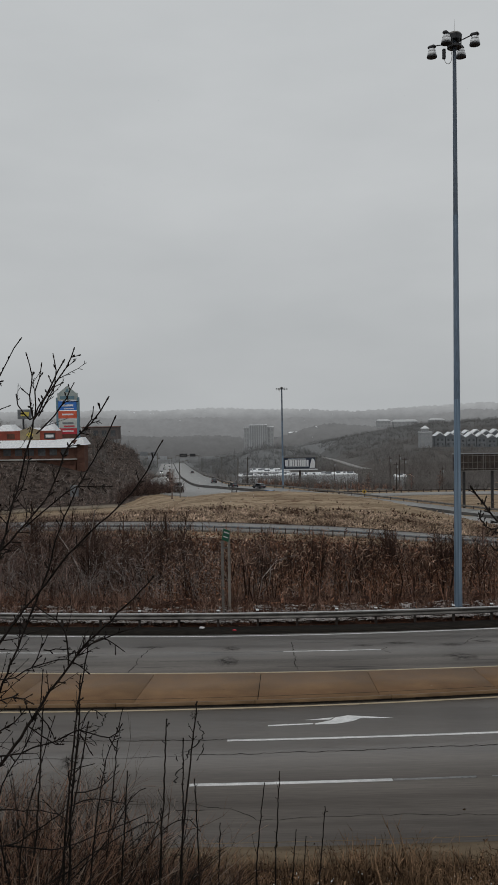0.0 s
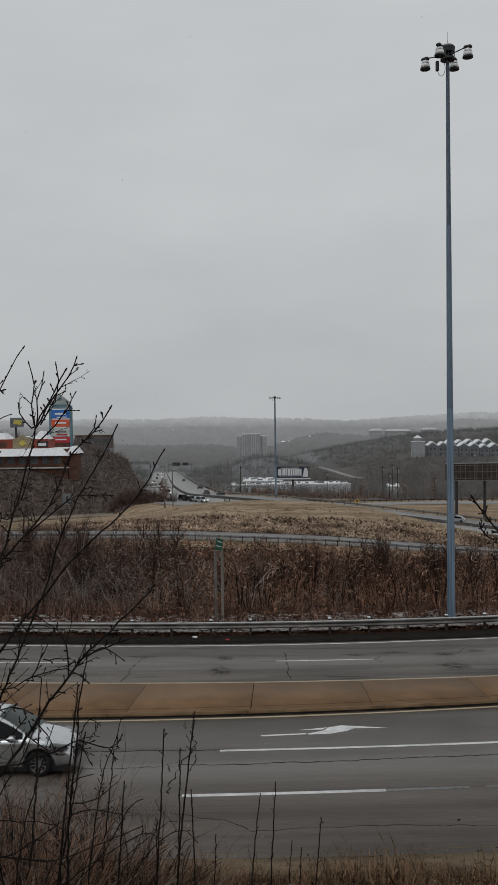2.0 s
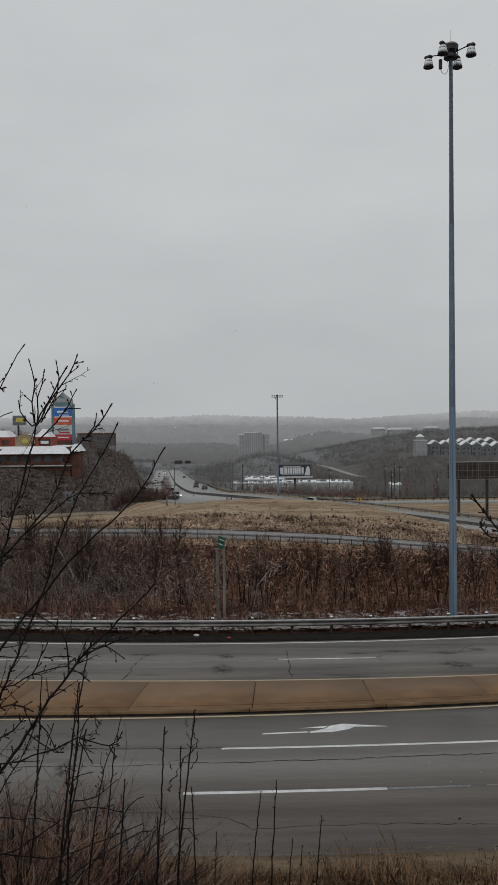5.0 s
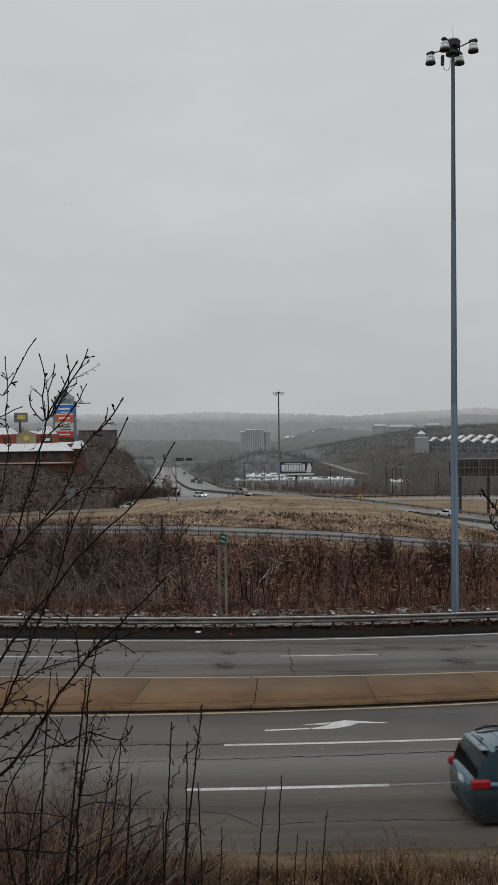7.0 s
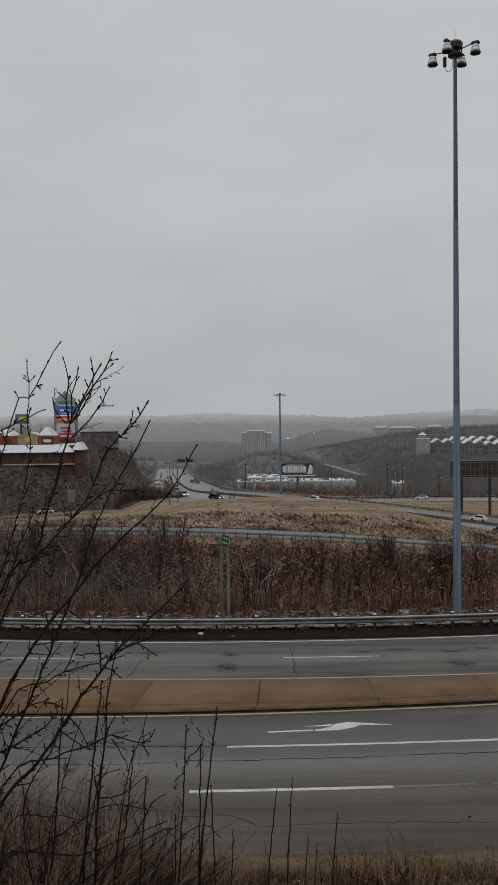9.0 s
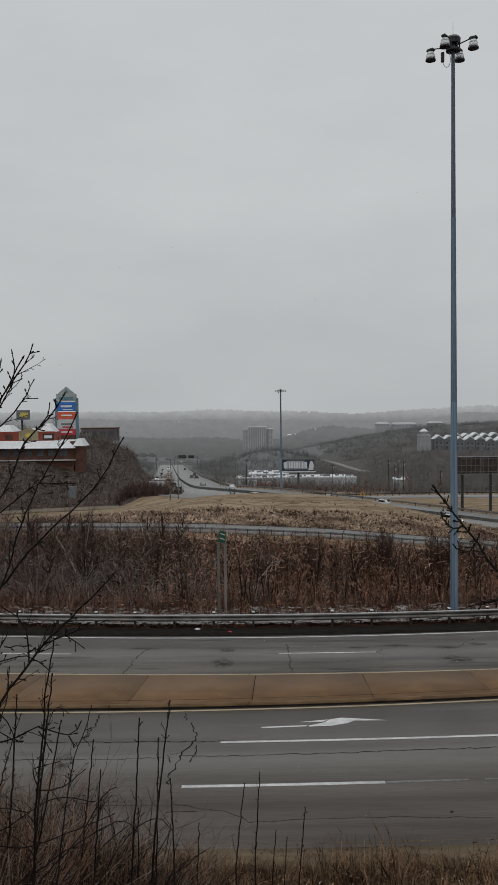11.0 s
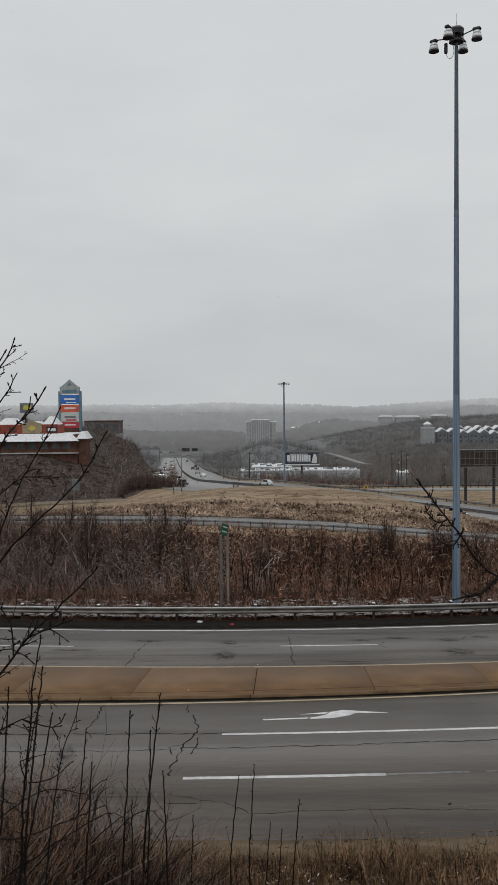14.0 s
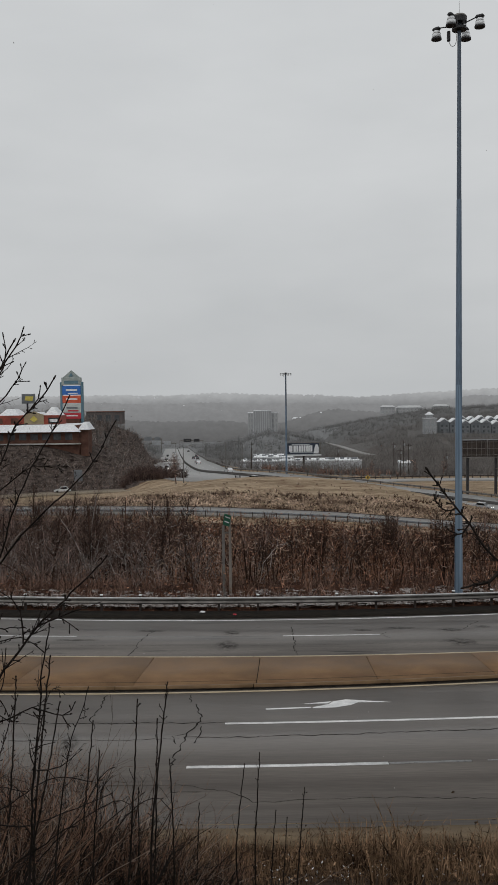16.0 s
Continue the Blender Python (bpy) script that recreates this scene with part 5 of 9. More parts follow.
def build_restaurant():
    x0, y0, k = -48.0, 172.0, 1.65
    g0 = gz(x0 * k, y0 * k) - 0.3
    g = empty("restaurant", pose(x0 * k, y0 * k, g0) @ Matrix.Scale(k, 4), "low brick restaurant with red fascia and snow-covered roof on the hill", "restaurant")
    z = lambda w: (10 + k * (w - 10) - g0) / k
    X = lambda w: w - x0
    wall = part("wall", boxes(((X(-47.5), 5, z(2.6)), (23, 10, z(5.2) + 0.6), 0, 0.05)), M_BRICK, g)
    part("foundation", boxes(((X(-47.5), 5, -1.6), (22.8, 9.8, 4.2), 0, 0.05)), M_BRICK, g)
    part("porch_foundation", boxes(((X(-35.1), 2.2, -0.9), (1.6, 3.9, 2.8), 0, 0.04)), M_BRICK, g)
    for i in range(9):
        part("window", boxes(((X(-57.0 + 2.35 * i), -0.02, z(2.7)), (1.5, 0.12, 1.3), 0, 0.03)), M_WINDOW, g)
    part("plinth_ledge", boxes(((X(-47.5), -0.4, z(1.25)), (23.6, 0.9, 0.25), 0, 0.04)), M_CONC, g)
    part("eave_roof", hip_roof(bmesh.new(), X(-60), X(-35.6), -1.5, 11, z(3.7), z(5.2), 1.6), M_SNOW, g, "snow-covered eave roof")
    part("porch_roof", hip_roof(bmesh.new(), X(-36.2), X(-33.8), -0.5, 5, z(4.1), z(5.6), 0.9), M_SNOW, g, "snow-covered porch roof")
    part("porch_wall", boxes(((X(-35.1), 2.2, z(2.4)), (1.7, 4, z(4.2) + 0.5), 0, 0.04)), M_BRICK, g)
    part("fascia", boxes(((X(-50.2), 1.2, z(6.1)), (20, 0.5, 2.0), 0, 0.05)), M_REDFASCIA, g, "red painted fascia wall")
    for i, xx in enumerate((-56, -52.7, -49.4)):
        part("fascia_panel", boxes(((X(xx), 0.9, z(6.0)), (1.6, 0.12, 1.1), 0, 0.03)), M_BRICK, g)
    part("parapet", prism(bmesh.new(), [(X(-47.4), z(5.3)), (X(-47.4), z(7.2)), (X(-46.4), z(7.5)), (X(-45.4), z(7.9)), (X(-44.4), z(7.5)), (X(-43.4), z(7.2)), (X(-43.4), z(5.3))], 0.7, 1.2), M_TAN, g, "tan curved parapet")
    part("emblem", prism(bmesh.new(), [(X(-46.2), z(6.3)), (X(-45.4), z(5.7)), (X(-44.6), z(6.3)), (X(-45.4), z(7.0))], 0.6, 0.7), M_YELLOWSIGN, g)
    part("sign_board", boxes(((X(-41.4), 0.9, z(6.0)), (2.2, 0.2, 1.2), 0, 0.02)), M_DARK, g)
    part("lettering_bar", boxes(((X(-41.4), 0.78, z(6.0)), (1.6, 0.05, 0.6))), M_BARWHITE, g)
    part("upper_roof", hip_roof(bmesh.new(), X(-43.6), X(-40.4), 1.6, 7, z(7.0), z(8.7), 1.3), M_SNOW, g, "snow-covered hip roof")
    part("upper_roof", hip_roof(bmesh.new(), X(-53), X(-48.6), 1.6, 8, z(7.0), z(8.4), 1.4), M_SNOW, g, "snow-covered hip roof")
    part("upper_roof", hip_roof(bmesh.new(), X(-46.0), X(-43.9), 1.9, 7, z(7.0), z(7.7), 0.8), M_SNOW, g, "snow-covered hip roof")
    part("upper_wall", boxes(((X(-48.5), 5, z(6.0)), (16, 6.5, 2.2))), M_REDFASCIA, g)


build_restaurant()


def build_block(name, x, y, w, d, top, floors, bays, wall, label, category, band=False, base=None, roof=M_SNOW, wfrac=(0.55, 0.5)):
    """A plain block of storeys: walls, recessed window panes one by one, roof slab."""
    g0 = (gz(x, y) if base is None else base) - 0.5
    g = empty(name, pose(x, y, g0), label, category)
    h = top - g0
    part("wall", boxes(((0, d / 2, h / 2), (w, d, h), 0, 0.1)), wall, g)
    part("roof", boxes(((0, d / 2, h + 0.15), (w + 0.5, d + 0.5, 0.35), 0, 0.08)), roof, g)
    fh, bw = h / floors, w / bays
    first = None
    for i in range(bays):
        for j in range(floors):
            m = Matrix.Translation((-w / 2 + bw * (i + 0.5), -0.02, fh * (j + 0.5)))
            if first is None:
                # beyond 500 m the panes take the colour with haze in it
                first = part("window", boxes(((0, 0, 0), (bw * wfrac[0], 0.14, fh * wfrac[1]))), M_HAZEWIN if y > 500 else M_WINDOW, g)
                first.matrix_basis = m
            else:
                o = new("window", first.data)
                o.parent, o.matrix_basis = g, m
    if band:
        for i in range(bays + 1):
            part("pier", boxes(((-w / 2 + bw * i, -0.25, h / 2), (bw * 0.34, 0.5, h), 0, 0.05)), M_FOGWHITE, g)
    return g


# woods paled in colour for the haze before them
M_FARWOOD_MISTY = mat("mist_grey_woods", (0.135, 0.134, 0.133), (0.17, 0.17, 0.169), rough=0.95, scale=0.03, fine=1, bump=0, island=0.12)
M_DARKBRICK = mat("mist_brown_wall", (0.10, 0.085, 0.08), (0.14, 0.12, 0.115), rough=0.9, scale=0.2, fine=2, bump=0.05)
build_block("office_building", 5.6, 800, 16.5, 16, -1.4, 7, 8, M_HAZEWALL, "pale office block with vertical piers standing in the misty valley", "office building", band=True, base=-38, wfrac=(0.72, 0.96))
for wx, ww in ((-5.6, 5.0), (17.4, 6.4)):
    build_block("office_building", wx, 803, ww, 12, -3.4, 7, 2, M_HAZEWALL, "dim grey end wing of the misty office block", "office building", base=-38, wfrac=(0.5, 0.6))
# roof snow dulled in colour to put haze over the hotels
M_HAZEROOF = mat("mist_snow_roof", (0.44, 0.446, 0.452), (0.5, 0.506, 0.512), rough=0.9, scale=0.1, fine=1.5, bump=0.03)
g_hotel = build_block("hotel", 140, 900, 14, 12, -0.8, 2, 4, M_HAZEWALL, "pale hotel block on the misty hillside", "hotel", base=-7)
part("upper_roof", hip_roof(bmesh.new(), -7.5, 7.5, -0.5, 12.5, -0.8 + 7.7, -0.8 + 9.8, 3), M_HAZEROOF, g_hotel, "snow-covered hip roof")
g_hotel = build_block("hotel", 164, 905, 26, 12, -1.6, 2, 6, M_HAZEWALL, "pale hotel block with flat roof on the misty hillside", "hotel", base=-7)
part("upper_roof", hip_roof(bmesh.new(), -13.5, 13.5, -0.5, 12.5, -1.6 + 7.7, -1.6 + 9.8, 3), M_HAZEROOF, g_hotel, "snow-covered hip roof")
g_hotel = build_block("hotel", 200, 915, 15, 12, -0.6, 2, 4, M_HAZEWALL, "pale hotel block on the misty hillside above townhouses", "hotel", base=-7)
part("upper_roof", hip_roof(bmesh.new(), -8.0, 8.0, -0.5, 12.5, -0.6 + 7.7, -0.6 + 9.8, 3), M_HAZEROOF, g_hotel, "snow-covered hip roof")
build_block("warehouse", -73, 405, 17, 10, 4.4, 1, 4, M_DARKBRICK, "long dark brown building with a brick roof edge on the hillside", "warehouse", base=-1.0, roof=M_BRICK)


def build_townhouse(x, y, w, top, base, i):
    g = empty("townhouse", pose(x, y, base), "slate-grey townhouse with a snow-covered gable roof", "townhouse", "row of townhouses")
    h = top - base
    part("wall", boxes(((0, 5, h / 2 - 0.5), (w, 10, h + 1))), M_DARKCLAD, g)
    bm = prism(bmesh.new(), [(-w / 2 - 0.3, h), (w / 2 + 0.3, h), (0, h + w * 0.42)], -0.4, 10.4)
    part("roof", bm, M_SNOW, g, "snow-covered gable roof")
    part("gable", prism(bmesh.new(), [(-w / 2 + 0.3, h - 0.1), (w / 2 - 0.3, h - 0.1), (0, h + w * 0.3)], -0.55, -0.42), M_DARKCLAD, g)
    for k in (-1, 1):
        for z in (0.3, 0.68):
            part("window", boxes(((k * w * 0.22, -0.05, h * z), (w * 0.2, 0.16, h * 0.18))), M_WINDOW, g)
    part("porch", boxes(((0, -0.8, h * 0.25), (w * 0.34, 1.5, h * 0.5), 0, 0.05)), M_DARKCLAD, g)


for i in range(8):
    build_townhouse(144 + 8.2 * i, 650 + 0.8 * i, 7.6, -9.6 - 0.3 * i - (0.9 if i % 3 == 2 else 0), -18.5 - 0.3 * i, i)
for i in range(5):
    build_townhouse(164 + 7.6 * i, 676, 7.6, -8.6 - 0.5 * (i % 2), -16, i)
build_block("townhouse", 132.5, 645, 9, 9, -6.6, 3, 3, M_GREYCLAD, "taller grey corner house with a small roof turret", "townhouse", base=-19)
part_root = empty("roof_turret", pose(132.0, 648, -6.2), "small grey turret with a snowy cap on the corner house", "turret")
part("body", boxes(((0, 0, 1.2), (4.4, 4.4, 2.6), 0, 0.1)), M_GREYCLAD, part_root)
part("cap", hip_roof(bmesh.new(), -3, 3, -3, 3, 2.5, 4.6, 2.6), M_SNOW, part_root)


def build_far_house(kind, deg, up, w, h, label):
    """A small pale house standing on a misty ridge: deg to the side, up: its rise over the distance."""
    d, b, _, _ = RIDGES[kind]
    top = ridge_top(kind, deg)
    k = min(0.96, (10 + up * d - b) / (top - b - up * d * 0.05))
    far = d * (1 + 0.05 * k)
    x, y = far * math.sin(radians(deg)), far * math.cos(radians(deg))
    g = empty("house", pose(x, y, b + (top - b) * k - 0.4), label, "house", "far houses on the hills")
    part("wall", boxes(((0, w * 0.5, h * 0.15 - 1), (w, w * 0.5, h * 0.3 + 2.6))), M_HAZEWALL, g)
    part("roof", hip_roof(bmesh.new(), -w * 0.53, w * 0.53, w * 0.2, w * 0.8, h * 0.3, h, w * 0.1), M_SNOW, g, "snow-covered roof")


for kind, deg, up, w, h in (("far", -8.05, 0.0015, 17, 5), ("far", -7.2, 0.0018, 14, 4.5), ("far", -6.75, 0.001, 12, 4.5), ("middle", -4.9, -0.0085, 9, 3.5), ("far", -3.2, 0.0012, 14, 4.5),
                            ("far", 3.1, 0.0015, 22, 5), ("far", 3.9, 0.001, 14, 4.5), ("near", 2.95, -0.0205, 22, 2.6), ("near", 4.3, -0.013, 5, 2.5), ("middle", -7.5, -0.03, 18, 3)):
    build_far_house(kind, deg, up, w, h, "small pale house with a snowy roof on the misty hill")


def build_shed(x, y, w, d, eave, ridge_z, label, ry=0):
    g0 = gz(x, y) - 0.6
    g = empty("warehouse", pose(x, y, g0, 0, 0, ry), label, "warehouse", "valley warehouses")
    e, r = eave - g0, ridge_z - g0
    part("wall", boxes(((0, d / 2, e / 2), (w, d, e), 0, 0.05)), M_FOGWHITE, g)
    for s in (-1, 1):
        prof = prism(bmesh.new(), [(0, e), (d, e), (d / 2, r - 0.2)], 0, 0.2)
        bmesh.ops.transform(prof, matrix=Matrix.Translation((s * (w / 2 - 0.2), 0, 0)) @ Matrix.Rotation(radians(90), 4, "Z"), verts=prof.verts)
        part("gable", prof, M_FOGWHITE, g)
    part("roof", shed_roof(bmesh.new(), -w / 2 - 0.4, w / 2 + 0.4, -0.5, d + 0.5, e, r), M_SNOW, g, "snow-covered metal roof")
    k = max(2, int(w / 7))
    for i in range(k):
        part("dock_door", boxes(((-w / 2 + w * (i + 0.5) / k, -0.04, e * 0.4), (2.6, 0.12, e * 0.55))), M_GREYCLAD, g)
    for i in range(max(1, k // 2)):
        part("roof_vent", boxes(((-w / 2 + w * (i + 0.6) / (k / 2 + 0.3), d * 0.3, e + (r - e) * 0.72), (2.4, 1.0, 0.9), 0, 0.1)), M_DARKCLAD, g)




def build_hall(x, y, w, d, top, base, wall, vents, label, seed):
    """A long flat-roofed hall: parapet, snowy roof with vents and drifts, dock doors."""
    r = random.Random(seed)
    g = empty("warehouse", pose(x, y, base, 0, 0, 0), label, "warehouse", "valley warehouses")
    h = top - base
    part("wall", boxes(((0, d / 2, h / 2 - 0.5), (w, d, h + 0.9), 0, 0.06)), wall, g)
    part("roof", boxes(((0, d / 2, h + 0.05), (w - 0.8, d - 0.8, 0.3), 0, 0.05)), M_SNOW, g, "snow-covered flat roof")
    for yy, sy in ((0.2, 0.4), (d - 0.2, 0.4)):
        part("parapet", boxes(((0, yy, h + 0.12), (w + 0.3, sy, 0.5), 0, 0.04)), M_BARWHITE, g)
    for i in range(vents):
        xx = -w / 2 + w * (i + r.uniform(0.2, 0.8)) / vents
        part("roof_vent", boxes(((xx, r.uniform(0.2, 0.8) * d, h + 0.5), (r.uniform(0.8, 3.4), r.uniform(0.8, 2), r.uniform(0.5, 1.3)), r.uniform(0, 40), 0.08)), M_DARKCLAD if i % 3 else M_GREYCLAD, g)
    k = max(2, int(w / 8))
    for i in range(k):
        part("dock_door", boxes(((-w / 2 + w * (i + 0.5) / k, -0.04, h * 0.34), (2.4, 0.12, h * 0.5))), M_GREYCLAD, g)


build_hall(31, 415, 41, 17, -20.9, -26.3, M_FOGWHITE, 11, "long white flat-roofed warehouse with patchy snow on its roof", 1)
build_hall(4, 424, 24, 15, -21.6, -26.0, M_GREYCLAD, 9, "grey flat-roofed warehouse with patchy snow among bare trees", 2)
build_hall(10, 500, 24, 30, -25.0, -28.6, M_GREYCLAD, 10, "low grey hall with a snowy roof behind the warehouses", 3)


def build_trailer(x, y, rz):
    g = empty("truck_trailer", pose(x, y, gz(x, y), 0, 0, rz), "pale parked truck trailer beside the warehouse", "trailer", "parked trailers")
    part("body", boxes(((0, 0, 2.5), (11, 2.5, 2.7), 0, 0.06)), M_FOGWHITE, g)
    part("chassis", boxes(((0, 0, 1.0), (10.4, 1.1, 0.3), 0, 0.03)), M_DARK, g)
    for xx in (2.9, 4.2):
        for s in (-1, 1):
            part("wheel", cyl(bmesh.new(), (xx, s * 0.85, 0.5), (xx, s * 1.2, 0.5), 0.5, sides=14), M_DARK, g)
    for s in (-1, 1):
        part("landing_leg", boxes(((-3.3, s * 0.7, 0.45), (0.16, 0.16, 1.0))), M_DARK, g)


for x, y, rz in ((-3, 410, 12), (8.5, 408, -4), (19, 404, 3)):
    build_trailer(x, y, rz)
build_shed(70, 400, 4.6, 5, -21.0, -20.0, "small white-roofed hut among the trees")


def build_utility_pole(x, y, h):
    g = empty("utility_pole", pose(x, y, gz(x, y) - 0.1), "dark wooden utility pole with a crossarm", "utility pole", "utility poles")
    part("pole", cyl(bmesh.new(), (0, 0, 0), (0, 0, h), 0.2, 0.14, 8), M_RUST, g)
    part("crossarm", boxes(((0, 0, h - 0.7), (2.4, 0.12, 0.14), 0, 0.02)), M_RUST, g)
    part("transformer", cyl(bmesh.new(), (0.35, -0.1, h - 2.2), (0.35, -0.1, h - 1.2), 0.25, sides=8), M_GREYCLAD, g)


for x, y, h in ((56, 330, 11), (62, 345, 13), (60, 370, 14), (64.5, 372, 15), (38, 395, 12), (75, 335, 9), (-2, 330, 11)):
    build_utility_pole(x, y, h)
g_root = empty("utility_cabinet", pose(-55.5, 262, gz(-55.5, 262) - 0.1) @ Matrix.Scale(1.6, 4), "pale grey equipment cabinet standing in the brush", "utility cabinet")
part("body", boxes(((0, 0, 1.2), (1.5, 0.9, 2.2), 0, 0.06)), M_DARKCLAD, g_root)
part("door", boxes(((0, -0.47, 1.2), (1.2, 0.05, 1.8), 0, 0.02)), M_DARKCLAD, g_root)


def build_litter(name, x, y, m, w, label, seed):
    """A crumpled scrap lying by the road."""
    r = random.Random(seed)
    bm = bmesh.new()
    bmesh.ops.create_icosphere(bm, subdivisions=2, radius=0.5)
    for v in bm.verts:
        v.co *= r.uniform(0.75, 1.15)
        v.co.x, v.co.y, v.co.z = v.co.x * w, v.co.y * w * 0.7, max(v.co.z * w * 0.45, -w * 0.1)
    ob = part(name, bm, m)
    ob.matrix_world = pose(x, y, zroad(y - float(yr(x))) + w * 0.1 + 0.022)
    tagged(ob, label, "litter")


build_litter("paper_cup", -0.96, 39.9, M_CRIMSON, 0.2, "crushed red paper cup lying on the shoulder", 2)
build_litter("plastic_scrap", -2.55, 40.6, M_FLECK, 0.28, "pale crumpled plastic scrap on the shoulder", 3)


# ======== bare winter growth ========
def grow(rng, base, height, stems, spread, r0, twigs, lean=(0.0, 0.0), twig_len=0.3, bend=0.25, fine=1):
    """Many bare bushes at once, base (n, 3), height (n,): tapered stems of joints, pointed twigs that fork.
    fine: 2 close by, 1 for the middle distance, 0 for far growth. Gives rows for tubes() and for spikes()."""
    n = len(base)
    joints = 2 + fine
    p = np.repeat(base, stems, 0)
    h = np.repeat(height, stems) * rng.uniform(0.55, 1.05, n * stems)
    az = rng.uniform(0, 2 * np.pi, n * stems)
    tilt = np.abs(rng.normal(0, spread, n * stems))
    d = np.c_[np.cos(az) * np.sin(tilt) + lean[0], np.sin(az) * np.sin(tilt) + lean[1], np.cos(tilt)]
    p = p + np.c_[np.cos(az), np.sin(az), np.zeros(len(az))] * 0.08
    body, tips, nodes = [], [], []
    r = r0 * rng.uniform(0.6, 1.3, n * stems) * (h / h.mean()) ** 0.7
    for k in range(joints):
        q = p + d * (h / joints)[:, None]
        a, b = r * (1 - 0.85 * k / joints), r * (1 - 0.85 * (k + 1) / joints)
        (body if k < joints - 1 else tips).append(np.c_[p, q, a, b])
        nodes.append((p, q, d, a))
        d = d + rng.normal(0, bend, d.shape) * np.array([1, 1, 0.5])
        d[:, 2] += 0.12
        d /= np.linalg.norm(d, axis=1, keepdims=True)
        p = q
    for _ in range(twigs):
        a, b, dd, rr = nodes[rng.randint(min(1, joints - 2), joints)]
        t = rng.uniform(0, 1, (len(a), 1))
        s = a + (b - a) * t
        e = dd + rng.normal(0, 0.75, dd.shape)
        e[:, 2] = np.abs(e[:, 2]) * 0.8 + 0.15
        e /= np.linalg.norm(e, axis=1, keepdims=True)
        l = (h * twig_len * rng.uniform(0.35, 1.1, len(h)))[:, None]
        m = s + e * l * 0.5
        rt = rr * 0.55
        if fine == 0:
            tips.append(np.c_[s, s + e * l, rt, rt * 0.2])
            continue
        e2 = e + rng.normal(0, 0.5, e.shape)
        if fine == 2:
            body.append(np.c_[s, m, rt, rt * 0.7])
            tips.append(np.c_[m, m + e2 * l * 0.5, rt * 0.7, rt * 0.2])
        else:
            tips.append(np.c_[s, s + e * l, rt, rt * 0.2])
        e3 = e + rng.normal(0, 0.7, e.shape)
        tips.append(np.c_[m, m + e3 * l * 0.45, rt * 0.6, rt * 0.2])
    return np.concatenate(body), np.concatenate(tips)


def spikes(segs):
    """Verts and triangles of many pointed twigs."""
    v, f = tubes(segs, 3)
    v = v.reshape(-1, 6, 3)
    v = np.concatenate([v[:, :3], v[:, 3:].mean(1, keepdims=True)], 1)
    i = np.arange(len(v))[:, None, None] * 4
    return v.reshape(-1, 3), (i + np.array([[0, 1, 3], [1, 2, 3], [2, 0, 3]])[None]).reshape(-1, 3)


def growth(body, tips, sides=3):
    """Joints and points together, in triangles."""
    v, f = tubes(body, sides)
    f = np.concatenate([f[:, [0, 1, 2]], f[:, [0, 2, 3]]])
    w, g = spikes(tips)
    return np.concatenate([v, w]), np.concatenate([f, g + len(v)])


def leaves(rng, centres, size):
    """Small curled leaves, two bent triangles each."""
    n = len(centres)
    a = rng.normal(0, 1, (n, 3))
    a /= np.linalg.norm(a, axis=1, keepdims=True)
    b = np.cross(a, rng.normal(0, 1, (n, 3)))
    b /= np.linalg.norm(b, axis=1, keepdims=True)
    s = (size * rng.uniform(0.5, 1.3, n))[:, None]
    c = np.cross(a, b)
    v = np.stack([centres - a * s, centres + b * s * 0.5 + c * s * 0.15, centres + a * s, centres - b * s * 0.5 + c * s * 0.15], 1).reshape(-1, 3)
    i = np.arange(n)[:, None] * 4
    return v, i + np.array([[0, 1, 2, 3]])


def scatter(rng, n, x0, x1, y0, y1, follow=False):
    x, y = rng.uniform(x0, x1, n), rng.uniform(y0, y1, n)
    if follow:
        y = y + yr(x)
    return np.c_[x, y, ground_z(x, y) - 0.05]


def stuff(name, segs, material, label, category):
    v, f = growth(*segs)
    return tagged(pydata(name, v, f, material), label, category, kind="stuff")


rng = np.random.RandomState(11)
M_FROSTBRUSH = mat("frosted_dry_grass", (0.1, 0.068, 0.055), (0.5, 0.42, 0.385), rough=0.95, scale=0.9, fine=8, bump=0, island=0.7)
M_DARKBARK = mat("dark_bark_twigs", (0.016, 0.009, 0.007), (0.075, 0.045, 0.034), rough=0.9, scale=0.6, fine=10, bump=0, island=0.5)
# thicket on the bank behind the guardrail, greyer and taller to the west
b = scatter(rng, 1350, -42, 42, 45.5, 80, True)
hh = rng.uniform(2.2, 4.4, len(b)) + np.clip((b[:, 1] - 50) * 0.05, 0, 1.4)
west = b[:, 0] < -5 + rng.normal(0, 2, len(b))
stuff("thicket", grow(rng, b[west], hh[west] * 1.3, 5, 0.5, 0.024, 6, bend=0.5, twig_len=0.3), M_THICKET_GREY, "grey bare thicket dusted with snow on the bank", "thicket")
stuff("thicket", grow(rng, b[~west], hh[~west] * 0.85, 5, 0.42, 0.023, 6, bend=0.4, twig_len=0.26), M_THICKET, "reddish-brown bare thicket on the bank behind the guardrail", "thicket")
b = scatter(rng, 520, -40, 34, 46, 76, True)
b = b[b[:, 0] < rng.normal(0, 6, len(b))]
hh = rng.uniform(2.5, 5.0, len(b))
stuff("thicket", grow(rng, b, hh * 0.85, 4, 0.8, 0.021, 7, bend=0.8), M_PALETWIG, "pale snow-dusted stems among the thicket", "thicket")
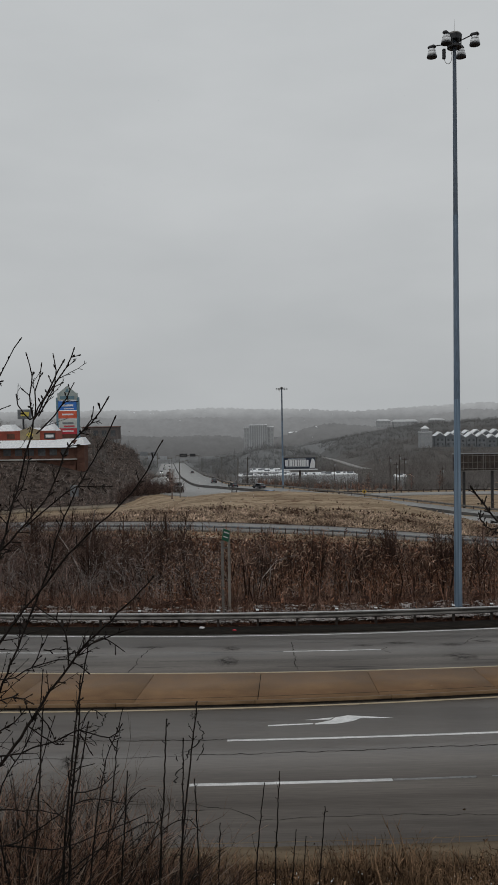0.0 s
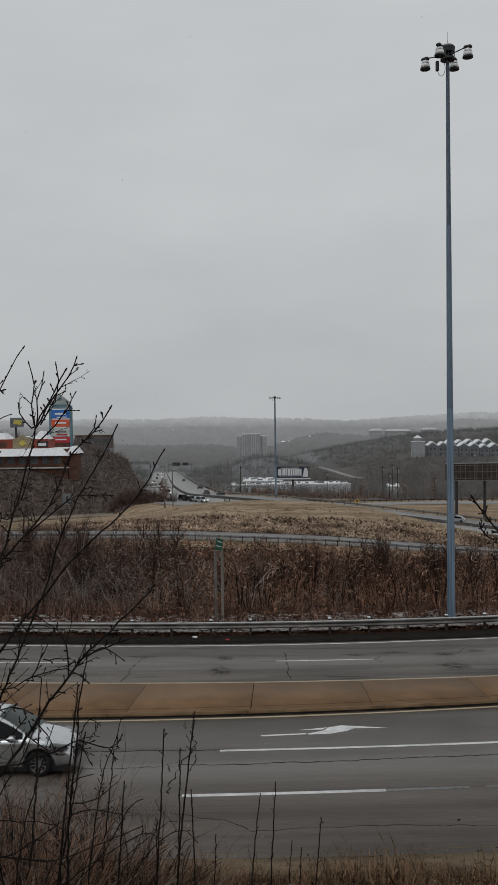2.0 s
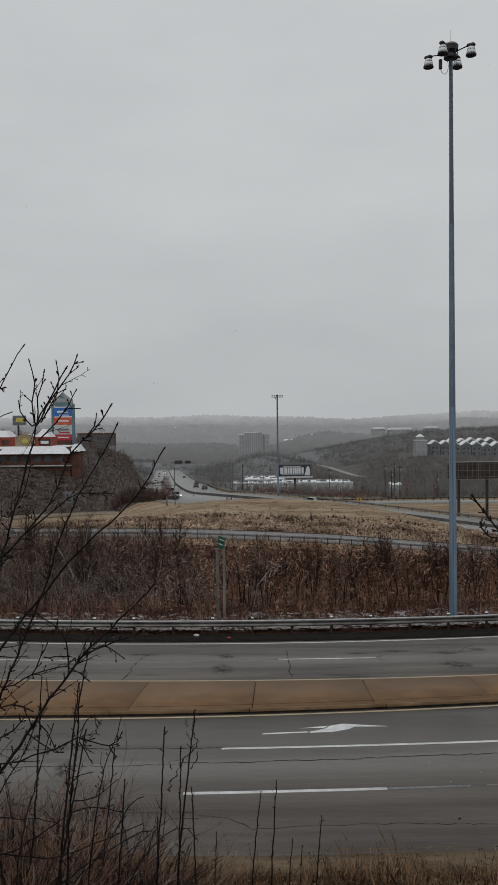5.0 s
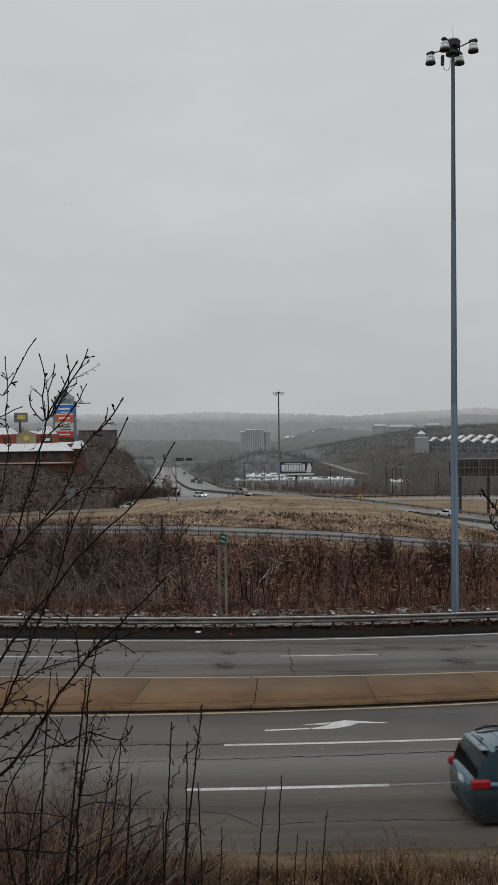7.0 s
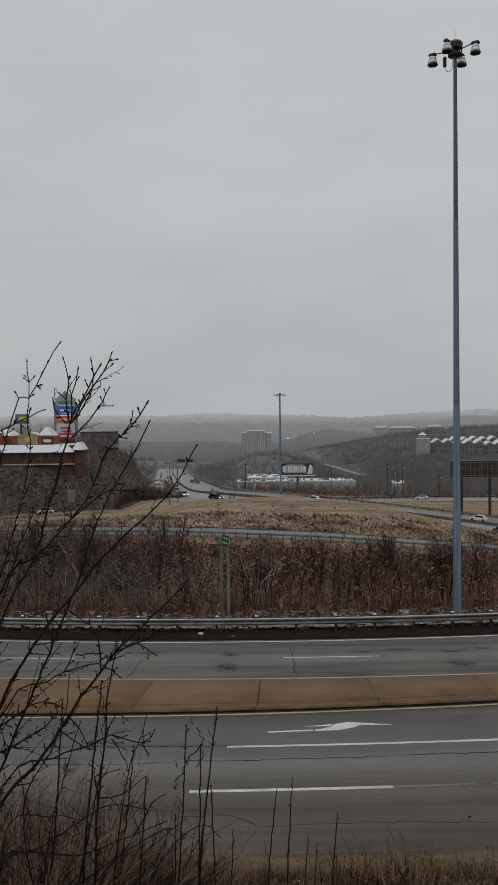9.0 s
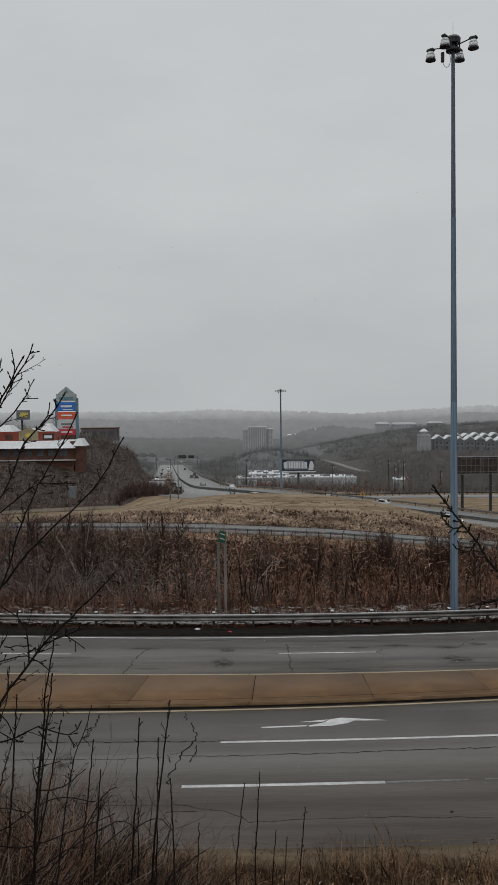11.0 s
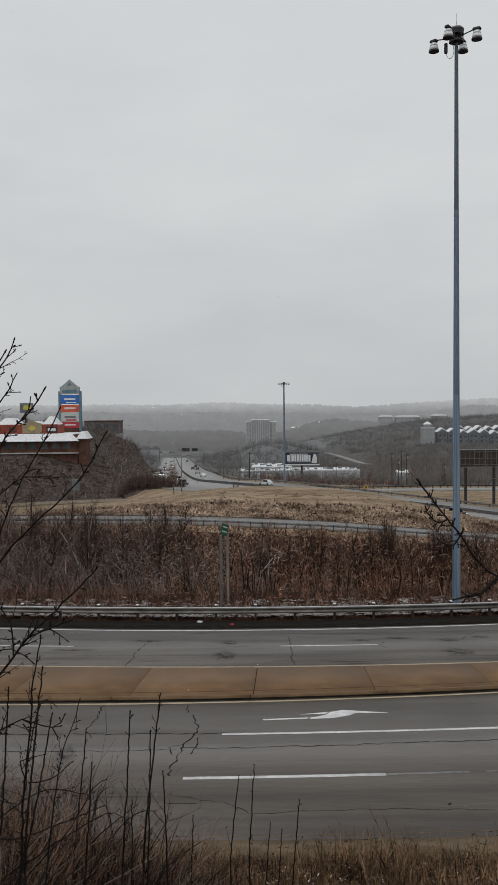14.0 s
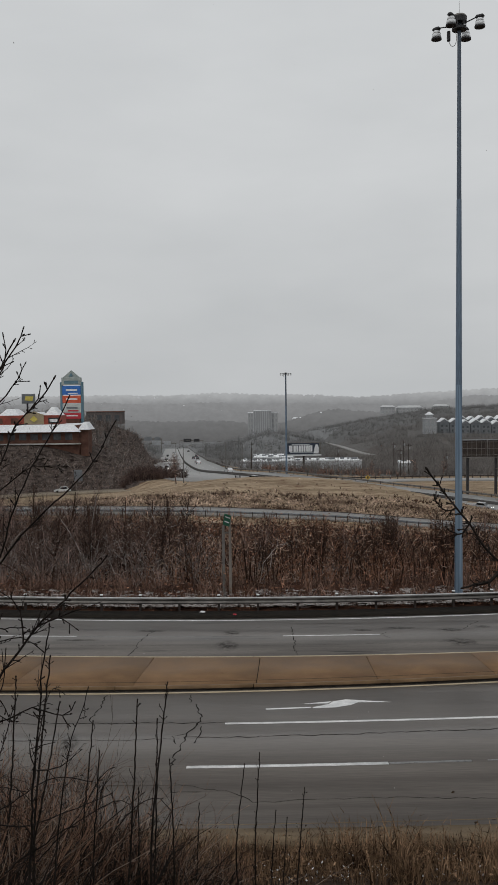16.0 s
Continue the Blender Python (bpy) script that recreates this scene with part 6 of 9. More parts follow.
# taller growth to the west, reaching over the ramp rail
b = scatter(rng, 170, -32, -6, 54, 77)
hh = rng.uniform(6.6, 9.8, len(b)) * np.clip(0.6 - 0.045 * (b[:, 0] + 6), 0.6, 1.05)
dark = rng.uniform(0, 1, len(b)) < 0.6
stuff("thicket", grow(rng, b[dark], hh[dark], 5, 0.26, 0.022, 9, bend=0.3), M_DARKBARK, "tall dark bare thicket on the bank below the ramp", "thicket")
stuff("thicket", grow(rng, b[~dark], hh[~dark], 5, 0.3, 0.02, 9, bend=0.35), M_THICKET_GREY, "tall grey bare thicket on the bank below the ramp", "thicket")
b = scatter(rng, 1100, -40, 40, 43.2, 48.5, True)
stuff("brush", grow(rng, b, rng.uniform(0.4, 1.6, len(b)), 6, 0.5, 0.012, 5, fine=0), M_REDBRUSH, "low reddish brush along the guardrail", "brush")
b = scatter(rng, 2600, -40, 40, 41.5, 43.6, True)
stuff("brush", grow(rng, b, rng.uniform(0.15, 0.62, len(b)), 5, 0.6, 0.012, 3, fine=0), M_FROSTBRUSH, "frosted pale dry grass behind the guardrail", "grass")
b = scatter(rng, 420, -60, 60, 80, 132, False)
stuff("thicket", grow(rng, b, rng.uniform(1.2, 3.0, len(b)), 6, 0.45, 0.024, 6, fine=0), M_THICKET, "rust-brown brush below the ramp road", "thicket")
b = scatter(rng, 260, -60, -12, 84, 126)
stuff("thicket", grow(rng, b, rng.uniform(3.5, 6.5, len(b)), 6, 0.36, 0.032, 7, fine=0), M_THICKET_GREY, "tall grey bare thicket below the ramp road", "thicket")
# short snow-dusted twigs pointing every way
for n, x0, x1, m, lab in ((9000, -40, -2, M_PALETWIG, "short snow-dusted twigs tangled in the grey thicket"), (12000, -6, 40, M_REDTWIG, "short tan twigs tangled in the brown thicket")):
    c = scatter(rng, n, x0, x1, 45, 78, True)
    c[:, 2] += rng.gamma(2.2, 0.75, n)
    e = rng.normal(0, 1, (n, 3))
    e /= np.linalg.norm(e, axis=1, keepdims=True)
    l = rng.uniform(0.08, 0.34, (n, 1))
    q = c + e * l
    e2 = e + rng.normal(0, 0.6, e.shape)
    v, f = spikes(np.concatenate([np.c_[q, c, np.full(n, 0.021), np.full(n, 0.008)], np.c_[q, q + e2 * l * 0.8, np.full(n, 0.021), np.full(n, 0.008)]]))
    tagged(pydata("twig_tangle", v, f, m), lab, "twigs", kind="stuff")
b = scatter(rng, 420, -5, 40, 46, 66, True)
stuff("thicket", grow(rng, b, rng.uniform(2.6, 4.6, len(b)), 2, 0.16, 0.04, 6, bend=0.16, twig_len=0.3), M_DARKBARK, "dark upright stems standing in the brown thicket", "thicket")
c = scatter(rng, 26000, -40, 40, 42.5, 80, True)
c = c[(c[:, 0] > -6) | (rng.uniform(0, 1, len(c)) < 0.3)]
c[:, 2] += rng.gamma(1.4, 0.75, len(c)) * np.where(c[:, 0] > -4, 1.0, 0.4)
v, f = leaves(rng, c, 0.08)
tagged(pydata("dead_leaves", v, f, M_LEAF), "dead brown leaves caught in the thicket", "leaves", kind="stuff")
c = scatter(rng, 16000, -45, 50, 82, 132, False)
c[:, 2] += rng.gamma(1.2, 0.35, len(c))
v, f = leaves(rng, c, 0.2)
tagged(pydata("dead_leaves", v, f, M_LEAF), "dead brown leaves and bracken below the ramp", "leaves", kind="stuff")
def snow_crust(u0, u1, cell, level, seed, label):
    """Patches of old snow: a lumpy sheet on the ground, broken where the noise falls below the level."""
    r = np.random.RandomState(seed)
    xs, us = np.arange(-24, 24, cell), np.arange(u0, u1 + 1e-6, cell)
    X, U = np.meshgrid(xs, us)
    X, U = X + r.uniform(-0.4, 0.4, X.shape) * cell, U + r.uniform(-0.4, 0.4, U.shape) * cell
    Y = U + yr(X)
    z = ground_z(X.ravel(), Y.ravel()) + 0.13 + r.uniform(0, 0.06, X.size)
    v = np.c_[X.ravel(), Y.ravel(), z]
    n = np.array([0.6 * noise.noise(Vector((p[0] * 1.3, p[1] * 2.2, seed))) + noise.noise(Vector((p[0] * 4.3, p[1] * 6.1, seed + 4.0))) for p in v])
    ny, nx = X.shape
    i = (np.arange(ny - 1)[:, None] * nx + np.arange(nx - 1)[None, :]).ravel()
    f = np.c_[i, i + 1, i + nx + 1, i + nx]
    f = f[n[f].mean(1) > level]
    tagged(pydata("snow_patches", v, f, M_OLDSNOW), label, "snow", kind="stuff")


M_OLDSNOW = mat("dirty_old_snow", (0.18, 0.155, 0.142), (0.42, 0.4, 0.39), rough=0.85, scale=2.5, fine=16, bump=0.4, spots=(0.07, 0.05, 0.04), spot_at=0.5, spot_scale=9)
snow_crust(41.2, 43.0, 0.07, -0.12, 3, "broken crust of dirty snow under the guardrail")
snow_crust(43.4, 45.0, 0.07, 0.24, 5, "thin broken line of snow along the foot of the thicket")
c = scatter(rng, 2600, -35, 35, 41.0, 44.5, True)
c[:, 2] += 0.08
v, f = leaves(rng, c, 0.05)
tagged(pydata("dead_leaves", v, f, M_LEAF), "dead leaves under the guardrail", "leaves", kind="stuff")
# flecks of snow caught in the thicket
c = scatter(rng, 7000, -36, 30, 46, 76, True)
c[:, 2] += rng.gamma(2.0, 0.7, len(c))
v, f = leaves(rng, c, 0.035)
tagged(pydata("snow_flecks", v, f, M_FLECK), "flecks of snow caught on twigs", "snow", kind="stuff")


def build_sapling(x, y, h, seed, material=None, label="slender bare young tree on the bank"):
    """A bare tree: tapered trunk, crown of limbs and twigs."""
    r = np.random.RandomState(seed)
    z0 = gz(x, y) - 0.1
    g = empty("bare_tree", pose(x, y, z0), label, "tree", "bare trees on the bank")
    lean = r.normal(0, 0.06, 2)
    pts = np.array([[lean[0] * h * t + r.normal(0, 0.03) * h * 0.2 * t, lean[1] * h * t, h * t] for t in np.linspace(0, 1, 7)])
    rad = np.linspace(0.012 * h, 0.003 * h, 7) + 0.008
    v, f = tubes(np.c_[pts[:-1], pts[1:], rad[:-1], rad[1:]], 6)
    m = material or M_THICKET_GREY
    pydata("trunk", v, f, m, g)
    segs = []
    for _ in range(int(20 + h * 4)):
        t = r.uniform(0.25, 0.95)
        p = np.array([np.interp(t, np.linspace(0, 1, 7), pts[:, i]) for i in range(3)])
        az = r.uniform(0, 6.28)
        d = np.array([math.cos(az) * 0.6, math.sin(az) * 0.6, r.uniform(0.5, 1.0)])
        l = h * 0.3 * (1.15 - t) + 0.3
        rr = 0.006 * h * (1.1 - t) + 0.006
        for k in range(3):
            q = p + d / np.linalg.norm(d) * l / 3
            segs.append((*p, *q, rr, rr * 0.7))
            for _ in range(3):
                e = d + r.normal(0, 0.6, 3)
                segs.append((*q, *(q + e / np.linalg.norm(e) * l * 0.4), rr * 0.5, rr * 0.25))
            d = d + r.normal(0, 0.2, 3) + np.array([0, 0, 0.12])
            p, rr = q, rr * 0.7
    v, f = tubes(segs, 3)
    pydata("crown", v, f, m, g)


for i, (x, y, h) in enumerate(((-13.5, 66, 7.2), (-9.4, 78, 8.6), (-6.8, 74, 9.4), (-14.8, 62, 6.0), (-11.2, 58, 6.0), (-7.2, 56, 4.8), (0.1, 72, 8.2), (9.3, 60, 6.2), (10.1, 62, 6.6), (9.8, 57, 5.0), (4.8, 66, 6.0), (14.2, 58, 5.4), (15.8, 60, 5.6), (5.6, 58, 4.4), (2.6, 62, 5.0), (-17, 58, 6.5), (-3.2, 60, 4.6), (12.6, 52, 3.8), (-19.5, 64, 7.5), (-4.8, 68, 6.6), (17.5, 64, 6.5), (7.4, 70, 6.8), (-22, 56, 6.0), (20, 58, 5.8))):
    build_sapling(x, y, h, 100 + i, M_THICKET_GREY if i % 3 == 0 else M_DARKBARK)
for i, (x, y, h) in enumerate(((-6.0, 60, 7.2), (-7.6, 62, 7.6), (-9.4, 60, 7.0), (-4.9, 61, 6.2), (-12.0, 63, 8.0), (-10.6, 57, 6.4), (-13.6, 59, 7.2), (-16.5, 61, 8.2), (6.2, 50, 3.4), (8.0, 51, 3.8), (11.2, 50, 3.6), (13.4, 50, 3.2), (3.4, 53, 3.4), (-9.8, 50, 4.2), (-12.4, 51, 4.6), (-5.6, 50, 3.2), (16.5, 51, 3.5), (1.0, 51, 2.8), (-16, 50, 4.4), (5.0, 49, 2.6), (9.4, 49.5, 3.0), (2.2, 49, 3.0), (3.9, 50, 3.6), (6.9, 48.5, 3.2), (7.5, 52, 4.2), (10.2, 48.5, 2.8), (12.0, 51, 3.8), (14.6, 49, 3.4), (0.2, 54, 3.6), (4.4, 55, 4.4), (8.8, 54, 4.4), (11.6, 55, 4.6), (-1.6, 50, 2.8), (-14.2, 55, 5.2), (-8.2, 62, 6.0))):
    build_sapling(x, y, h, 140 + i, M_DARKBARK, "dark bushy bare tree in the thicket")
for i, (x, y, h) in enumerate(((-19.5, 205, 7.5), (-20.5, 212, 8), (-6, 150, 3.5), (12, 160, 2.5), (66, 300, 8), (58, 310, 7), (45, 330, 7))):
    build_sapling(x, y, h, 300 + i, label="bare young tree standing in the rough grass")

M_FOOTBRUSH = mat("dark_reddish_brush", (0.016, 0.01, 0.008), (0.12, 0.08, 0.068), rough=0.9, scale=0.4, fine=5, bump=0, island=0.7)
c = scatter(rng, 7000, -30, 45, 104, 134.5)
c[:, 2] += 0.15 + rng.gamma(1.2, 0.16, len(c))
v, f = leaves(rng, c, 0.2)
tagged(pydata("dead_grass", v, f, M_TUSSOCK), "bent straw tufts on the bank below the ramp", "grass", kind="stuff")
b = scatter(rng, 520, -30, 45, 100, 133)
stuff("brush", grow(rng, b, rng.uniform(0.5, 1.7, len(b)), 6, 0.6, 0.04, 4, fine=0), M_DARKBARK, "dark low brush on the bank below the ramp", "brush")


def build_leaning_trunk(base, bow, tip, seed):
    g = empty("bare_tree", pose(*base), "thin pale leaning trunk with snow-dusted bark in the thicket", "tree", "bare trees on the bank")
    r = np.random.RandomState(seed)
    o = np.array(base)
    p = spline([(0, 0, -0.1), tuple(np.array(bow) - o), tuple(np.array(tip) - o)], 0.4)
    rad = np.linspace(0.06, 0.022, len(p))
    v, f = tubes(np.c_[p[:-1], p[1:], rad[:-1], rad[1:]], 6)
    pydata("trunk", v, f, M_PALETWIG, g)
    segs = []
    for i in range(3, len(p)):
        for _ in range(3):
            e = (p[i] - p[i - 1]) / np.linalg.norm(p[i] - p[i - 1]) + r.normal(0, 0.5, 3)
            segs.append((*p[i], *(p[i] + e * r.uniform(0.3, 0.9)), 0.016, 0.006))
    v, f = tubes(segs, 3)
    pydata("crown", v, f, M_THICKET_GREY, g)


build_leaning_trunk((-10.1, 52, gz(-10.1, 52)), (-10.15, 52, 1.6), (-9.75, 52, 4.1), 1)
build_leaning_trunk((-10.2, 52.3, gz(-10.2, 52.3)), (-11.2, 52.3, 1.2), (-12.2, 52.3, 2.8), 2)
# the rocky brush-covered hillside and the woods of the valley
b = scatter(rng, 3200, -150, -28, 244, 450)
ok = ~((np.abs(b[:, 0] + 79) < 25) & (b[:, 1] > 277) & (b[:, 1] < 306))
dd = np.sqrt(((b[:, None, :2] - np.concatenate([ROADS[1][0], ROADS[3][0]])[None, :, :2]) ** 2).sum(-1)).min(1)
b = b[ok & (dd > 6) & ((b[:, 0] < -44) | (dd > 17))]
stuff("hillside_brush", grow(rng, b, rng.uniform(1.0, 3.6, len(b)), 4, 0.65, 0.058, 4, fine=0), M_HILLBRUSH, "grey-brown brush covering the rocky hillside", "brush")
b0 = scatter(rng, 520, -40, -20, 241, 268)
d0 = np.sqrt(((b0[:, None, :2] - ROADS[3][0][None, :, :2]) ** 2).sum(-1)).min(1)
d1 = np.sqrt(((b0[:, None, :2] - ROADS[1][0][None, :, :2]) ** 2).sum(-1)).min(1)
b0 = b0[(d0 > 4.5) & (d1 > 14)]
b1 = scatter(rng, 900, -112, -36, 244, 284)
d0 = np.sqrt(((b1[:, None, :2] - ROADS[3][0][None, :, :2]) ** 2).sum(-1)).min(1)
b1 = b1[(d0 > 5) & ~((np.abs(b1[:, 0] + 79) < 23) & (b1[:, 1] > 279.5))]
stuff("hillside_brush", grow(rng, b1, rng.uniform(0.8, 2.4, len(b1)), 4, 0.7, 0.05, 5, fine=0), M_HILLBRUSH, "brown brush on the slope below the restaurant", "brush")
stuff("hillside_brush", grow(rng, b0, rng.uniform(1.8, 4.4, len(b0)), 6, 0.5, 0.05, 7, fine=0), M_FOOTBRUSH, "brown brush at the foot of the hillside", "brush")
b = b[rng.uniform(0, 1, len(b)) < 0.45]
stuff("fallen_branches", grow(rng, b, rng.uniform(1.5, 4.5, len(b)), 3, 1.1, 0.06, 3, lean=(0.4, -0.3), fine=0), M_PALETWIG, "pale fallen branches strewn over the rocky hillside", "branches")
b = scatter(rng, 170, -130, -58, 306, 400)
stuff("hill_trees", grow(rng, b, rng.uniform(4, 8, len(b)), 5, 0.3, 0.08, 9, fine=0), M_FARWOOD_NEAR, "bare trees on top of the hillside", "trees")
b = np.concatenate([scatter(rng, 700, -210, -62, 372, 700), scatter(rng, 420, 8, 260, 310, 395), scatter(rng, 900, 60, 330, 400, 640), scatter(rng, 150, -30, 60, 430, 640), scatter(rng, 260, -28, 60, 560, 690), scatter(rng, 130, -22, 58, 352, 404), scatter(rng, 260, 20, 130, 330, 420)])
hwl = ROADS[1][0]


def off_valley(b):
    return np.sqrt(((b[:, None, :2] - ROADS[5][0][None, :, :2]) ** 2).sum(-1)).min(1) > 13


d = np.sqrt(((b[:, None, :2] - hwl[None, :, :2]) ** 2).sum(-1)).min(1)
wh = (b[:, 0] > -25) & (b[:, 0] < 56) & (b[:, 1] > 396) & (b[:, 1] < 545)
b = b[(d > 16) & ~wh & off_valley(b)]
# each deeper band of woods takes a colour with more haze in it
depth = b[:, 1] - haze_shift(b)
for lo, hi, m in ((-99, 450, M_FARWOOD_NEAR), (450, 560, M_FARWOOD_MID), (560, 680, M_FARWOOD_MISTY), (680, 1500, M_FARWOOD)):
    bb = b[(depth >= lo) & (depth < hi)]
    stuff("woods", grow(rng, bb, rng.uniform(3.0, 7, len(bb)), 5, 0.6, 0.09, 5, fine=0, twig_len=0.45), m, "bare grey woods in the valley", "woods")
b = np.concatenate([scatter(rng, 900, -300, -70, 650, 1150), scatter(rng, 1300, -60, 420, 600, 1180), scatter(rng, 600, -45, 55, 690, 778)])
d = np.sqrt(((b[:, None, :2] - hwl[None, :, :2]) ** 2).sum(-1)).min(1)
town = (b[:, 0] > 118) & (b[:, 0] < 205) & (b[:, 1] > 615) & (b[:, 1] < 700)
hot = (b[:, 0] > 120) & (b[:, 0] < 235) & (b[:, 1] > 893) & (b[:, 1] < 940)
off = (b[:, 0] > -22) & (b[:, 0] < 34) & (b[:, 1] > 775) & (b[:, 1] < 830)
b = b[(d > 18) & ~town & ~hot & ~off & off_valley(b)]
b = b[rng.uniform(0, 1, len(b)) < 0.5]
east = haze_shift(b) > 95
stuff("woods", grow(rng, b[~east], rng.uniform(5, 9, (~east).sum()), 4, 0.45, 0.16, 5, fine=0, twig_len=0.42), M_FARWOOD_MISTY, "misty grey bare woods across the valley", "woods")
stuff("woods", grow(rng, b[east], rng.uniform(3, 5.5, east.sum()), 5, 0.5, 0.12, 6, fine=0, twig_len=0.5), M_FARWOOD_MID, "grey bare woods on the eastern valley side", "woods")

# fine close-set stems of the young woods on the far slopes; farther ones paler, haze in the colour
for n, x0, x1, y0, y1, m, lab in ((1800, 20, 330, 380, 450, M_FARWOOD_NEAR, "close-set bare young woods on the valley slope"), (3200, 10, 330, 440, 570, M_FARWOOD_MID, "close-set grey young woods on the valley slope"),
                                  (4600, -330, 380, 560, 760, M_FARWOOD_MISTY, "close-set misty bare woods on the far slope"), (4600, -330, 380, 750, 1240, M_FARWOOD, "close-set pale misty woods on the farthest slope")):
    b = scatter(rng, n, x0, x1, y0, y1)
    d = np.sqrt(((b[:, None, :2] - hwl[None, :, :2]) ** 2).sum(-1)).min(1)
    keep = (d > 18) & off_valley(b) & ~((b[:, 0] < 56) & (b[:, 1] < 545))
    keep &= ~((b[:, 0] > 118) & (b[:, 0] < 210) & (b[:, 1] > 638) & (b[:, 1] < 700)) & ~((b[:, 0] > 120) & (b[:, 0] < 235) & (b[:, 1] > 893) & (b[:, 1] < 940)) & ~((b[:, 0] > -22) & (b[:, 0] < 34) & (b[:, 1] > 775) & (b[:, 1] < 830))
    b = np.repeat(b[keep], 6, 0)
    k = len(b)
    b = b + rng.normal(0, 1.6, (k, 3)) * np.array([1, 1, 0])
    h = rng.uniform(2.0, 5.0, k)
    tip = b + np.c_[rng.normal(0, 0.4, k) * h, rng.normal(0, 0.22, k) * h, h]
    east = haze_shift(b) > 95
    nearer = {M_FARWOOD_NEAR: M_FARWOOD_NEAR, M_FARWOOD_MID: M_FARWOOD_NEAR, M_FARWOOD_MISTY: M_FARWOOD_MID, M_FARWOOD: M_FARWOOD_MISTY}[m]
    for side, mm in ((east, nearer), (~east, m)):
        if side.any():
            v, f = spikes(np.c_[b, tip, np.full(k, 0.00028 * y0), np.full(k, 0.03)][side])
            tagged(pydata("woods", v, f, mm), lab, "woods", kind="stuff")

# tussocks in the grass between the roads
b = scatter(rng, 7000, -40, 75, 146, 190)
d = np.sqrt(((b[:, None, :2] - hwl[None, :, :2]) ** 2).sum(-1)).min(1)
b = b[(d > 14) & (rng.uniform(0, 1, len(b)) < np.clip((176 - b[:, 1]) / 14, 0.04, 1))]
stuff("grass_tussocks", grow(rng, b, rng.uniform(0.3, 1.0, len(b)), 5, 0.7, 0.075, 1, fine=0), M_TUSSOCK, "straw-coloured tussocks in the winter grass", "grass")
c = scatter(rng, 9000, -40, 75, 145.5, 176)
c = c[rng.uniform(0, 1, len(c)) < np.clip((178 - c[:, 1]) / 22, 0.05, 1)]
c[:, 2] += 0.25 + rng.gamma(1.2, 0.12, len(c))
v, f = leaves(rng, c, 0.26)
tagged(pydata("dead_grass", v, f, M_TUSSOCK), "bent pale straw tufts in the rough grass", "grass", kind="stuff")
b = scatter(rng, 1500, -40, 75, 145.5, 172)
stuff("brush", grow(rng, b, rng.uniform(0.3, 0.9, len(b)), 6, 0.8, 0.07, 2, fine=0), M_DARKBARK, "low dark brush between the straw tussocks", "brush")
b = scatter(rng, 330, 2, 60, 330, 398)
stuff("brush", grow(rng, b, rng.uniform(1.5, 3.5, len(b)), 6, 0.6, 0.09, 4, fine=0), M_REDBRUSH, "brown brush in front of the valley warehouses", "brush")

# weeds on the verge in front
b = scatter(rng, 11000, -14, 14, 9.4, 15.0, True)
keep = rng.uniform(0, 1, len(b)) < np.clip((14.3 - (b[:, 1] - yr(b[:, 0]))) / 1.3, 0.006, 1)
b = b[keep]
clump = np.array([noise.noise(Vector((p[0] * 0.7, p[1] * 0.7, 4.0))) for p in b])
stuff("roadside_weeds", grow(rng, b, np.clip(0.36 + 0.6 * clump + rng.normal(0, 0.14, len(b)), 0.1, 1.1), 3, 0.26, 0.0085, 5, twig_len=0.26, fine=0), M_WEED, "dry brown weeds along the verge", "weeds")
b = scatter(rng, 1800, -12, 12, 2.5, 12, True)
b = b[(np.abs(b[:, 0]) > 0.6) | (b[:, 1] > 6)]
stuff("roadside_weeds", grow(rng, b, rng.uniform(0.12, 0.4, len(b)), 3, 0.4, 0.003, 2, fine=0), M_WEED, "short dry grass on the slope", "weeds")
c = scatter(rng, 21000, -12, 12, 9.6, 13.9, True)
c[:, 2] += rng.gamma(1.6, 0.09, len(c))
v, f = leaves(rng, c, 0.026)
tagged(pydata("dead_leaves", v, f, M_WEED), "dead leaves and seed heads among the weeds", "leaves", kind="stuff")
c = scatter(rng, 2400, -10, 10, 10.0, 14.0, True)
c[:, 2] += 0.05 + rng.gamma(1.2, 0.06, len(c))
v, f = leaves(rng, c, 0.022)
tagged(pydata("snow_flecks", v, f, M_SNOW), "flecks of snow lying on the weeds", "snow", kind="stuff")


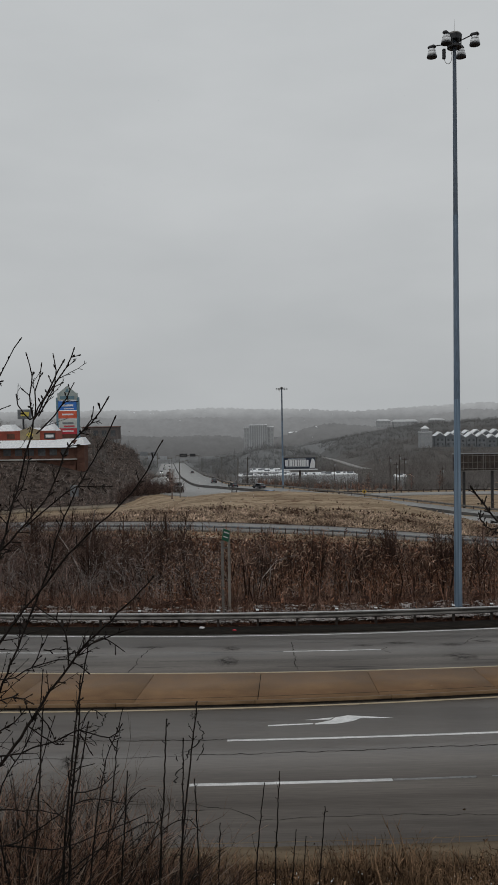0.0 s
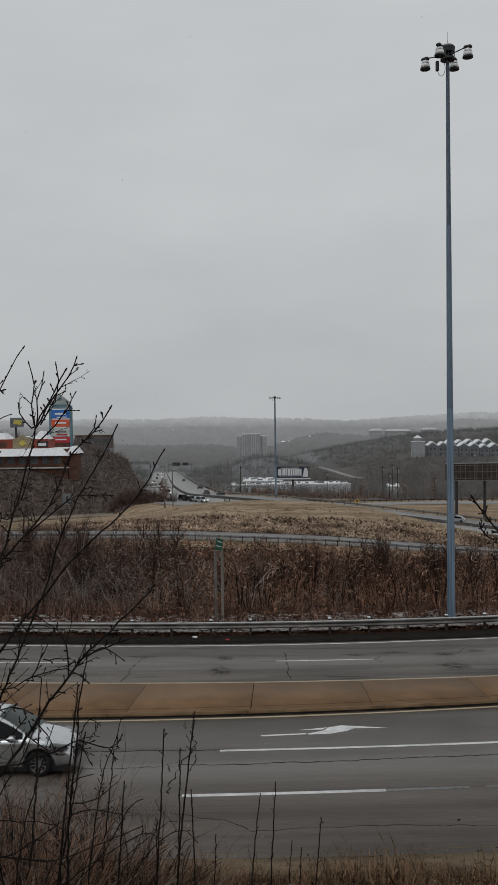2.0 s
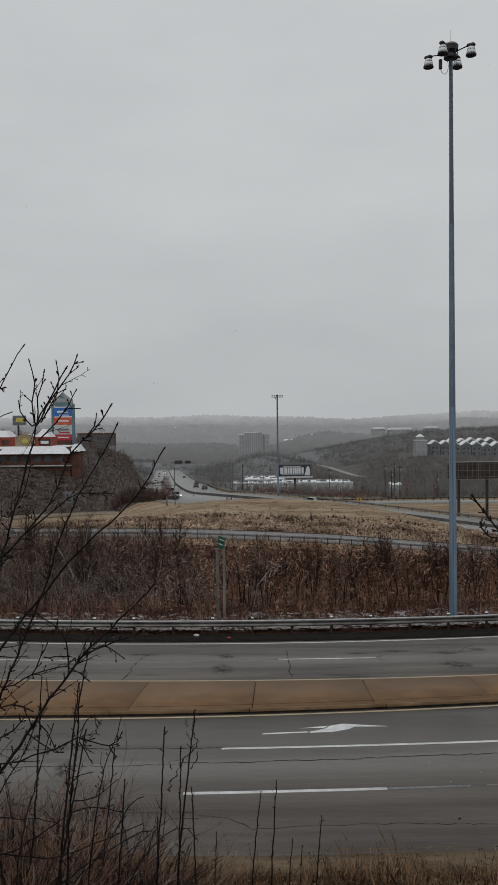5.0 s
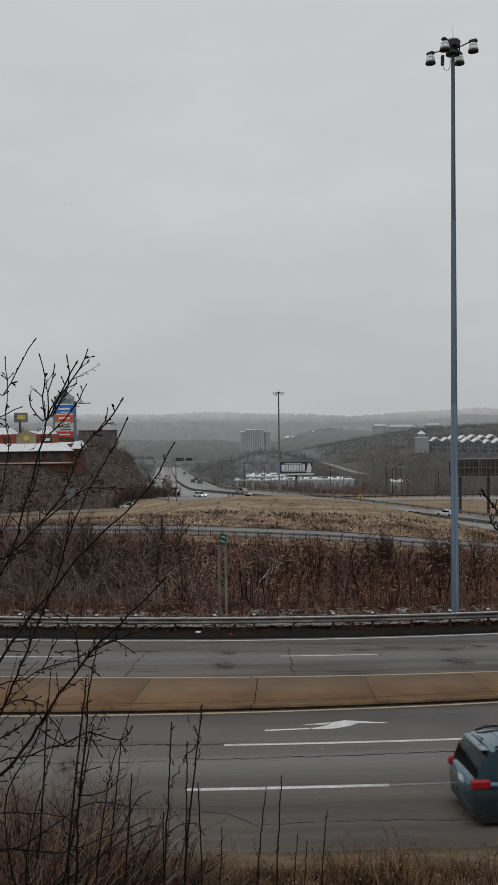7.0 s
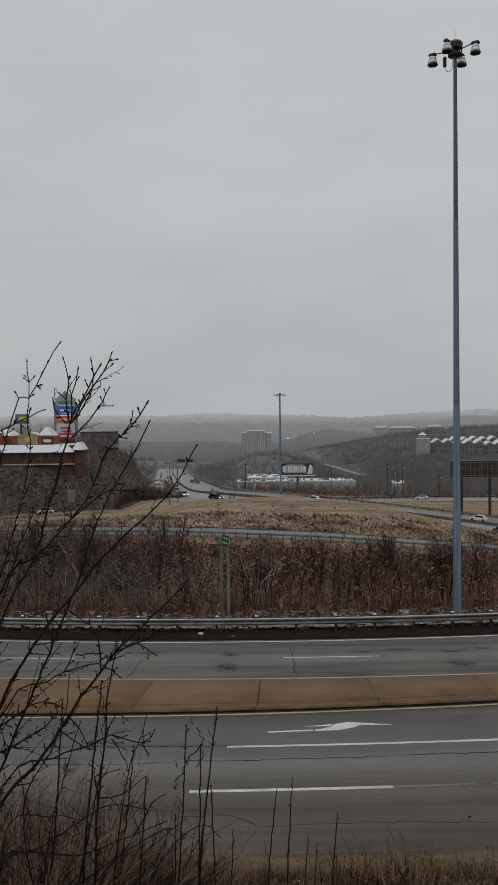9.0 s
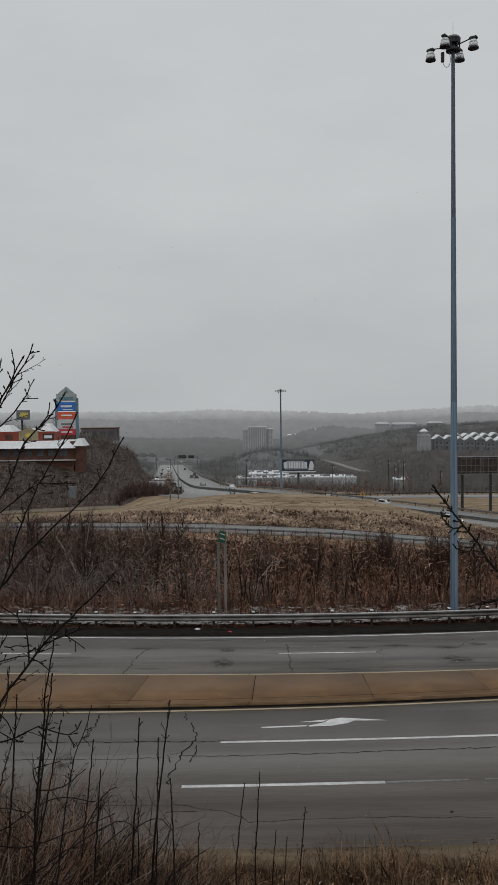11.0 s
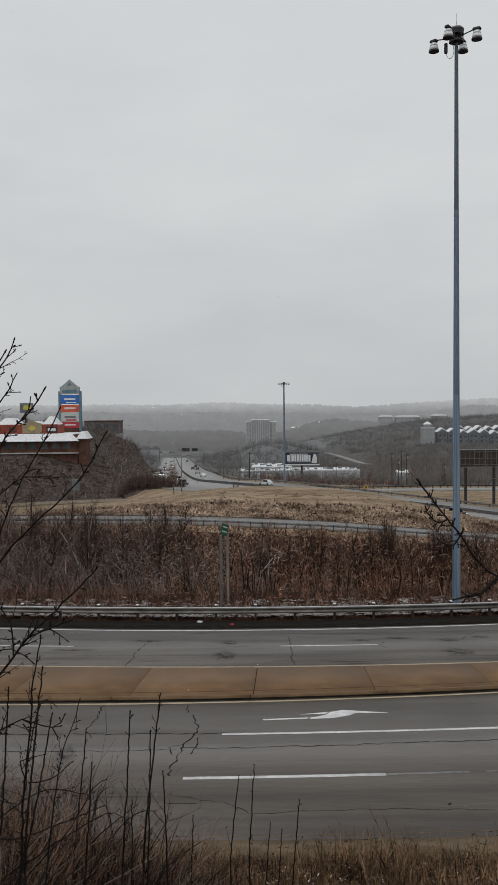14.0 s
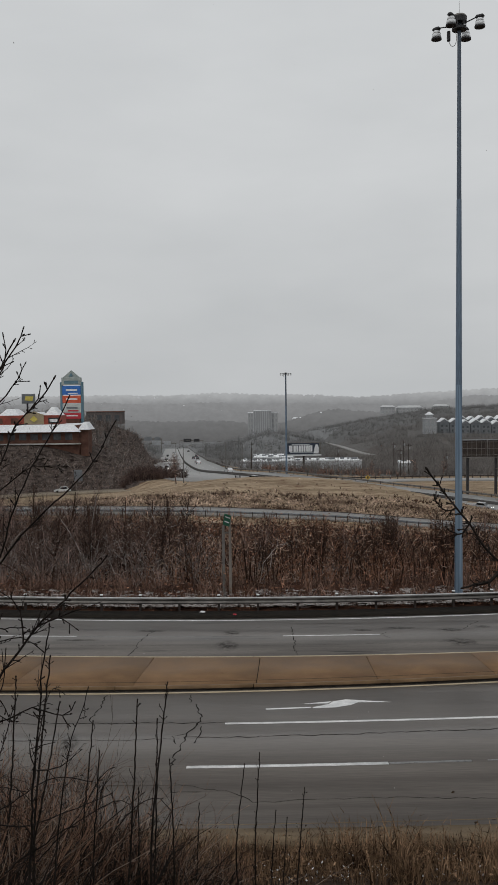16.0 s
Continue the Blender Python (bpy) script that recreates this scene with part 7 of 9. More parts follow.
# ======== the shrubs close to the camera ========
def limb_segs(r, pts, r0, r1, spurs, twig, droop=0.0, step=0.03):
    """A smooth tapered limb with short budded spurs and side twigs."""
    p = spline(pts, step)
    n = len(p)
    p[1:-1] += r.normal(0, 0.0016, (n - 2, 3))
    rad = np.linspace(r0, r1, n)
    segs = [(*p[i], *p[i + 1], rad[i], rad[i + 1]) for i in range(n - 1)]
    segs.append((*p[-1], *(p[-1] + (p[-1] - p[-2]) * 0.35), r1 * 1.7, r1 * 0.8))
    total = np.linalg.norm(np.diff(p, axis=0), axis=1).sum()
    for _ in range(int(total * spurs)):
        i = r.randint(n // 6, n - 1)
        d = p[min(i + 1, n - 1)] - p[i - 1]
        d /= np.linalg.norm(d) + 1e-9
        e = r.normal(0, 1, 3)
        e -= d * (e @ d)
        e /= np.linalg.norm(e)
        e = e * 0.9 + d * 0.7
        l = r.uniform(0.006, 0.022)
        q = p[i] + e * l
        segs.append((*p[i], *q, rad[i] * 0.45 + 0.0006, 0.0012))
        segs.append((*q, *(q + e * 0.006), 0.0026, 0.0015))
    for _ in range(int(total * twig)):
        i = r.randint(n // 8, n - 2)
        d = p[i + 1] - p[i - 1]
        d /= np.linalg.norm(d) + 1e-9
        e = d + r.normal(0, 0.42, 3)
        e[1] *= 0.6
        e /= np.linalg.norm(e)
        l = r.uniform(0.08, 0.3) * (1.15 - i / n) * min(1.0, r0 / 0.006)
        q, rr = p[i], max(rad[i] * 0.5, 0.0014)
        for k in range(4):
            q2 = q + e * l / 4
            segs.append((*q, *q2, rr, rr * 0.8))
            s = r.normal(0, 1, 3)
            segs.append((*q2, *(q2 + (s / np.linalg.norm(s) + e * 0.9) * 0.009), rr * 0.7, 0.001))
            q, rr = q2, rr * 0.8
            e = e + r.normal(0, 0.1, 3)
            e[2] += 0.03 - droop
            e /= np.linalg.norm(e)
        segs.append((*q, *(q + e * 0.008), rr * 1.8, rr))
    return segs


def build_shrub(root, limbs, label, seed, spurs=17, twig=11):
    g = empty("bare_shrub", pose(*root), label, "shrub", "bare shrubs on the slope")
    r = np.random.RandomState(seed)
    o = np.array(root)
    for r0, r1, pts in limbs:
        v, f = tubes([(*(np.array(s[:3]) - o), *(np.array(s[3:6]) - o), s[6], s[7]) for s in limb_segs(r, pts, r0 * 0.76, r1 * 0.85, spurs, twig)], 6)
        pydata("limb", v, f, M_TWIG, g, smooth=True)


def spray(root, rows, rooted=0.005):
    """Limbs that stand in upright planes, depth, radii, (x, z) points; the stout ones rise from the root."""
    out = []
    for d, r0, r1, pts in rows:
        p = [(x, d + 0.02 * math.sin(9 * x), z) for x, z in pts]
        if r0 >= rooted:
            p.insert(0, (p[0][0] * 0.6 + root[0] * 0.4, p[0][1] * 0.6 + root[1] * 0.4, p[0][2] * 0.6 + root[2] * 0.4))
            p.insert(0, root)
        k = 1.35 if r0 >= 0.005 else 0.92
        out.append((r0 * k, r1 * min(k, 1.05), p))
    return out


W0 = (-1.35, 2.5, 7.75)
MAIN_ARMS = [
    (2.5, 0.0105, 0.0025, [(-0.826, 8.86), (-0.705, 9.00), (-0.583, 9.18), (-0.482, 9.31), (-0.412, 9.38), (-0.262, 9.53)]),
    (2.5, 0.0095, 0.002, [(-0.820, 9.16), (-0.677, 9.40), (-0.603, 9.49), (-0.492, 9.62), (-0.322, 9.78), (-0.227, 9.93)]),
    (2.5, 0.006, 0.002, [(-0.603, 9.49), (-0.550, 9.65), (-0.472, 9.82), (-0.421, 9.90), (-0.368, 10.00)]),
    (2.2, 0.0075, 0.002, [(-0.730, 9.55), (-0.625, 9.66), (-0.504, 9.80), (-0.443, 9.93), (-0.384, 9.99), (-0.337, 10.05)]),
    (2.35, 0.007, 0.0022, [(-0.766, 9.45), (-0.680, 9.62), (-0.625, 9.80), (-0.586, 9.94), (-0.573, 10.00), (-0.537, 10.07), (-0.487, 10.16)]),
    (2.3, 0.004, 0.002, [(-0.561, 10.00), (-0.513, 10.08), (-0.468, 10.14), (-0.445, 10.19)]),
]
UPPER_SPRAYS = [
    (2.35, 0.0032, 0.0018, [(-0.573, 10.00), (-0.581, 10.07), (-0.572, 10.12), (-0.587, 10.18)]),
    (2.35, 0.0032, 0.0018, [(-0.569, 10.01), (-0.565, 10.08), (-0.548, 10.15)]),
    (2.3, 0.0032, 0.0018, [(-0.547, 10.01), (-0.504, 10.09), (-0.501, 10.17)]),
    (2.35, 0.003, 0.0018, [(-0.582, 10.00), (-0.613, 10.04), (-0.618, 10.07)]),
    (2.4, 0.0035, 0.0018, [(-0.579, 9.96), (-0.527, 10.01), (-0.489, 10.06), (-0.470, 10.10)]),
    (2.4, 0.0025, 0.0016, [(-0.493, 10.05), (-0.462, 10.05)]),
]
UPPER_SHOOTS = [
    (2.2, 0.0045, 0.0018, [(-0.699, 9.98), (-0.646, 10.07), (-0.613, 10.13), (-0.565, 10.21)]),
    (2.6, 0.0045, 0.0018, [(-0.762, 9.81), (-0.751, 10.00), (-0.743, 10.09), (-0.748, 10.19)]),
    (2.4, 0.003, 0.0018, [(-0.84, 9.94), (-0.739, 10.00), (-0.698, 10.02), (-0.654, 10.04)]),
    (2.2, 0.0028, 0.0016, [(-0.4, 9.975), (-0.381, 10.0), (-0.374, 10.03)]),
    (2.6, 0.0045, 0.0018, [(-0.772, 9.65), (-0.719, 9.72), (-0.665, 9.81), (-0.653, 9.90)]),
    (2.6, 0.004, 0.0018, [(-0.667, 9.67), (-0.579, 9.74), (-0.509, 9.79), (-0.404, 9.79)]),
]
LOWER_TWIGS = [
    (2.5, 0.005, 0.0018, [(-0.803, 9.16), (-0.684, 9.23), (-0.632, 9.26), (-0.531, 9.28), (-0.468, 9.24)]),
    (2.5, 0.0035, 0.0016, [(-0.632, 9.26), (-0.606, 9.31), (-0.587, 9.35)]),
    (2.5, 0.003, 0.0016, [(-0.598, 9.31), (-0.561, 9.31), (-0.522, 9.31)]),
    (2.5, 0.004, 0.0018, [(-0.525, 9.26), (-0.533, 9.36), (-0.559, 9.40), (-0.613, 9.44)]),
    (2.5, 0.0045, 0.0016, [(-0.497, 9.30), (-0.446, 9.33), (-0.404, 9.34), (-0.359, 9.31)]),
    (2.5, 0.004, 0.0016, [(-0.446, 9.33), (-0.370, 9.36), (-0.291, 9.39)]),
]
LOWER_SPURS = [
    (2.45, 0.0055, 0.0018, [(-0.791, 8.96), (-0.658, 9.02), (-0.558, 9.05), (-0.488, 9.08), (-0.396, 9.06), (-0.359, 9.10)]),
    (2.45, 0.003, 0.0016, [(-0.486, 9.07), (-0.467, 9.04), (-0.449, 9.01)]),
    (2.45, 0.003, 0.0016, [(-0.396, 9.06), (-0.383, 9.04), (-0.373, 9.03)]),
    (2.45, 0.003, 0.0016, [(-0.636, 9.10), (-0.599, 9.07), (-0.558, 9.04), (-0.538, 9.04)]),
    (2.45, 0.003, 0.0016, [(-0.609, 9.14), (-0.582, 9.10), (-0.561, 9.06)]),
]
UPRIGHT_STEMS = [
    (2.9, 0.0075, 0.0025, [(-0.636, 8.23), (-0.623, 8.51), (-0.613, 8.67), (-0.586, 8.89), (-0.573, 9.05), (-0.545, 9.21)]),
    (3, 0.005, 0.002, [(-0.890, 8.61), (-0.784, 8.85), (-0.737, 8.97), (-0.723, 9.10)]),
    (3, 0.005, 0.0018, [(-0.827, 8.17), (-0.806, 8.50), (-0.728, 8.80), (-0.687, 8.93)]),
    (3.2, 0.006, 0.0018, [(-0.632, 8.05), (-0.591, 8.42), (-0.544, 8.68), (-0.501, 8.79), (-0.476, 8.88)]),
    (3, 0.0035, 0.0016, [(-0.634, 8.62), (-0.624, 8.73), (-0.591, 8.89), (-0.560, 8.95), (-0.523, 8.93)]),
    (3, 0.004, 0.0016, [(-0.625, 8.65), (-0.544, 8.66), (-0.466, 8.72)]),
    (2.9, 0.0035, 0.0016, [(-0.608, 8.71), (-0.623, 8.77), (-0.544, 8.79)]),
]
ARCHED_CANES = [
    (3.4, 0.006, 0.002, [(-1.105, 8.19), (-0.942, 8.28), (-0.802, 8.37), (-0.663, 8.44), (-0.512, 8.42)]),
    (3.4, 0.006, 0.002, [(-1.104, 8.22), (-0.781, 8.25), (-0.573, 8.31), (-0.429, 8.37)]),
    (3.6, 0.006, 0.002, [(-0.954, 7.90), (-0.731, 8.08), (-0.595, 8.16), (-0.455, 8.24), (-0.363, 8.22)]),
    (3.3, 0.005, 0.002, [(-1.047, 8.40), (-0.867, 8.46), (-0.756, 8.44)]),
    (3.6, 0.005, 0.002, [(-0.831, 7.93), (-0.632, 8.15), (-0.507, 8.35), (-0.453, 8.39)]),
    (3.8, 0.005, 0.002, [(-0.646, 7.73), (-0.461, 8.04), (-0.305, 8.17), (-0.229, 8.12)]),
]
build_shrub(W0, spray(W0, MAIN_ARMS) + spray(W0, UPPER_SPRAYS) + spray(W0, LOWER_TWIGS), "dark bare shrub with budded wet twigs reaching across the view", 7, spurs=24, twig=13)
W1 = (-1.3, 2.4, 7.8)
build_shrub(W1, spray(W1, UPPER_SHOOTS, 0.0044) + spray(W1, LOWER_SPURS), "bare shrub with short budded spurs on thin twigs", 14, spurs=34, twig=8)
T0 = (-1.1, 2.6, 8.6)
build_shrub(T0, [(0.007, 0.002, [T0, (-0.95, 2.6, 8.95), (-0.8, 2.6, 9.1), (-0.72, 2.6, 9.14), (-0.66, 2.6, 9.12)]), (0.006, 0.002, [(-0.95, 2.6, 8.95), (-0.82, 2.6, 9.0), (-0.72, 2.6, 9.06), (-0.68, 2.6, 9.1)])], "thickly budded twig at the edge of a bare shrub", 12, spurs=120, twig=7)
D0 = (-0.72, 3.0, gz(-0.72, 3.0) - 0.05)
build_shrub(D0, spray(D0, UPRIGHT_STEMS), "upright bare shrub stems with thin side shoots", 15, spurs=16, twig=11)
C0 = (-1.2, 3.5, gz(-1.2, 3.5) - 0.05)
build_shrub(C0, spray(C0, ARCHED_CANES), "arching bare canes with thin side shoots", 16, spurs=8, twig=12)
E0 = (1.75, 2.6, 7.6)
EAST_LIMBS = [
    (0.013, 0.0034, [E0, (1.4, 2.6, 8.9), (1.15, 2.6, 9.4), (1.06, 2.6, 9.46), (0.96, 2.6, 9.47), (0.9, 2.6, 9.51), (0.84, 2.6, 9.6), (0.77, 2.6, 9.69), (0.71, 2.6, 9.77)]),
    (0.0085, 0.0026, [(0.96, 2.6, 9.47), (0.9, 2.6, 9.42), (0.86, 2.6, 9.41), (0.82, 2.6, 9.4)]),
    (0.004, 0.0022, [(0.8, 2.6, 9.65), (0.77, 2.6, 9.64), (0.745, 2.6, 9.66), (0.73, 2.59, 9.69)]),
    (0.004, 0.0022, [(0.84, 2.6, 9.6), (0.82, 2.6, 9.57), (0.79, 2.6, 9.57), (0.77, 2.6, 9.59)]),
]
build_shrub(E0, EAST_LIMBS, "bare budded branch of a shrub beside the slope path", 9, spurs=110, twig=3)


def build_whip(x, y, top, r0, seed, lean=0.0, label="single straight bare shoot rising from the slope"):
    """One upright shoot with short thorny side shoots."""
    z0 = gz(x, y) - 0.05
    g = empty("bare_shoot", pose(x, y, z0), label, "shoot", "bare shoots on the slope")
    r = np.random.RandomState(seed)
    h = top - z0
    pts = [(r.normal(0, 0.012) + lean * (t - 1), r.normal(0, 0.012), h * t) for t in (0, 0.3, 0.6, 1.0)]
    v, f = tubes(limb_segs(r, pts, r0, 0.003, 10, 2.2), 6)
    pydata("stem", v, f, M_TWIG, g, smooth=True)


for i, (x, y, top, r0, lean) in enumerate(((-0.26, 3.8, 8.70, 0.009, 0.08), (-0.37, 3.8, 8.62, 0.007, 0.12), (-0.59, 3.9, 8.34, 0.007, 0.04), (-0.34, 4.2, 8.37, 0.007, 0.05), (0.06, 5.5, 7.57, 0.009, 0.05), (0.18, 5.5, 7.65, 0.009, 0.04),
                                           (0.48, 5.5, 7.41, 0.008, 0.12), (0.30, 5.5, 7.25, 0.006, 0.08), (-0.27, 4.4, 8.08, 0.007, 0.02), (-0.72, 3.6, 8.89, 0.009, 0.16), (-0.72, 3.8, 8.61, 0.007, 0.4),
                                           (-0.69, 4.4, 8.3, 0.007, 0.2), (0.36, 5.9, 7.0, 0.006, 0.03), (-0.95, 3.9, 8.7, 0.008, 0.2), (-0.5, 4.8, 7.75, 0.006, 0.1), (-0.2, 5.2, 7.45, 0.006, 0.06))):
    build_whip(x, y, top, r0, 40 + i, lean)


def grow_fan(r, base, h, r0):
    """Fine arching canes that fork twice, all stems at once; base (n, 3), h (n,). Rows for tubes() and spikes()."""
    body, tips = [], []

    def chain(p, d, length, rad, joints, bend, lift):
        out = []
        for k in range(joints):
            q = p + d * (length / joints)[:, None]
            a, b = rad * (1 - 0.75 * k / joints), rad * (1 - 0.75 * (k + 1) / joints)
            (body if k < joints - 1 else tips).append(np.c_[p, q, a, b])
            out.append((q, d, b))
            d = d + r.normal(0, bend, d.shape)
            d[:, 2] += lift
            d = d / np.linalg.norm(d, axis=1, keepdims=True)
            p = q
        return out

    def side(d, amount):
        e = d + r.normal(0, amount, d.shape)
        e[:, 2] = np.abs(e[:, 2]) + 0.1
        return e / np.linalg.norm(e, axis=1, keepdims=True)

    n = len(base)
    d = np.c_[r.normal(0.08, 0.2, n), r.normal(0, 0.2, n), np.ones(n)]
    d /= np.linalg.norm(d, axis=1, keepdims=True)
    for q, e, rr in chain(base, d, h, np.full(n, r0) * r.uniform(0.6, 1.3, n), 6, 0.17, 0.0)[1:5]:
        l = h * r.uniform(0.14, 0.4, n)
        for q2, e2, r2 in chain(q, side(e, 0.75), l, rr * 0.7, 3, 0.25, 0.06)[:2]:
            chain(q2, side(e2, 0.8), l * r.uniform(0.25, 0.6, n), np.maximum(r2 * 0.7, 0.0012), 2, 0.2, 0.05)
    return np.concatenate(body), np.concatenate(tips)


def build_bramble(x, y, spreadx, h, seed, n=84):
    g = empty("bramble_bush", pose(x, y, gz(x, y) - 0.05), "dense tangle of fine bare bramble canes on the slope", "bush", "bramble bushes")
    r = np.random.RandomState(seed)
    px, py = x + r.normal(0, spreadx, n), y + r.normal(0, 0.3, n)
    base = np.c_[px - x, py - y, ground_z(px, py) - gz(x, y)]
    hh = h * r.uniform(0.5, 1.0, n)
    v, f = growth(*grow_fan(r, base, hh, 0.0078), 3)
    pydata("cane_tangle", v, f, M_BRAMBLE, g)["kind"] = "stuff"
    v, f = growth(*grow_fan(r, base + r.normal(0, 0.06, base.shape) * np.array([1, 1, 0]), hh * 0.85, 0.0125), 3)
    pydata("stem_tangle", v, f, M_TWIG, g, "dark wet stems")["kind"] = "stuff"
    k = n // 3
    v, f = growth(*grow_fan(r, base[-k:], hh[-k:] * 0.9, 0.0062), 3)
    pydata("pale_tangle", v, f, M_CANE, g, "paler dry canes")["kind"] = "stuff"
    for k in range(5):
        i = r.randint(n)
        top = h * r.uniform(0.55, 0.9)
        sx, over = r.normal(0.1, 0.16), r.uniform(0.15, 0.5) * r.choice((-1, 1, 1))
        p0 = base[i]
        pts = [p0, p0 + np.array([sx * 0.3, 0, top * 0.4]), p0 + np.array([sx + over * 0.3, 0.05, top * 0.8]), p0 + np.array([sx + over, 0.1, top])]
        v, f = tubes(limb_segs(r, pts, r.uniform(0.004, 0.0065), 0.0018, 6, 6, 0.02, 0.075), 4)
        pydata("cane", v, f, M_TWIG if k % 2 else M_CANE, g, smooth=True)


M_CANE = mat("pale_cane", (0.08, 0.055, 0.042), (0.34, 0.255, 0.2), rough=0.8, scale=6, fine=40)
for i, (x, y, sx, h) in enumerate(((-1.65, 5.0, 0.25, 1.6), (-1.25, 5.2, 0.22, 1.5), (-0.98, 5.5, 0.2, 1.3), (-1.4, 4.3, 0.16, 1.5), (-0.7, 5.9, 0.22, 1.05), (-2.0, 6.0, 0.35, 1.8), (-1.45, 6.6, 0.35, 1.6), (-0.6, 7.0, 0.4, 0.95), (-1.2, 4.4, 0.12, 1.35), (-1.28, 3.9, 0.1, 1.35), (-0.42, 5.3, 0.16, 0.95), (-0.15, 5.7, 0.14, 0.75), (-0.75, 5.2, 0.16, 1.2))):
    build_bramble(x, y, sx, h, 60 + i)


# ======== light snow in the air ========
M_FLAKE = bpy.data.materials.new("airy_snowflake")
M_FLAKE.use_nodes = True
fn, fl = M_FLAKE.node_tree.nodes, M_FLAKE.node_tree.links
f_tr, f_mix = fn.new("ShaderNodeBsdfTranslucent"), fn.new("ShaderNodeMixShader")
f_tr.inputs[0].default_value = (0.95, 0.95, 0.96, 1)
fn["Principled BSDF"].inputs["Base Color"].default_value = (0.92, 0.93, 0.94, 1)
f_mix.inputs[0].default_value = 0.55
fl.new(fn["Principled BSDF"].outputs[0], f_mix.inputs[1])
fl.new(f_tr.outputs[0], f_mix.inputs[2])
fl.new(f_mix.outputs[0], fn["Material Output"].inputs[0])


def build_snowfall(seed, n, label):
    """A drift of small flakes, one rigid swarm."""
    r = np.random.RandomState(seed)
    d = r.uniform(5, 26, n)
    p = np.c_[r.uniform(-0.42, 0.42, n) * d, d, r.uniform(-4, 34, n)]
    s = r.uniform(0.0025, 0.005, n)[:, None]
    o = np.array([[1, 0, 0], [-0.5, 0.8, 0.2], [-0.5, -0.8, 0.2], [0, 0, 1.1], [0, 0, -0.9]])
    v = (p[:, None, :] + o[None] * s[:, None, :]).reshape(-1, 3)
    t = np.array([[0, 1, 3], [1, 2, 3], [2, 0, 3], [1, 0, 4], [2, 1, 4], [0, 2, 4]])
    f = (np.arange(n)[:, None, None] * 5 + t[None]).reshape(-1, 3)
    return tagged(pydata("falling_snow", v, f, M_FLAKE), label, "snowflakes", kind="stuff")


SNOWFALL = [build_snowfall(21, 330, "sparse snowflakes drifting down in front of the slope"), build_snowfall(22, 260, "sparse snowflakes falling with the wind")]


# ======== vehicles ========
def paint(name, colour, rough=0.22, metal=0.88):
    m = mat(name, tuple(c * 0.92 for c in colour), colour, rough=rough, scale=1.5, fine=30, bump=0.0, metal=metal, rough_var=0.05)
    b = m.node_tree.nodes["Principled BSDF"]
    b.inputs["Coat Weight"].default_value = 0.8
    b.inputs["Coat Roughness"].default_value = 0.08
    return m


M_GLASS = mat("tinted_glass", (0.004, 0.005, 0.006), (0.008, 0.009, 0.01), spec=0.16, rough=0.05, scale=2, fine=10, bump=0, rough_var=0.02)
M_SHIELD = mat("windscreen_glass", (0.014, 0.023, 0.021), (0.024, 0.036, 0.033), spec=0.2, rough=0.06, scale=2, fine=10, bump=0, rough_var=0.02)
M_GLOSSBLACK = mat("gloss_black_pillar", (0.006, 0.006, 0.007), (0.01, 0.01, 0.011), spec=0.16, rough=0.12, scale=3, fine=20, bump=0)
M_LENS = mat("smoked_lamp_lens", (0.07, 0.07, 0.07), (0.15, 0.15, 0.15), spec=0.5, rough=0.1, scale=6, fine=40, bump=0)
M_RUBBER = mat("tyre_rubber", (0.012, 0.012, 0.012), (0.025, 0.025, 0.025), rough=0.85, scale=5, fine=40)
M_RIM = mat("alloy_rim", (0.22, 0.22, 0.23), (0.34, 0.34, 0.35), rough=0.35, scale=5, fine=40, metal=0.6)
M_PLASTIC = mat("black_trim", (0.012, 0.012, 0.013), (0.025, 0.025, 0.026), rough=0.6, scale=5, fine=40)
M_CHROME = mat("chrome_trim", (0.5, 0.5, 0.51), (0.6, 0.6, 0.61), rough=0.2, scale=5, fine=40, bump=0, metal=0.9)
M_TAIL = mat("red_tail_lens", (0.24, 0.008, 0.014), (0.34, 0.014, 0.02), rough=0.2, scale=5, fine=40, bump=0)
M_HEAD = mat("clear_lamp_lens", (0.45, 0.46, 0.46), (0.6, 0.61, 0.6), rough=0.15, scale=5, fine=40, bump=0)
M_HEAD_LIT = glow("lit_headlamp", (0.9, 0.72, 0.48), 0.35)
M_HEAD_FAR = glow("lit_far_headlamp", (1.0, 0.97, 0.9), 2.5)
M_TAIL_LIT = glow("lit_tail_lamp", (0.6, 0.02, 0.02), 0.5)


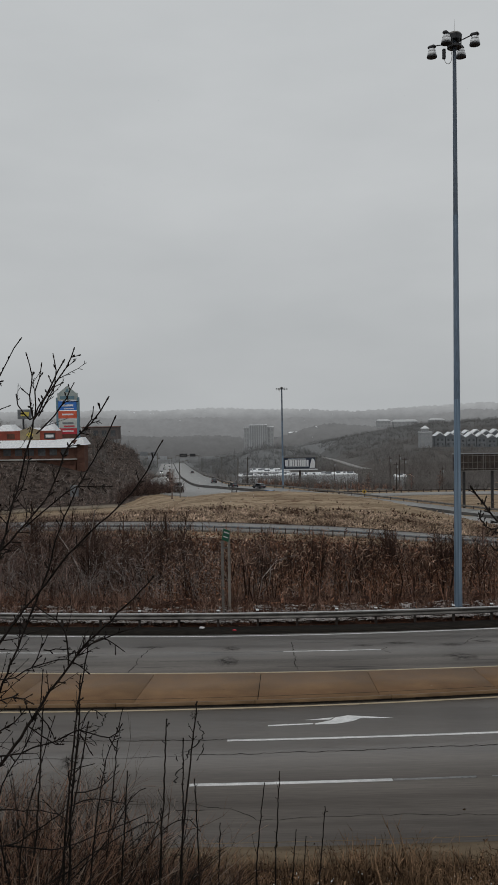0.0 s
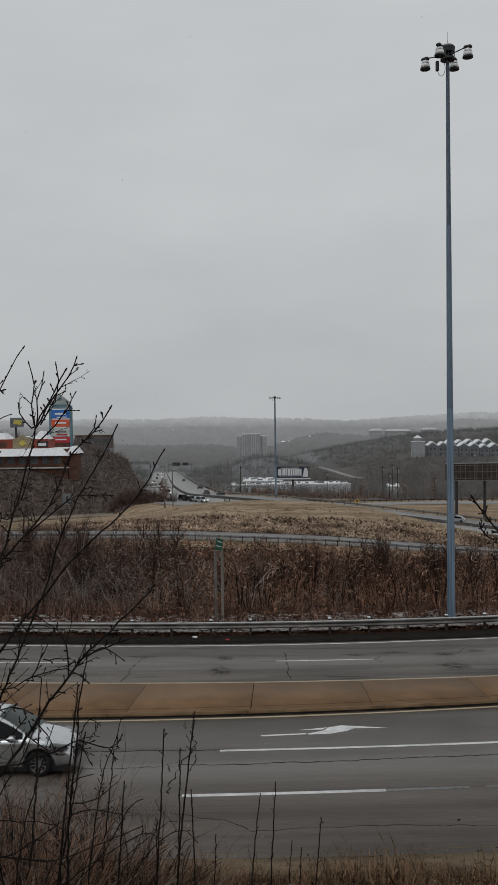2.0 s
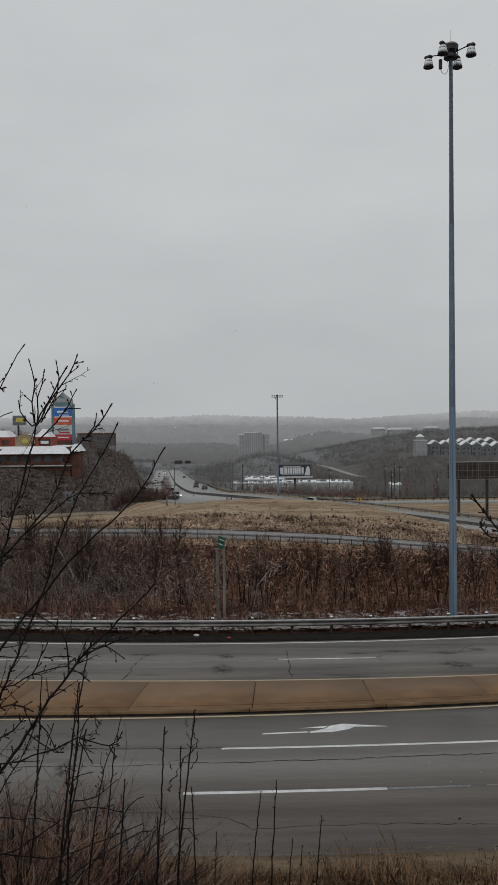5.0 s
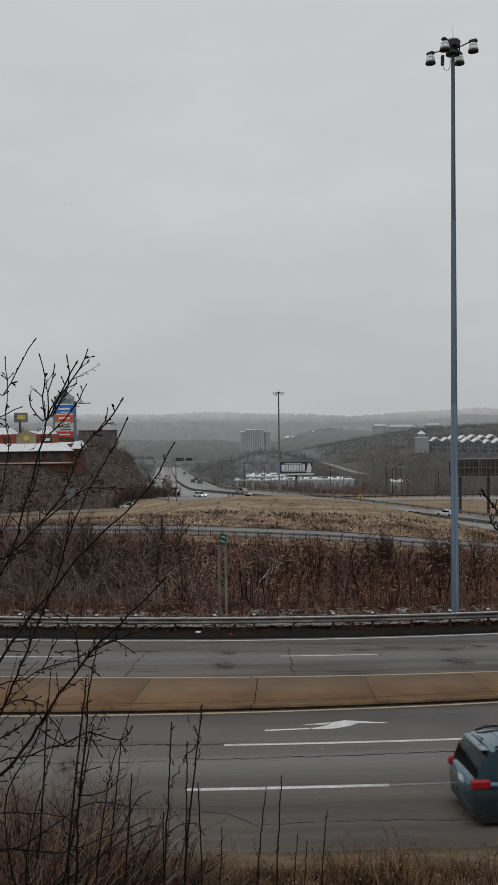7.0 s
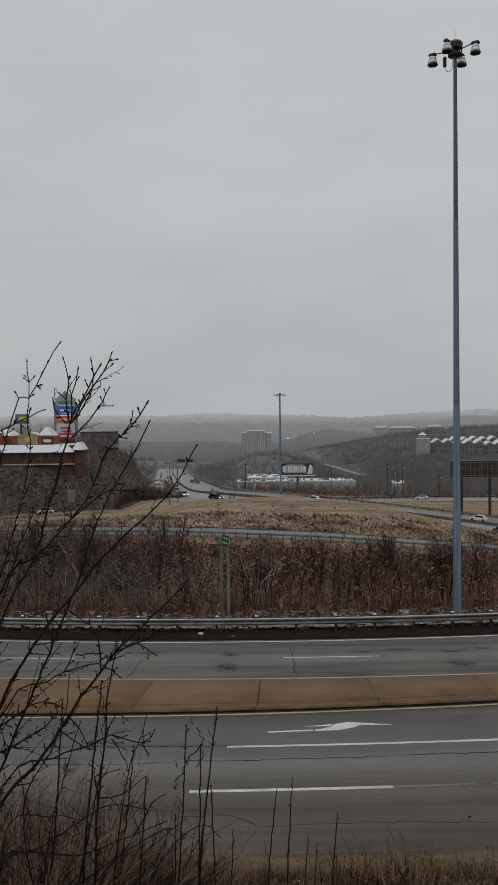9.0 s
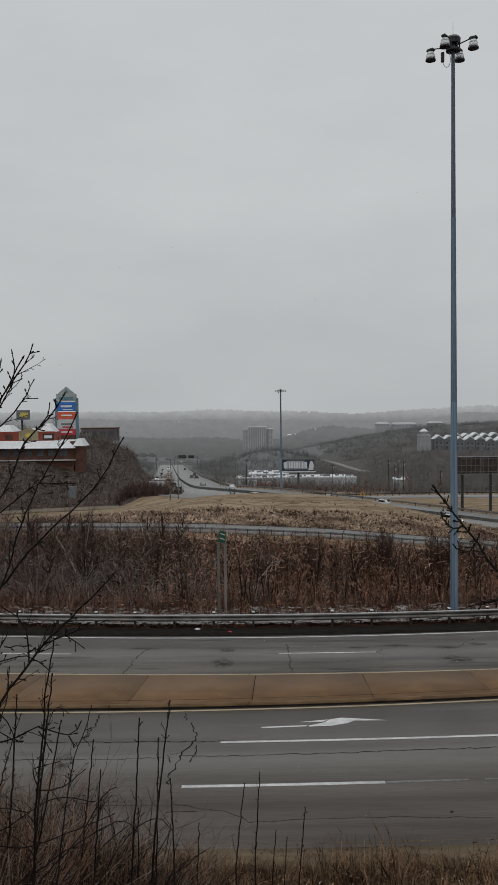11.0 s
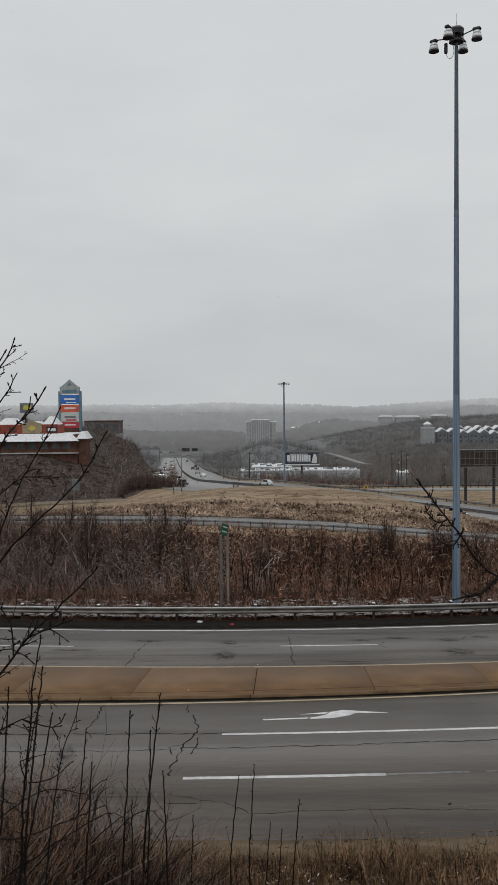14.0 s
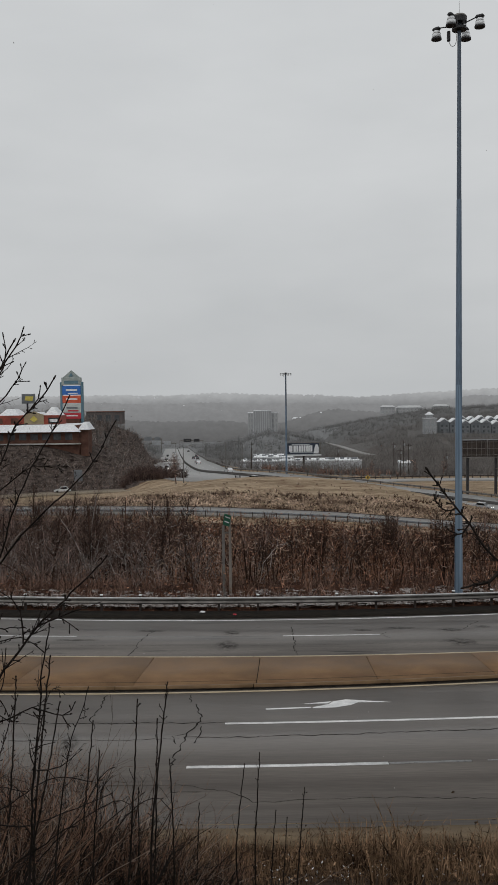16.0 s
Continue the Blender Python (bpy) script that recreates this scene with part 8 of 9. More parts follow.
def wheel_part(g, x, y, r, w, side, spokes):
    """A wheel: tyre, rim with spokes; spins about its own axle."""
    bm = bmesh.new()
    ring = [(r * 0.66, -w / 2), (r * 0.94, -w / 2), (r, -w * 0.36), (r, w * 0.36), (r * 0.94, w / 2), (r * 0.66, w / 2)]
    n = 28
    vs = [[bm.verts.new((rr * math.cos(2 * math.pi * i / n), yy, rr * math.sin(2 * math.pi * i / n))) for rr, yy in ring] for i in range(n)]
    for i in range(n):
        for j in range(len(ring)):
            bm.faces.new((vs[i][j], vs[(i + 1) % n][j], vs[(i + 1) % n][(j + 1) % 6], vs[i][(j + 1) % 6]))
    wheel = empty("wheel", pose(x, y, r), "", "")
    for k in ("label", "category"):
        if k in wheel:
            del wheel[k]
    wheel.parent = g
    wheel.matrix_basis = pose(x, y, r)
    part("tyre", bm, M_RUBBER, wheel, smooth=True)
    bm = bmesh.new()
    yo = side * w * 0.36
    cyl(bm, (0, -w * 0.3, 0), (0, w * 0.3, 0), r * 0.2, sides=12)
    for k in range(spokes):
        a = 2 * math.pi * k / spokes
        box(bm, (0, 0, 0), (r * 0.56, w * 0.16, r * 0.065))
        last = bm.verts[-8:] if False else list(bm.verts)[-8:]
        bmesh.ops.transform(bm, matrix=Matrix.Rotation(a, 4, "Y") @ Matrix.Translation((r * 0.38, yo * 0.8, 0)), verts=last)
    k = 24
    a0 = [[bm.verts.new((q * math.cos(2 * math.pi * i / k), yy, q * math.sin(2 * math.pi * i / k))) for q, yy in ((r * 0.635, yo), (r * 0.68, yo * 1.1), (r * 0.68, yo * 0.5))] for i in range(k)]
    for i in range(k):
        for j in range(3):
            bm.faces.new((a0[i][j], a0[(i + 1) % k][j], a0[(i + 1) % k][(j + 1) % 3], a0[i][(j + 1) % 3]))
    part("rim", bm, M_RIM, wheel, "pale alloy rim")
    part("brake_disc", cyl(bmesh.new(), (0, -0.02, 0), (0, 0.02, 0), r * 0.62, sides=20), M_PLASTIC, wheel)
    return wheel


def build_car(name, label, s):
    """A car from its side lines. s: length, width, wheelbase, front overhang, wheel radius, hood/belt line, roof line, glass limits."""
    g = empty(name, pose(0, 0, 0), label, "car")
    L, W, wb, r = s["L"], s["W"], s["wb"], s["r"]
    xf = L / 2 - s["fo"]
    xr = xf - wb
    belt, roof = s["belt"], s["roof"]
    bx, bz = zip(*belt)
    rx, rz = zip(*roof)
    col = s["paint"]

    def zt(x):
        return float(np.interp(x, bx, bz))

    def zr(x):
        return float(np.interp(x, rx, rz))

    def hw(x):
        t = abs(x) / (L / 2)
        return W / 2 * (1 - s.get("nose", 0.14) * t ** 5)

    def zl(x):
        z = s["sill"] + 0.05 * max(0, (abs(x) - L * 0.42) / (L * 0.08))
        for c in (xf, xr):
            d = abs(x - c)
            ra = r * 1.17
            if d < ra:
                z = max(z, r + math.sqrt(ra * ra - d * d) * 0.98)
        return min(z, zt(x) - 0.1)

    xs = sorted(set(list(np.linspace(-L / 2, L / 2, 41)) + [c + r * 1.17 * math.cos(a) for c in (xf, xr) for a in np.linspace(0, math.pi, 15)]))
    bm = bmesh.new()
    rows = []
    for x in xs:
        w, a, b = hw(x), zl(x), zt(x)
        crown = 0.035 * (1 if b > s["sill"] + 0.3 else 0.4)
        m = max((s["sill"] + b) / 2 + 0.05, a + 0.03)
        side = [(w * 0.82, a), (w * 0.9, min(a + 0.04, b - 0.2)), (w * 0.962, min(max(a + 0.06, m - 0.14), b - 0.17)), (w, min(m + 0.02, b - 0.14)), (w * 0.972, b - 0.1), (w * 0.945, b - 0.035), (w * 0.915, b + 0.0), (w * 0.6, b + crown * 0.7), (0.0, b + crown)]
        row = [bm.verts.new((x, -y, z)) for y, z in side] + [bm.verts.new((x, y, z)) for y, z in reversed(side[:-1])]
        rows.append(row)
    n = len(rows[0])
    for p, q in zip(rows, rows[1:]):
        for j in range(n - 1):
            bm.faces.new((p[j], q[j], q[j + 1], p[j + 1]))
    bm.faces.new(rows[0])
    bm.faces.new(rows[-1][::-1])
    part("body", bm, col, g, smooth=True)
    # dark underside and wheel wells
    part("underbody", boxes(((0, 0, s["sill"] + 0.06), (L * 0.94, W * 0.84, 0.36), 0, 0.04)), M_PLASTIC, g)
    # cabin: stations from rear glass to windscreen
    c0, c1 = roof[0][0], roof[-1][0]
    t0, t1 = s["roof_top"]
    st = sorted(set(list(np.linspace(c0, c1, 33)) + [t0, t1] + [v for w in s["windows"] for v in w]))
    zmax = max(rz)

    def edge(x):
        t = max(0.0, min(1.0, (zr(x) - zt(x)) / (zmax - zt(x))))
        w = hw(x)
        return w * (0.92 + (s["tumble"] - 0.92) * t), t

    lv = (0.0, 0.06, 0.84, 1.0)
    grid = []
    for x in st:
        we, t = edge(x)
        zb, ztop = zt(x) - 0.01, zr(x) - 0.03 * t
        wbelt = hw(x) * 0.935
        grid.append([(x, wbelt + (we - wbelt) * q, zb + (ztop - zb) * q) for q in lv] + [(x, we * 0.62, zr(x) + 0.018 * t), (x, 0.0, zr(x) + 0.03 * t)])

    def panels(pick):
        """Quads of the cabin chosen by (station index, strip index, side)."""
        bm = bmesh.new()
        cache = {}

        def vert(i, j, sg):
            k = (i, j, sg if grid[i][j][1] > 1e-6 else 1)
            if k not in cache:
                x, y, z = grid[i][j]
                cache[k] = bm.verts.new((x, sg * y, z))
            return cache[k]

        for i in range(len(st) - 1):
            for j in range(5):
                for sg in (-1, 1):
                    if pick(i, j, sg):
                        q = [vert(i, j, sg), vert(i + 1, j, sg), vert(i + 1, j + 1, sg), vert(i, j + 1, sg)]
                        if len(set(q)) == 4:
                            bm.faces.new(q if sg < 0 else q[::-1])
        return bm

    mid = [(st[i] + st[i + 1]) / 2 for i in range(len(st) - 1)]

    def in_window(x):
        for k, (a, b) in enumerate(s["windows"]):
            if a <= x <= b:
                return k
        return -1

    part("roof", panels(lambda i, j, sg: j >= 3 and t0 <= mid[i] <= t1), s.get("roof_paint", col), g, smooth=True)
    w0, w1 = s["windows"][0][0], s["windows"][-1][1]
    part("pillars_frame", panels(lambda i, j, sg: j < 3 and not (j == 1 and w0 <= mid[i] <= w1)), col, g, smooth=True)
    for (_, a), (b, _) in zip(s["windows"], s["windows"][1:]):
        for q in (-1, 1):
            part("door_pillar", panels(lambda i, j, sg: j == 1 and sg == q and a <= mid[i] <= b), M_GLOSSBLACK, g, "black door pillar", smooth=True)
    part("windscreen", panels(lambda i, j, sg: j >= 3 and mid[i] > t1), M_SHIELD, g, smooth=True)
    part("rear_window", panels(lambda i, j, sg: j >= 3 and mid[i] < t0), s.get("rear_glass", M_GLASS), g, smooth=True)
    for k in range(len(s["windows"])):
        for sg in (-1, 1):
            part("side_window", panels(lambda i, j, q, k=k, sg=sg: j == 1 and q == sg and in_window(mid[i]) == k), M_GLASS, g, smooth=True)
    part("cabin_lining", boxes((((c0 + c1) / 2, 0, zt(0) - 0.06), ((c1 - c0) * 0.8, W * 0.8, 0.1))), M_PLASTIC, g)
    for k in range(len(s["windows"])):
        a, b = s["windows"][k]
        if k < 2:
            for sg in (-1, 1):
                part("seat", boxes((((a + b) / 2 - 0.15, sg * W * 0.2, zt(0) + 0.12), (0.16, 0.42, 0.34), 0, 0.05)), M_PLASTIC, g)
    # lamps, bumpers, trim
    hx, hz = s["head"]
    tx, tz = s["tail"]
    for sg in (-1, 1):
        bm = boxes(((0, 0, 0), s.get("head_size", (0.5, 0.14, 0.15)), 0, 0.045))
        bmesh.ops.transform(bm, matrix=pose(hx, sg * hw(hx) * 0.915, hz, 0, s.get("head_pitch", 14), -sg * 26), verts=bm.verts)
        part("headlight", bm, s.get("head_mat", M_HEAD), g)
        bm = boxes(((0, 0, 0), s.get("tail_size", (0.34, 0.14, 0.2)), 0, 0.04))
        bmesh.ops.transform(bm, matrix=pose(tx, sg * hw(tx) * 0.92, tz, 0, -6, sg * 14), verts=bm.verts)
        part("tail_light", bm, M_TAIL, g)
        mx = s["mirror"]
        bm = boxes(((mx, sg * (hw(mx) + 0.09), zt(mx) + 0.07), (0.2, 0.2, 0.15), 0, 0.05))
        part("door_mirror", bm, s.get("mirror_mat", col), g)
        for hxx in s["handles"]:
            part("door_handle", boxes(((hxx, sg * hw(hxx) * 1.0, zt(hxx) - 0.13), (0.2, 0.035, 0.035), 0, 0.01)), s.get("handle_mat", col), g)
        part("sill_trim", boxes((((xf + xr) / 2, sg * W * 0.492, s["sill"] + 0.05), (wb - 2.5 * r, 0.03, 0.05), 0, 0.01)), s.get("sill_mat", M_PLASTIC), g)
        for dx in s["seams"]:
            w = hw(dx) * 1.001
            part("door_seam", boxes(((dx, sg * w, (s["sill"] + zt(dx)) / 2 + 0.06), (0.012, 0.012, zt(dx) - s["sill"] - 0.25))), M_PLASTIC, g)
        for c in (xf, xr):
            part("wheel_well", cyl(bmesh.new(), (c, sg * W * 0.36, r * 1.02), (c, sg * W * 0.40, r * 1.02), r * 1.16, sides=24), M_PLASTIC, g)
        if "beltline" in s:
            a, b = s["beltline"]
            part("belt_moulding", boxes((((a + b) / 2, sg * hw(0) * 0.955, zt((a + b) / 2) + 0.005), (b - a, 0.02, 0.025))), s["belt_mat"], g)
        if "rub" in s:
            part("rub_strip", boxes(((0.1, sg * W * 0.502, s["rub"]), (wb - 2.6 * r, 0.03, 0.045), 0, 0.01)), M_CHROME, g)
    xn = L / 2
    part("grille", boxes(((xn - 0.03, 0, s["grille"][0]), (0.08, W * 0.5, s["grille"][1]), 0, 0.02)), M_PLASTIC, g)
    part("front_bumper_trim", boxes(((xn - 0.05, 0, s["sill"] + 0.14), (0.16, W * 0.72, 0.16), 0, 0.04)), M_PLASTIC, g)
    part("rear_bumper_trim", boxes(((-xn + 0.06, 0, s["sill"] + 0.14), (0.16, W * 0.74, 0.16), 0, 0.04)), M_PLASTIC, g)
    part("number_plate", boxes(((-xn - 0.005, 0, s["plate"]), (0.02, 0.32, 0.15), 0, 0.004)), M_BARWHITE, g, "plain pale number plate")
    part("antenna", cyl(bmesh.new(), (t0 + 0.1, 0, zr(t0 + 0.1)), (t0 - 0.05, 0, zr(t0 + 0.1) + 0.1), 0.02, 0.008, 6), M_PLASTIC, g)
    for xx in (-0.25, 0.2):
        part("wiper", boxes(((c1 - 0.12, xx * W, zt(c1) + 0.08), (0.02, 0.45, 0.02), 8, 0.004)), M_PLASTIC, g)
    if s.get("rails"):
        for sg in (-1, 1):
            v, f = tubes([(a, sg * W * 0.325, zr(a) + q0, b, sg * W * 0.325, zr(b) + q1, 0.028, 0.028) for a, q0, b, q1 in ((t0 + 0.12, 0.02, t0 + 0.35, 0.065), (t0 + 0.35, 0.065, 0.0, 0.07), (0.0, 0.07, t1 - 0.4, 0.06), (t1 - 0.4, 0.06, t1 - 0.1, 0.0))], 8)
            pydata("roof_rail", v, f, M_PLASTIC, g)
        for xx in (t0 + 0.65, t1 - 0.75):
            part("roof_bar", boxes(((xx, 0, zr(xx) + 0.065), (0.07, W * 0.62, 0.03), 0, 0.008)), M_PLASTIC, g)
        for q in range(5):
            part("roof_groove", boxes((((t0 + t1) / 2, -0.3 + 0.15 * q, zr(0) + 0.035), ((t1 - t0) * 0.5, 0.03, 0.012))), col, g)
        part("rear_spoiler", boxes(((t0 - 0.08, 0, zr(t0) - 0.03), (0.22, W * 0.62, 0.05), 0, 0.02)), col, g)
    if s.get("snow"):
        r_ = random.Random(8)

        def blanket(name, f, x0, x1, y0, y1, h, ragged):
            bm = bmesh.new()
            nx, ny = 44, 28
            vs = {}
            for i in range(nx + 1):
                for j in range(ny + 1):
                    x, y = x0 + (x1 - x0) * i / nx, y0 + (y1 - y0) * j / ny
                    e = min(i, nx - i, 4) / 4 * min(j, ny - j, 4) / 4
                    vs[i, j] = bm.verts.new((x, y, f(x, y) - 0.03 + (h + 0.03) * min(1, e) + r_.uniform(-0.006, 0.006)))
            for i in range(nx):
                for j in range(ny):
                    x, y = x0 + (x1 - x0) * i / nx, y0 + (y1 - y0) * j / ny
                    if noise.noise(Vector((x * 2.2, y * 2.2, 7.0))) > ragged:
                        bm.faces.new((vs[i, j], vs[i + 1, j], vs[i + 1, j + 1], vs[i, j + 1]))
            for v in [v for v in bm.verts if not v.link_faces]:
                bm.verts.remove(v)
            part(name, bm, M_SNOW, g, "thin blanket of snow", smooth=True)

        def top(x, y):
            we, t = edge(min(max(x, c0), c1))
            return zr(x) + 0.03 * t - 0.03 * (abs(y) / max(we, 0.1)) ** 2

        def deck(x, y):
            return zt(x) + 0.035 - 0.05 * (abs(y) / hw(x)) ** 2

        blanket("roof_snow", top, t0 - 0.16, t1 + 0.06, -W * 0.345, W * 0.345, 0.03, -1.0)
        blanket("rear_window_snow", top, c0 + 0.02, t0 - 0.1, -W * 0.34, W * 0.34, 0.012, -0.12)
        blanket("boot_snow", deck, -L / 2 + 0.04, c0 + 0.12, -W * 0.44, W * 0.44, 0.024, -0.9)
        blanket("bonnet_snow", deck, c1 + 0.02, L / 2 - 0.35, -W * 0.42, W * 0.42, 0.02, -0.16)
    wheels = []
    for c in (xf, xr):
        for sg in (-1, 1):
            wheels.append(wheel_part(g, c, sg * (W / 2 - 0.11), r, 0.2, sg, s["spokes"]))
    return g, wheels


SILVER = dict(L=4.4, W=1.735, wb=2.525, fo=0.87, r=0.315, sill=0.2, tumble=0.70, spokes=10, rear_glass=M_SHIELD, paint=paint("silver_paint", (0.56, 0.58, 0.6), metal=0.85),
              belt=[(-2.2, 0.5), (-2.17, 0.93), (-2.0, 1.0), (-1.6, 1.03), (-0.9, 1.0), (0.0, 0.95), (0.75, 0.93), (1.0, 0.97), (1.5, 0.90), (1.9, 0.78), (2.12, 0.62), (2.2, 0.42)],
              roof=[(-1.74, 1.03), (-1.2, 1.32), (-0.72, 1.5), (-0.15, 1.555), (0.2, 1.535), (0.55, 1.37), (1.14, 0.96)], roof_top=(-0.8, 0.26),
              windows=[(-1.18, -0.3), (-0.22, 0.92)], head=(1.84, 0.71), head_size=(0.5, 0.18, 0.19), head_mat=M_LENS, tail_size=(0.28, 0.13, 0.17), tail=(-2.0, 0.86), mirror=0.66, handles=(-0.95, -0.05), seams=(-0.28, 0.72), grille=(0.46, 0.16), plate=0.72)
VAN = dict(L=5.0, W=1.97, wb=3.03, fo=0.93, r=0.34, sill=0.2, tumble=0.76, spokes=9, paint=paint("slate_blue_paint", (0.095, 0.175, 0.23)), rails=True,
           belt=[(-2.55, 0.45), (-2.53, 0.95), (-2.4, 1.0), (-1.0, 1.0), (0.5, 0.98), (1.2, 1.0), (1.6, 1.04), (2.0, 0.96), (2.3, 0.84), (2.46, 0.66), (2.52, 0.4)],
           roof=[(-2.42, 1.0), (-2.28, 1.4), (-2.05, 1.59), (-1.6, 1.65), (-0.6, 1.67), (0.2, 1.645), (0.62, 1.55), (1.15, 1.3), (1.72, 1.03)], roof_top=(-2.05, 0.5),
           windows=[(-1.86, -0.88), (-0.84, 0.28), (0.32, 1.32)], head=(2.12, 0.8), tail=(-2.33, 0.93), tail_size=(0.42, 0.16, 0.2), head_size=(0.42, 0.14, 0.16), head_mat=M_HEAD_LIT, mirror=1.0, handles=(0.12, 0.42), handle_mat=M_CHROME, seams=(-0.85, 0.3, 1.2), grille=(0.62, 0.18), plate=0.8, rub=0.56, sill_mat=M_CHROME, mirror_mat=M_PLASTIC)
SEDAN = dict(L=4.51, W=1.78, wb=2.7, fo=0.83, r=0.325, sill=0.17, tumble=0.70, spokes=10, paint=paint("steel_blue_paint", (0.056, 0.086, 0.118)), snow=True,
             belt=[(-2.255, 0.5), (-2.235, 0.88), (-2.13, 1.0), (-1.72, 1.03), (-0.9, 0.98), (0.0, 0.93), (0.8, 0.91), (1.05, 0.94), (1.55, 0.87), (1.95, 0.76), (2.17, 0.62), (2.255, 0.42)],
             roof=[(-1.9, 1.03), (-1.42, 1.2), (-0.95, 1.345), (-0.35, 1.395), (0.1, 1.375), (0.5, 1.26), (1.22, 0.94)], roof_top=(-1.0, 0.15),
             windows=[(-1.62, -0.38), (-0.3, 1.0)], head=(1.9, 0.69), head_mat=M_LENS, head_size=(0.5, 0.12, 0.09), tail=(-2.0, 0.86), tail_size=(0.42, 0.12, 0.15), mirror=0.68, handles=(-1.0, -0.1), seams=(-0.34, 0.76), grille=(0.42, 0.24), plate=0.72, beltline=(-1.3, 0.85), belt_mat=M_CHROME, sill_mat=M_CHROME)
CAR_A, WHEELS_A = build_car("saloon_car", "silver compact saloon car driving on the wet road", SILVER)
CAR_B, WHEELS_B = build_car("minivan", "slate-blue minivan with roof rails driving on the wet road", VAN)
CAR_C, WHEELS_C = build_car("saloon_car", "dark steel-blue saloon car with snow on roof and bonnet", SEDAN)


def build_far_car(name, label, colour, L=4.6, H=1.5, lit=0):
    """A distant car: body, cabin, windows, four wheels, lamps."""
    g = empty(name, pose(0, 0, 0), label, "car", "far traffic")
    W = 1.82
    m = paint(name + "_paint", colour, rough=0.4, metal=0.1)
    bm = prism(bmesh.new(), [(-L / 2, 0.3), (L / 2, 0.3), (L / 2, 0.65), (L * 0.3, 0.86), (-L * 0.45, 0.92), (-L / 2, 0.8)], -W / 2, W / 2)
    part("body", bm, m, g)
    k = -0.36 if H < 1.6 else -0.46
    part("cabin", prism(bmesh.new(), [(L * k, 0.9), (L * 0.24, 0.87), (L * 0.08, H), (L * (k + 0.08), H)], -W * 0.42, W * 0.42), m, g)
    for s in (-1, 1):
        part("side_window", prism(bmesh.new(), [(L * (k + 0.05), 0.98), (L * 0.17, 0.96), (L * 0.06, H - 0.08), (L * (k + 0.1), H - 0.08)], s * W * 0.42 - 0.01, s * W * 0.42 + 0.01), M_GLASS, g)
        part("headlight", boxes(((L / 2 + 0.01, s * W * 0.34, 0.66), (0.06, 0.3, 0.18), 0, 0.02)), M_HEAD_FAR if lit else M_HEAD, g)
        part("tail_light", boxes(((-L / 2 + 0.04, s * W * 0.4, 0.74), (0.12, 0.3, 0.2), 0, 0.03)), M_TAIL_LIT if lit else M_TAIL, g)
    part("windscreen", boxes(((L * 0.165, 0, (H + 0.87) / 2 + 0.03), (0.03, W * 0.74, (H - 0.87) * 1.15))), M_GLASS, g)
    g.children[-1].data.transform(Matrix.Translation((L * 0.165, 0, (H + 0.87) / 2)) @ Matrix.Rotation(-math.atan2(L * 0.16, H - 0.87), 4, "Y") @ Matrix.Translation((-L * 0.165, 0, -(H + 0.87) / 2)))
    for x in (-L * 0.3, L * 0.31):
        for s in (-1, 1):
            part("wheel", cyl(bmesh.new(), (x, s * (W / 2 - 0.2), 0.32), (x, s * (W / 2 + 0.01), 0.32), 0.32, sides=14), M_RUBBER, g)
    return g


def lane_matrix(x, y0):
    """Where a car stands on the near road at x, y0 being its lane at x = 0."""
    def at(x):
        y = y0 + 0.028 * np.clip(x, -20, 20) + float(yr(x)) * 0.62
        return Vector((x, float(y), zroad(float(y) - float(yr(x)) * 1.0)))
    p, q = at(x), at(x + 0.5)
    f = (q - p).normalized()
    up = Vector((0, SLOPE, 1)).normalized()
    left = up.cross(f).normalized()
    up = f.cross(left)
    m = Matrix((f, left, up)).transposed().to_4x4()
    return Matrix.Translation(p + up * 0.004) @ m


HW_LINE = spline(HIGHWAY, 2.0)
BACK_LINE = spline(BACKROAD, 2.0)
SLIP_LINE = spline(SLIP, 2.0)


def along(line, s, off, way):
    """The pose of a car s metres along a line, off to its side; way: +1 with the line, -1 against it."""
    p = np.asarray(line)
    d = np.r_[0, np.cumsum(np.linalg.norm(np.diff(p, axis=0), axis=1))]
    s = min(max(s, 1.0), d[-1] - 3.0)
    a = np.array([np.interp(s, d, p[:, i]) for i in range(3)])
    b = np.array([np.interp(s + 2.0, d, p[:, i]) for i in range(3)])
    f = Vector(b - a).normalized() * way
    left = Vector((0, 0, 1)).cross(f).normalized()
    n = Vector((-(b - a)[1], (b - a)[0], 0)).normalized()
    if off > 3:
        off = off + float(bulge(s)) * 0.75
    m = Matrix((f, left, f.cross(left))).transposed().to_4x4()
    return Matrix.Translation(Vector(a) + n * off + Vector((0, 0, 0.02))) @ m


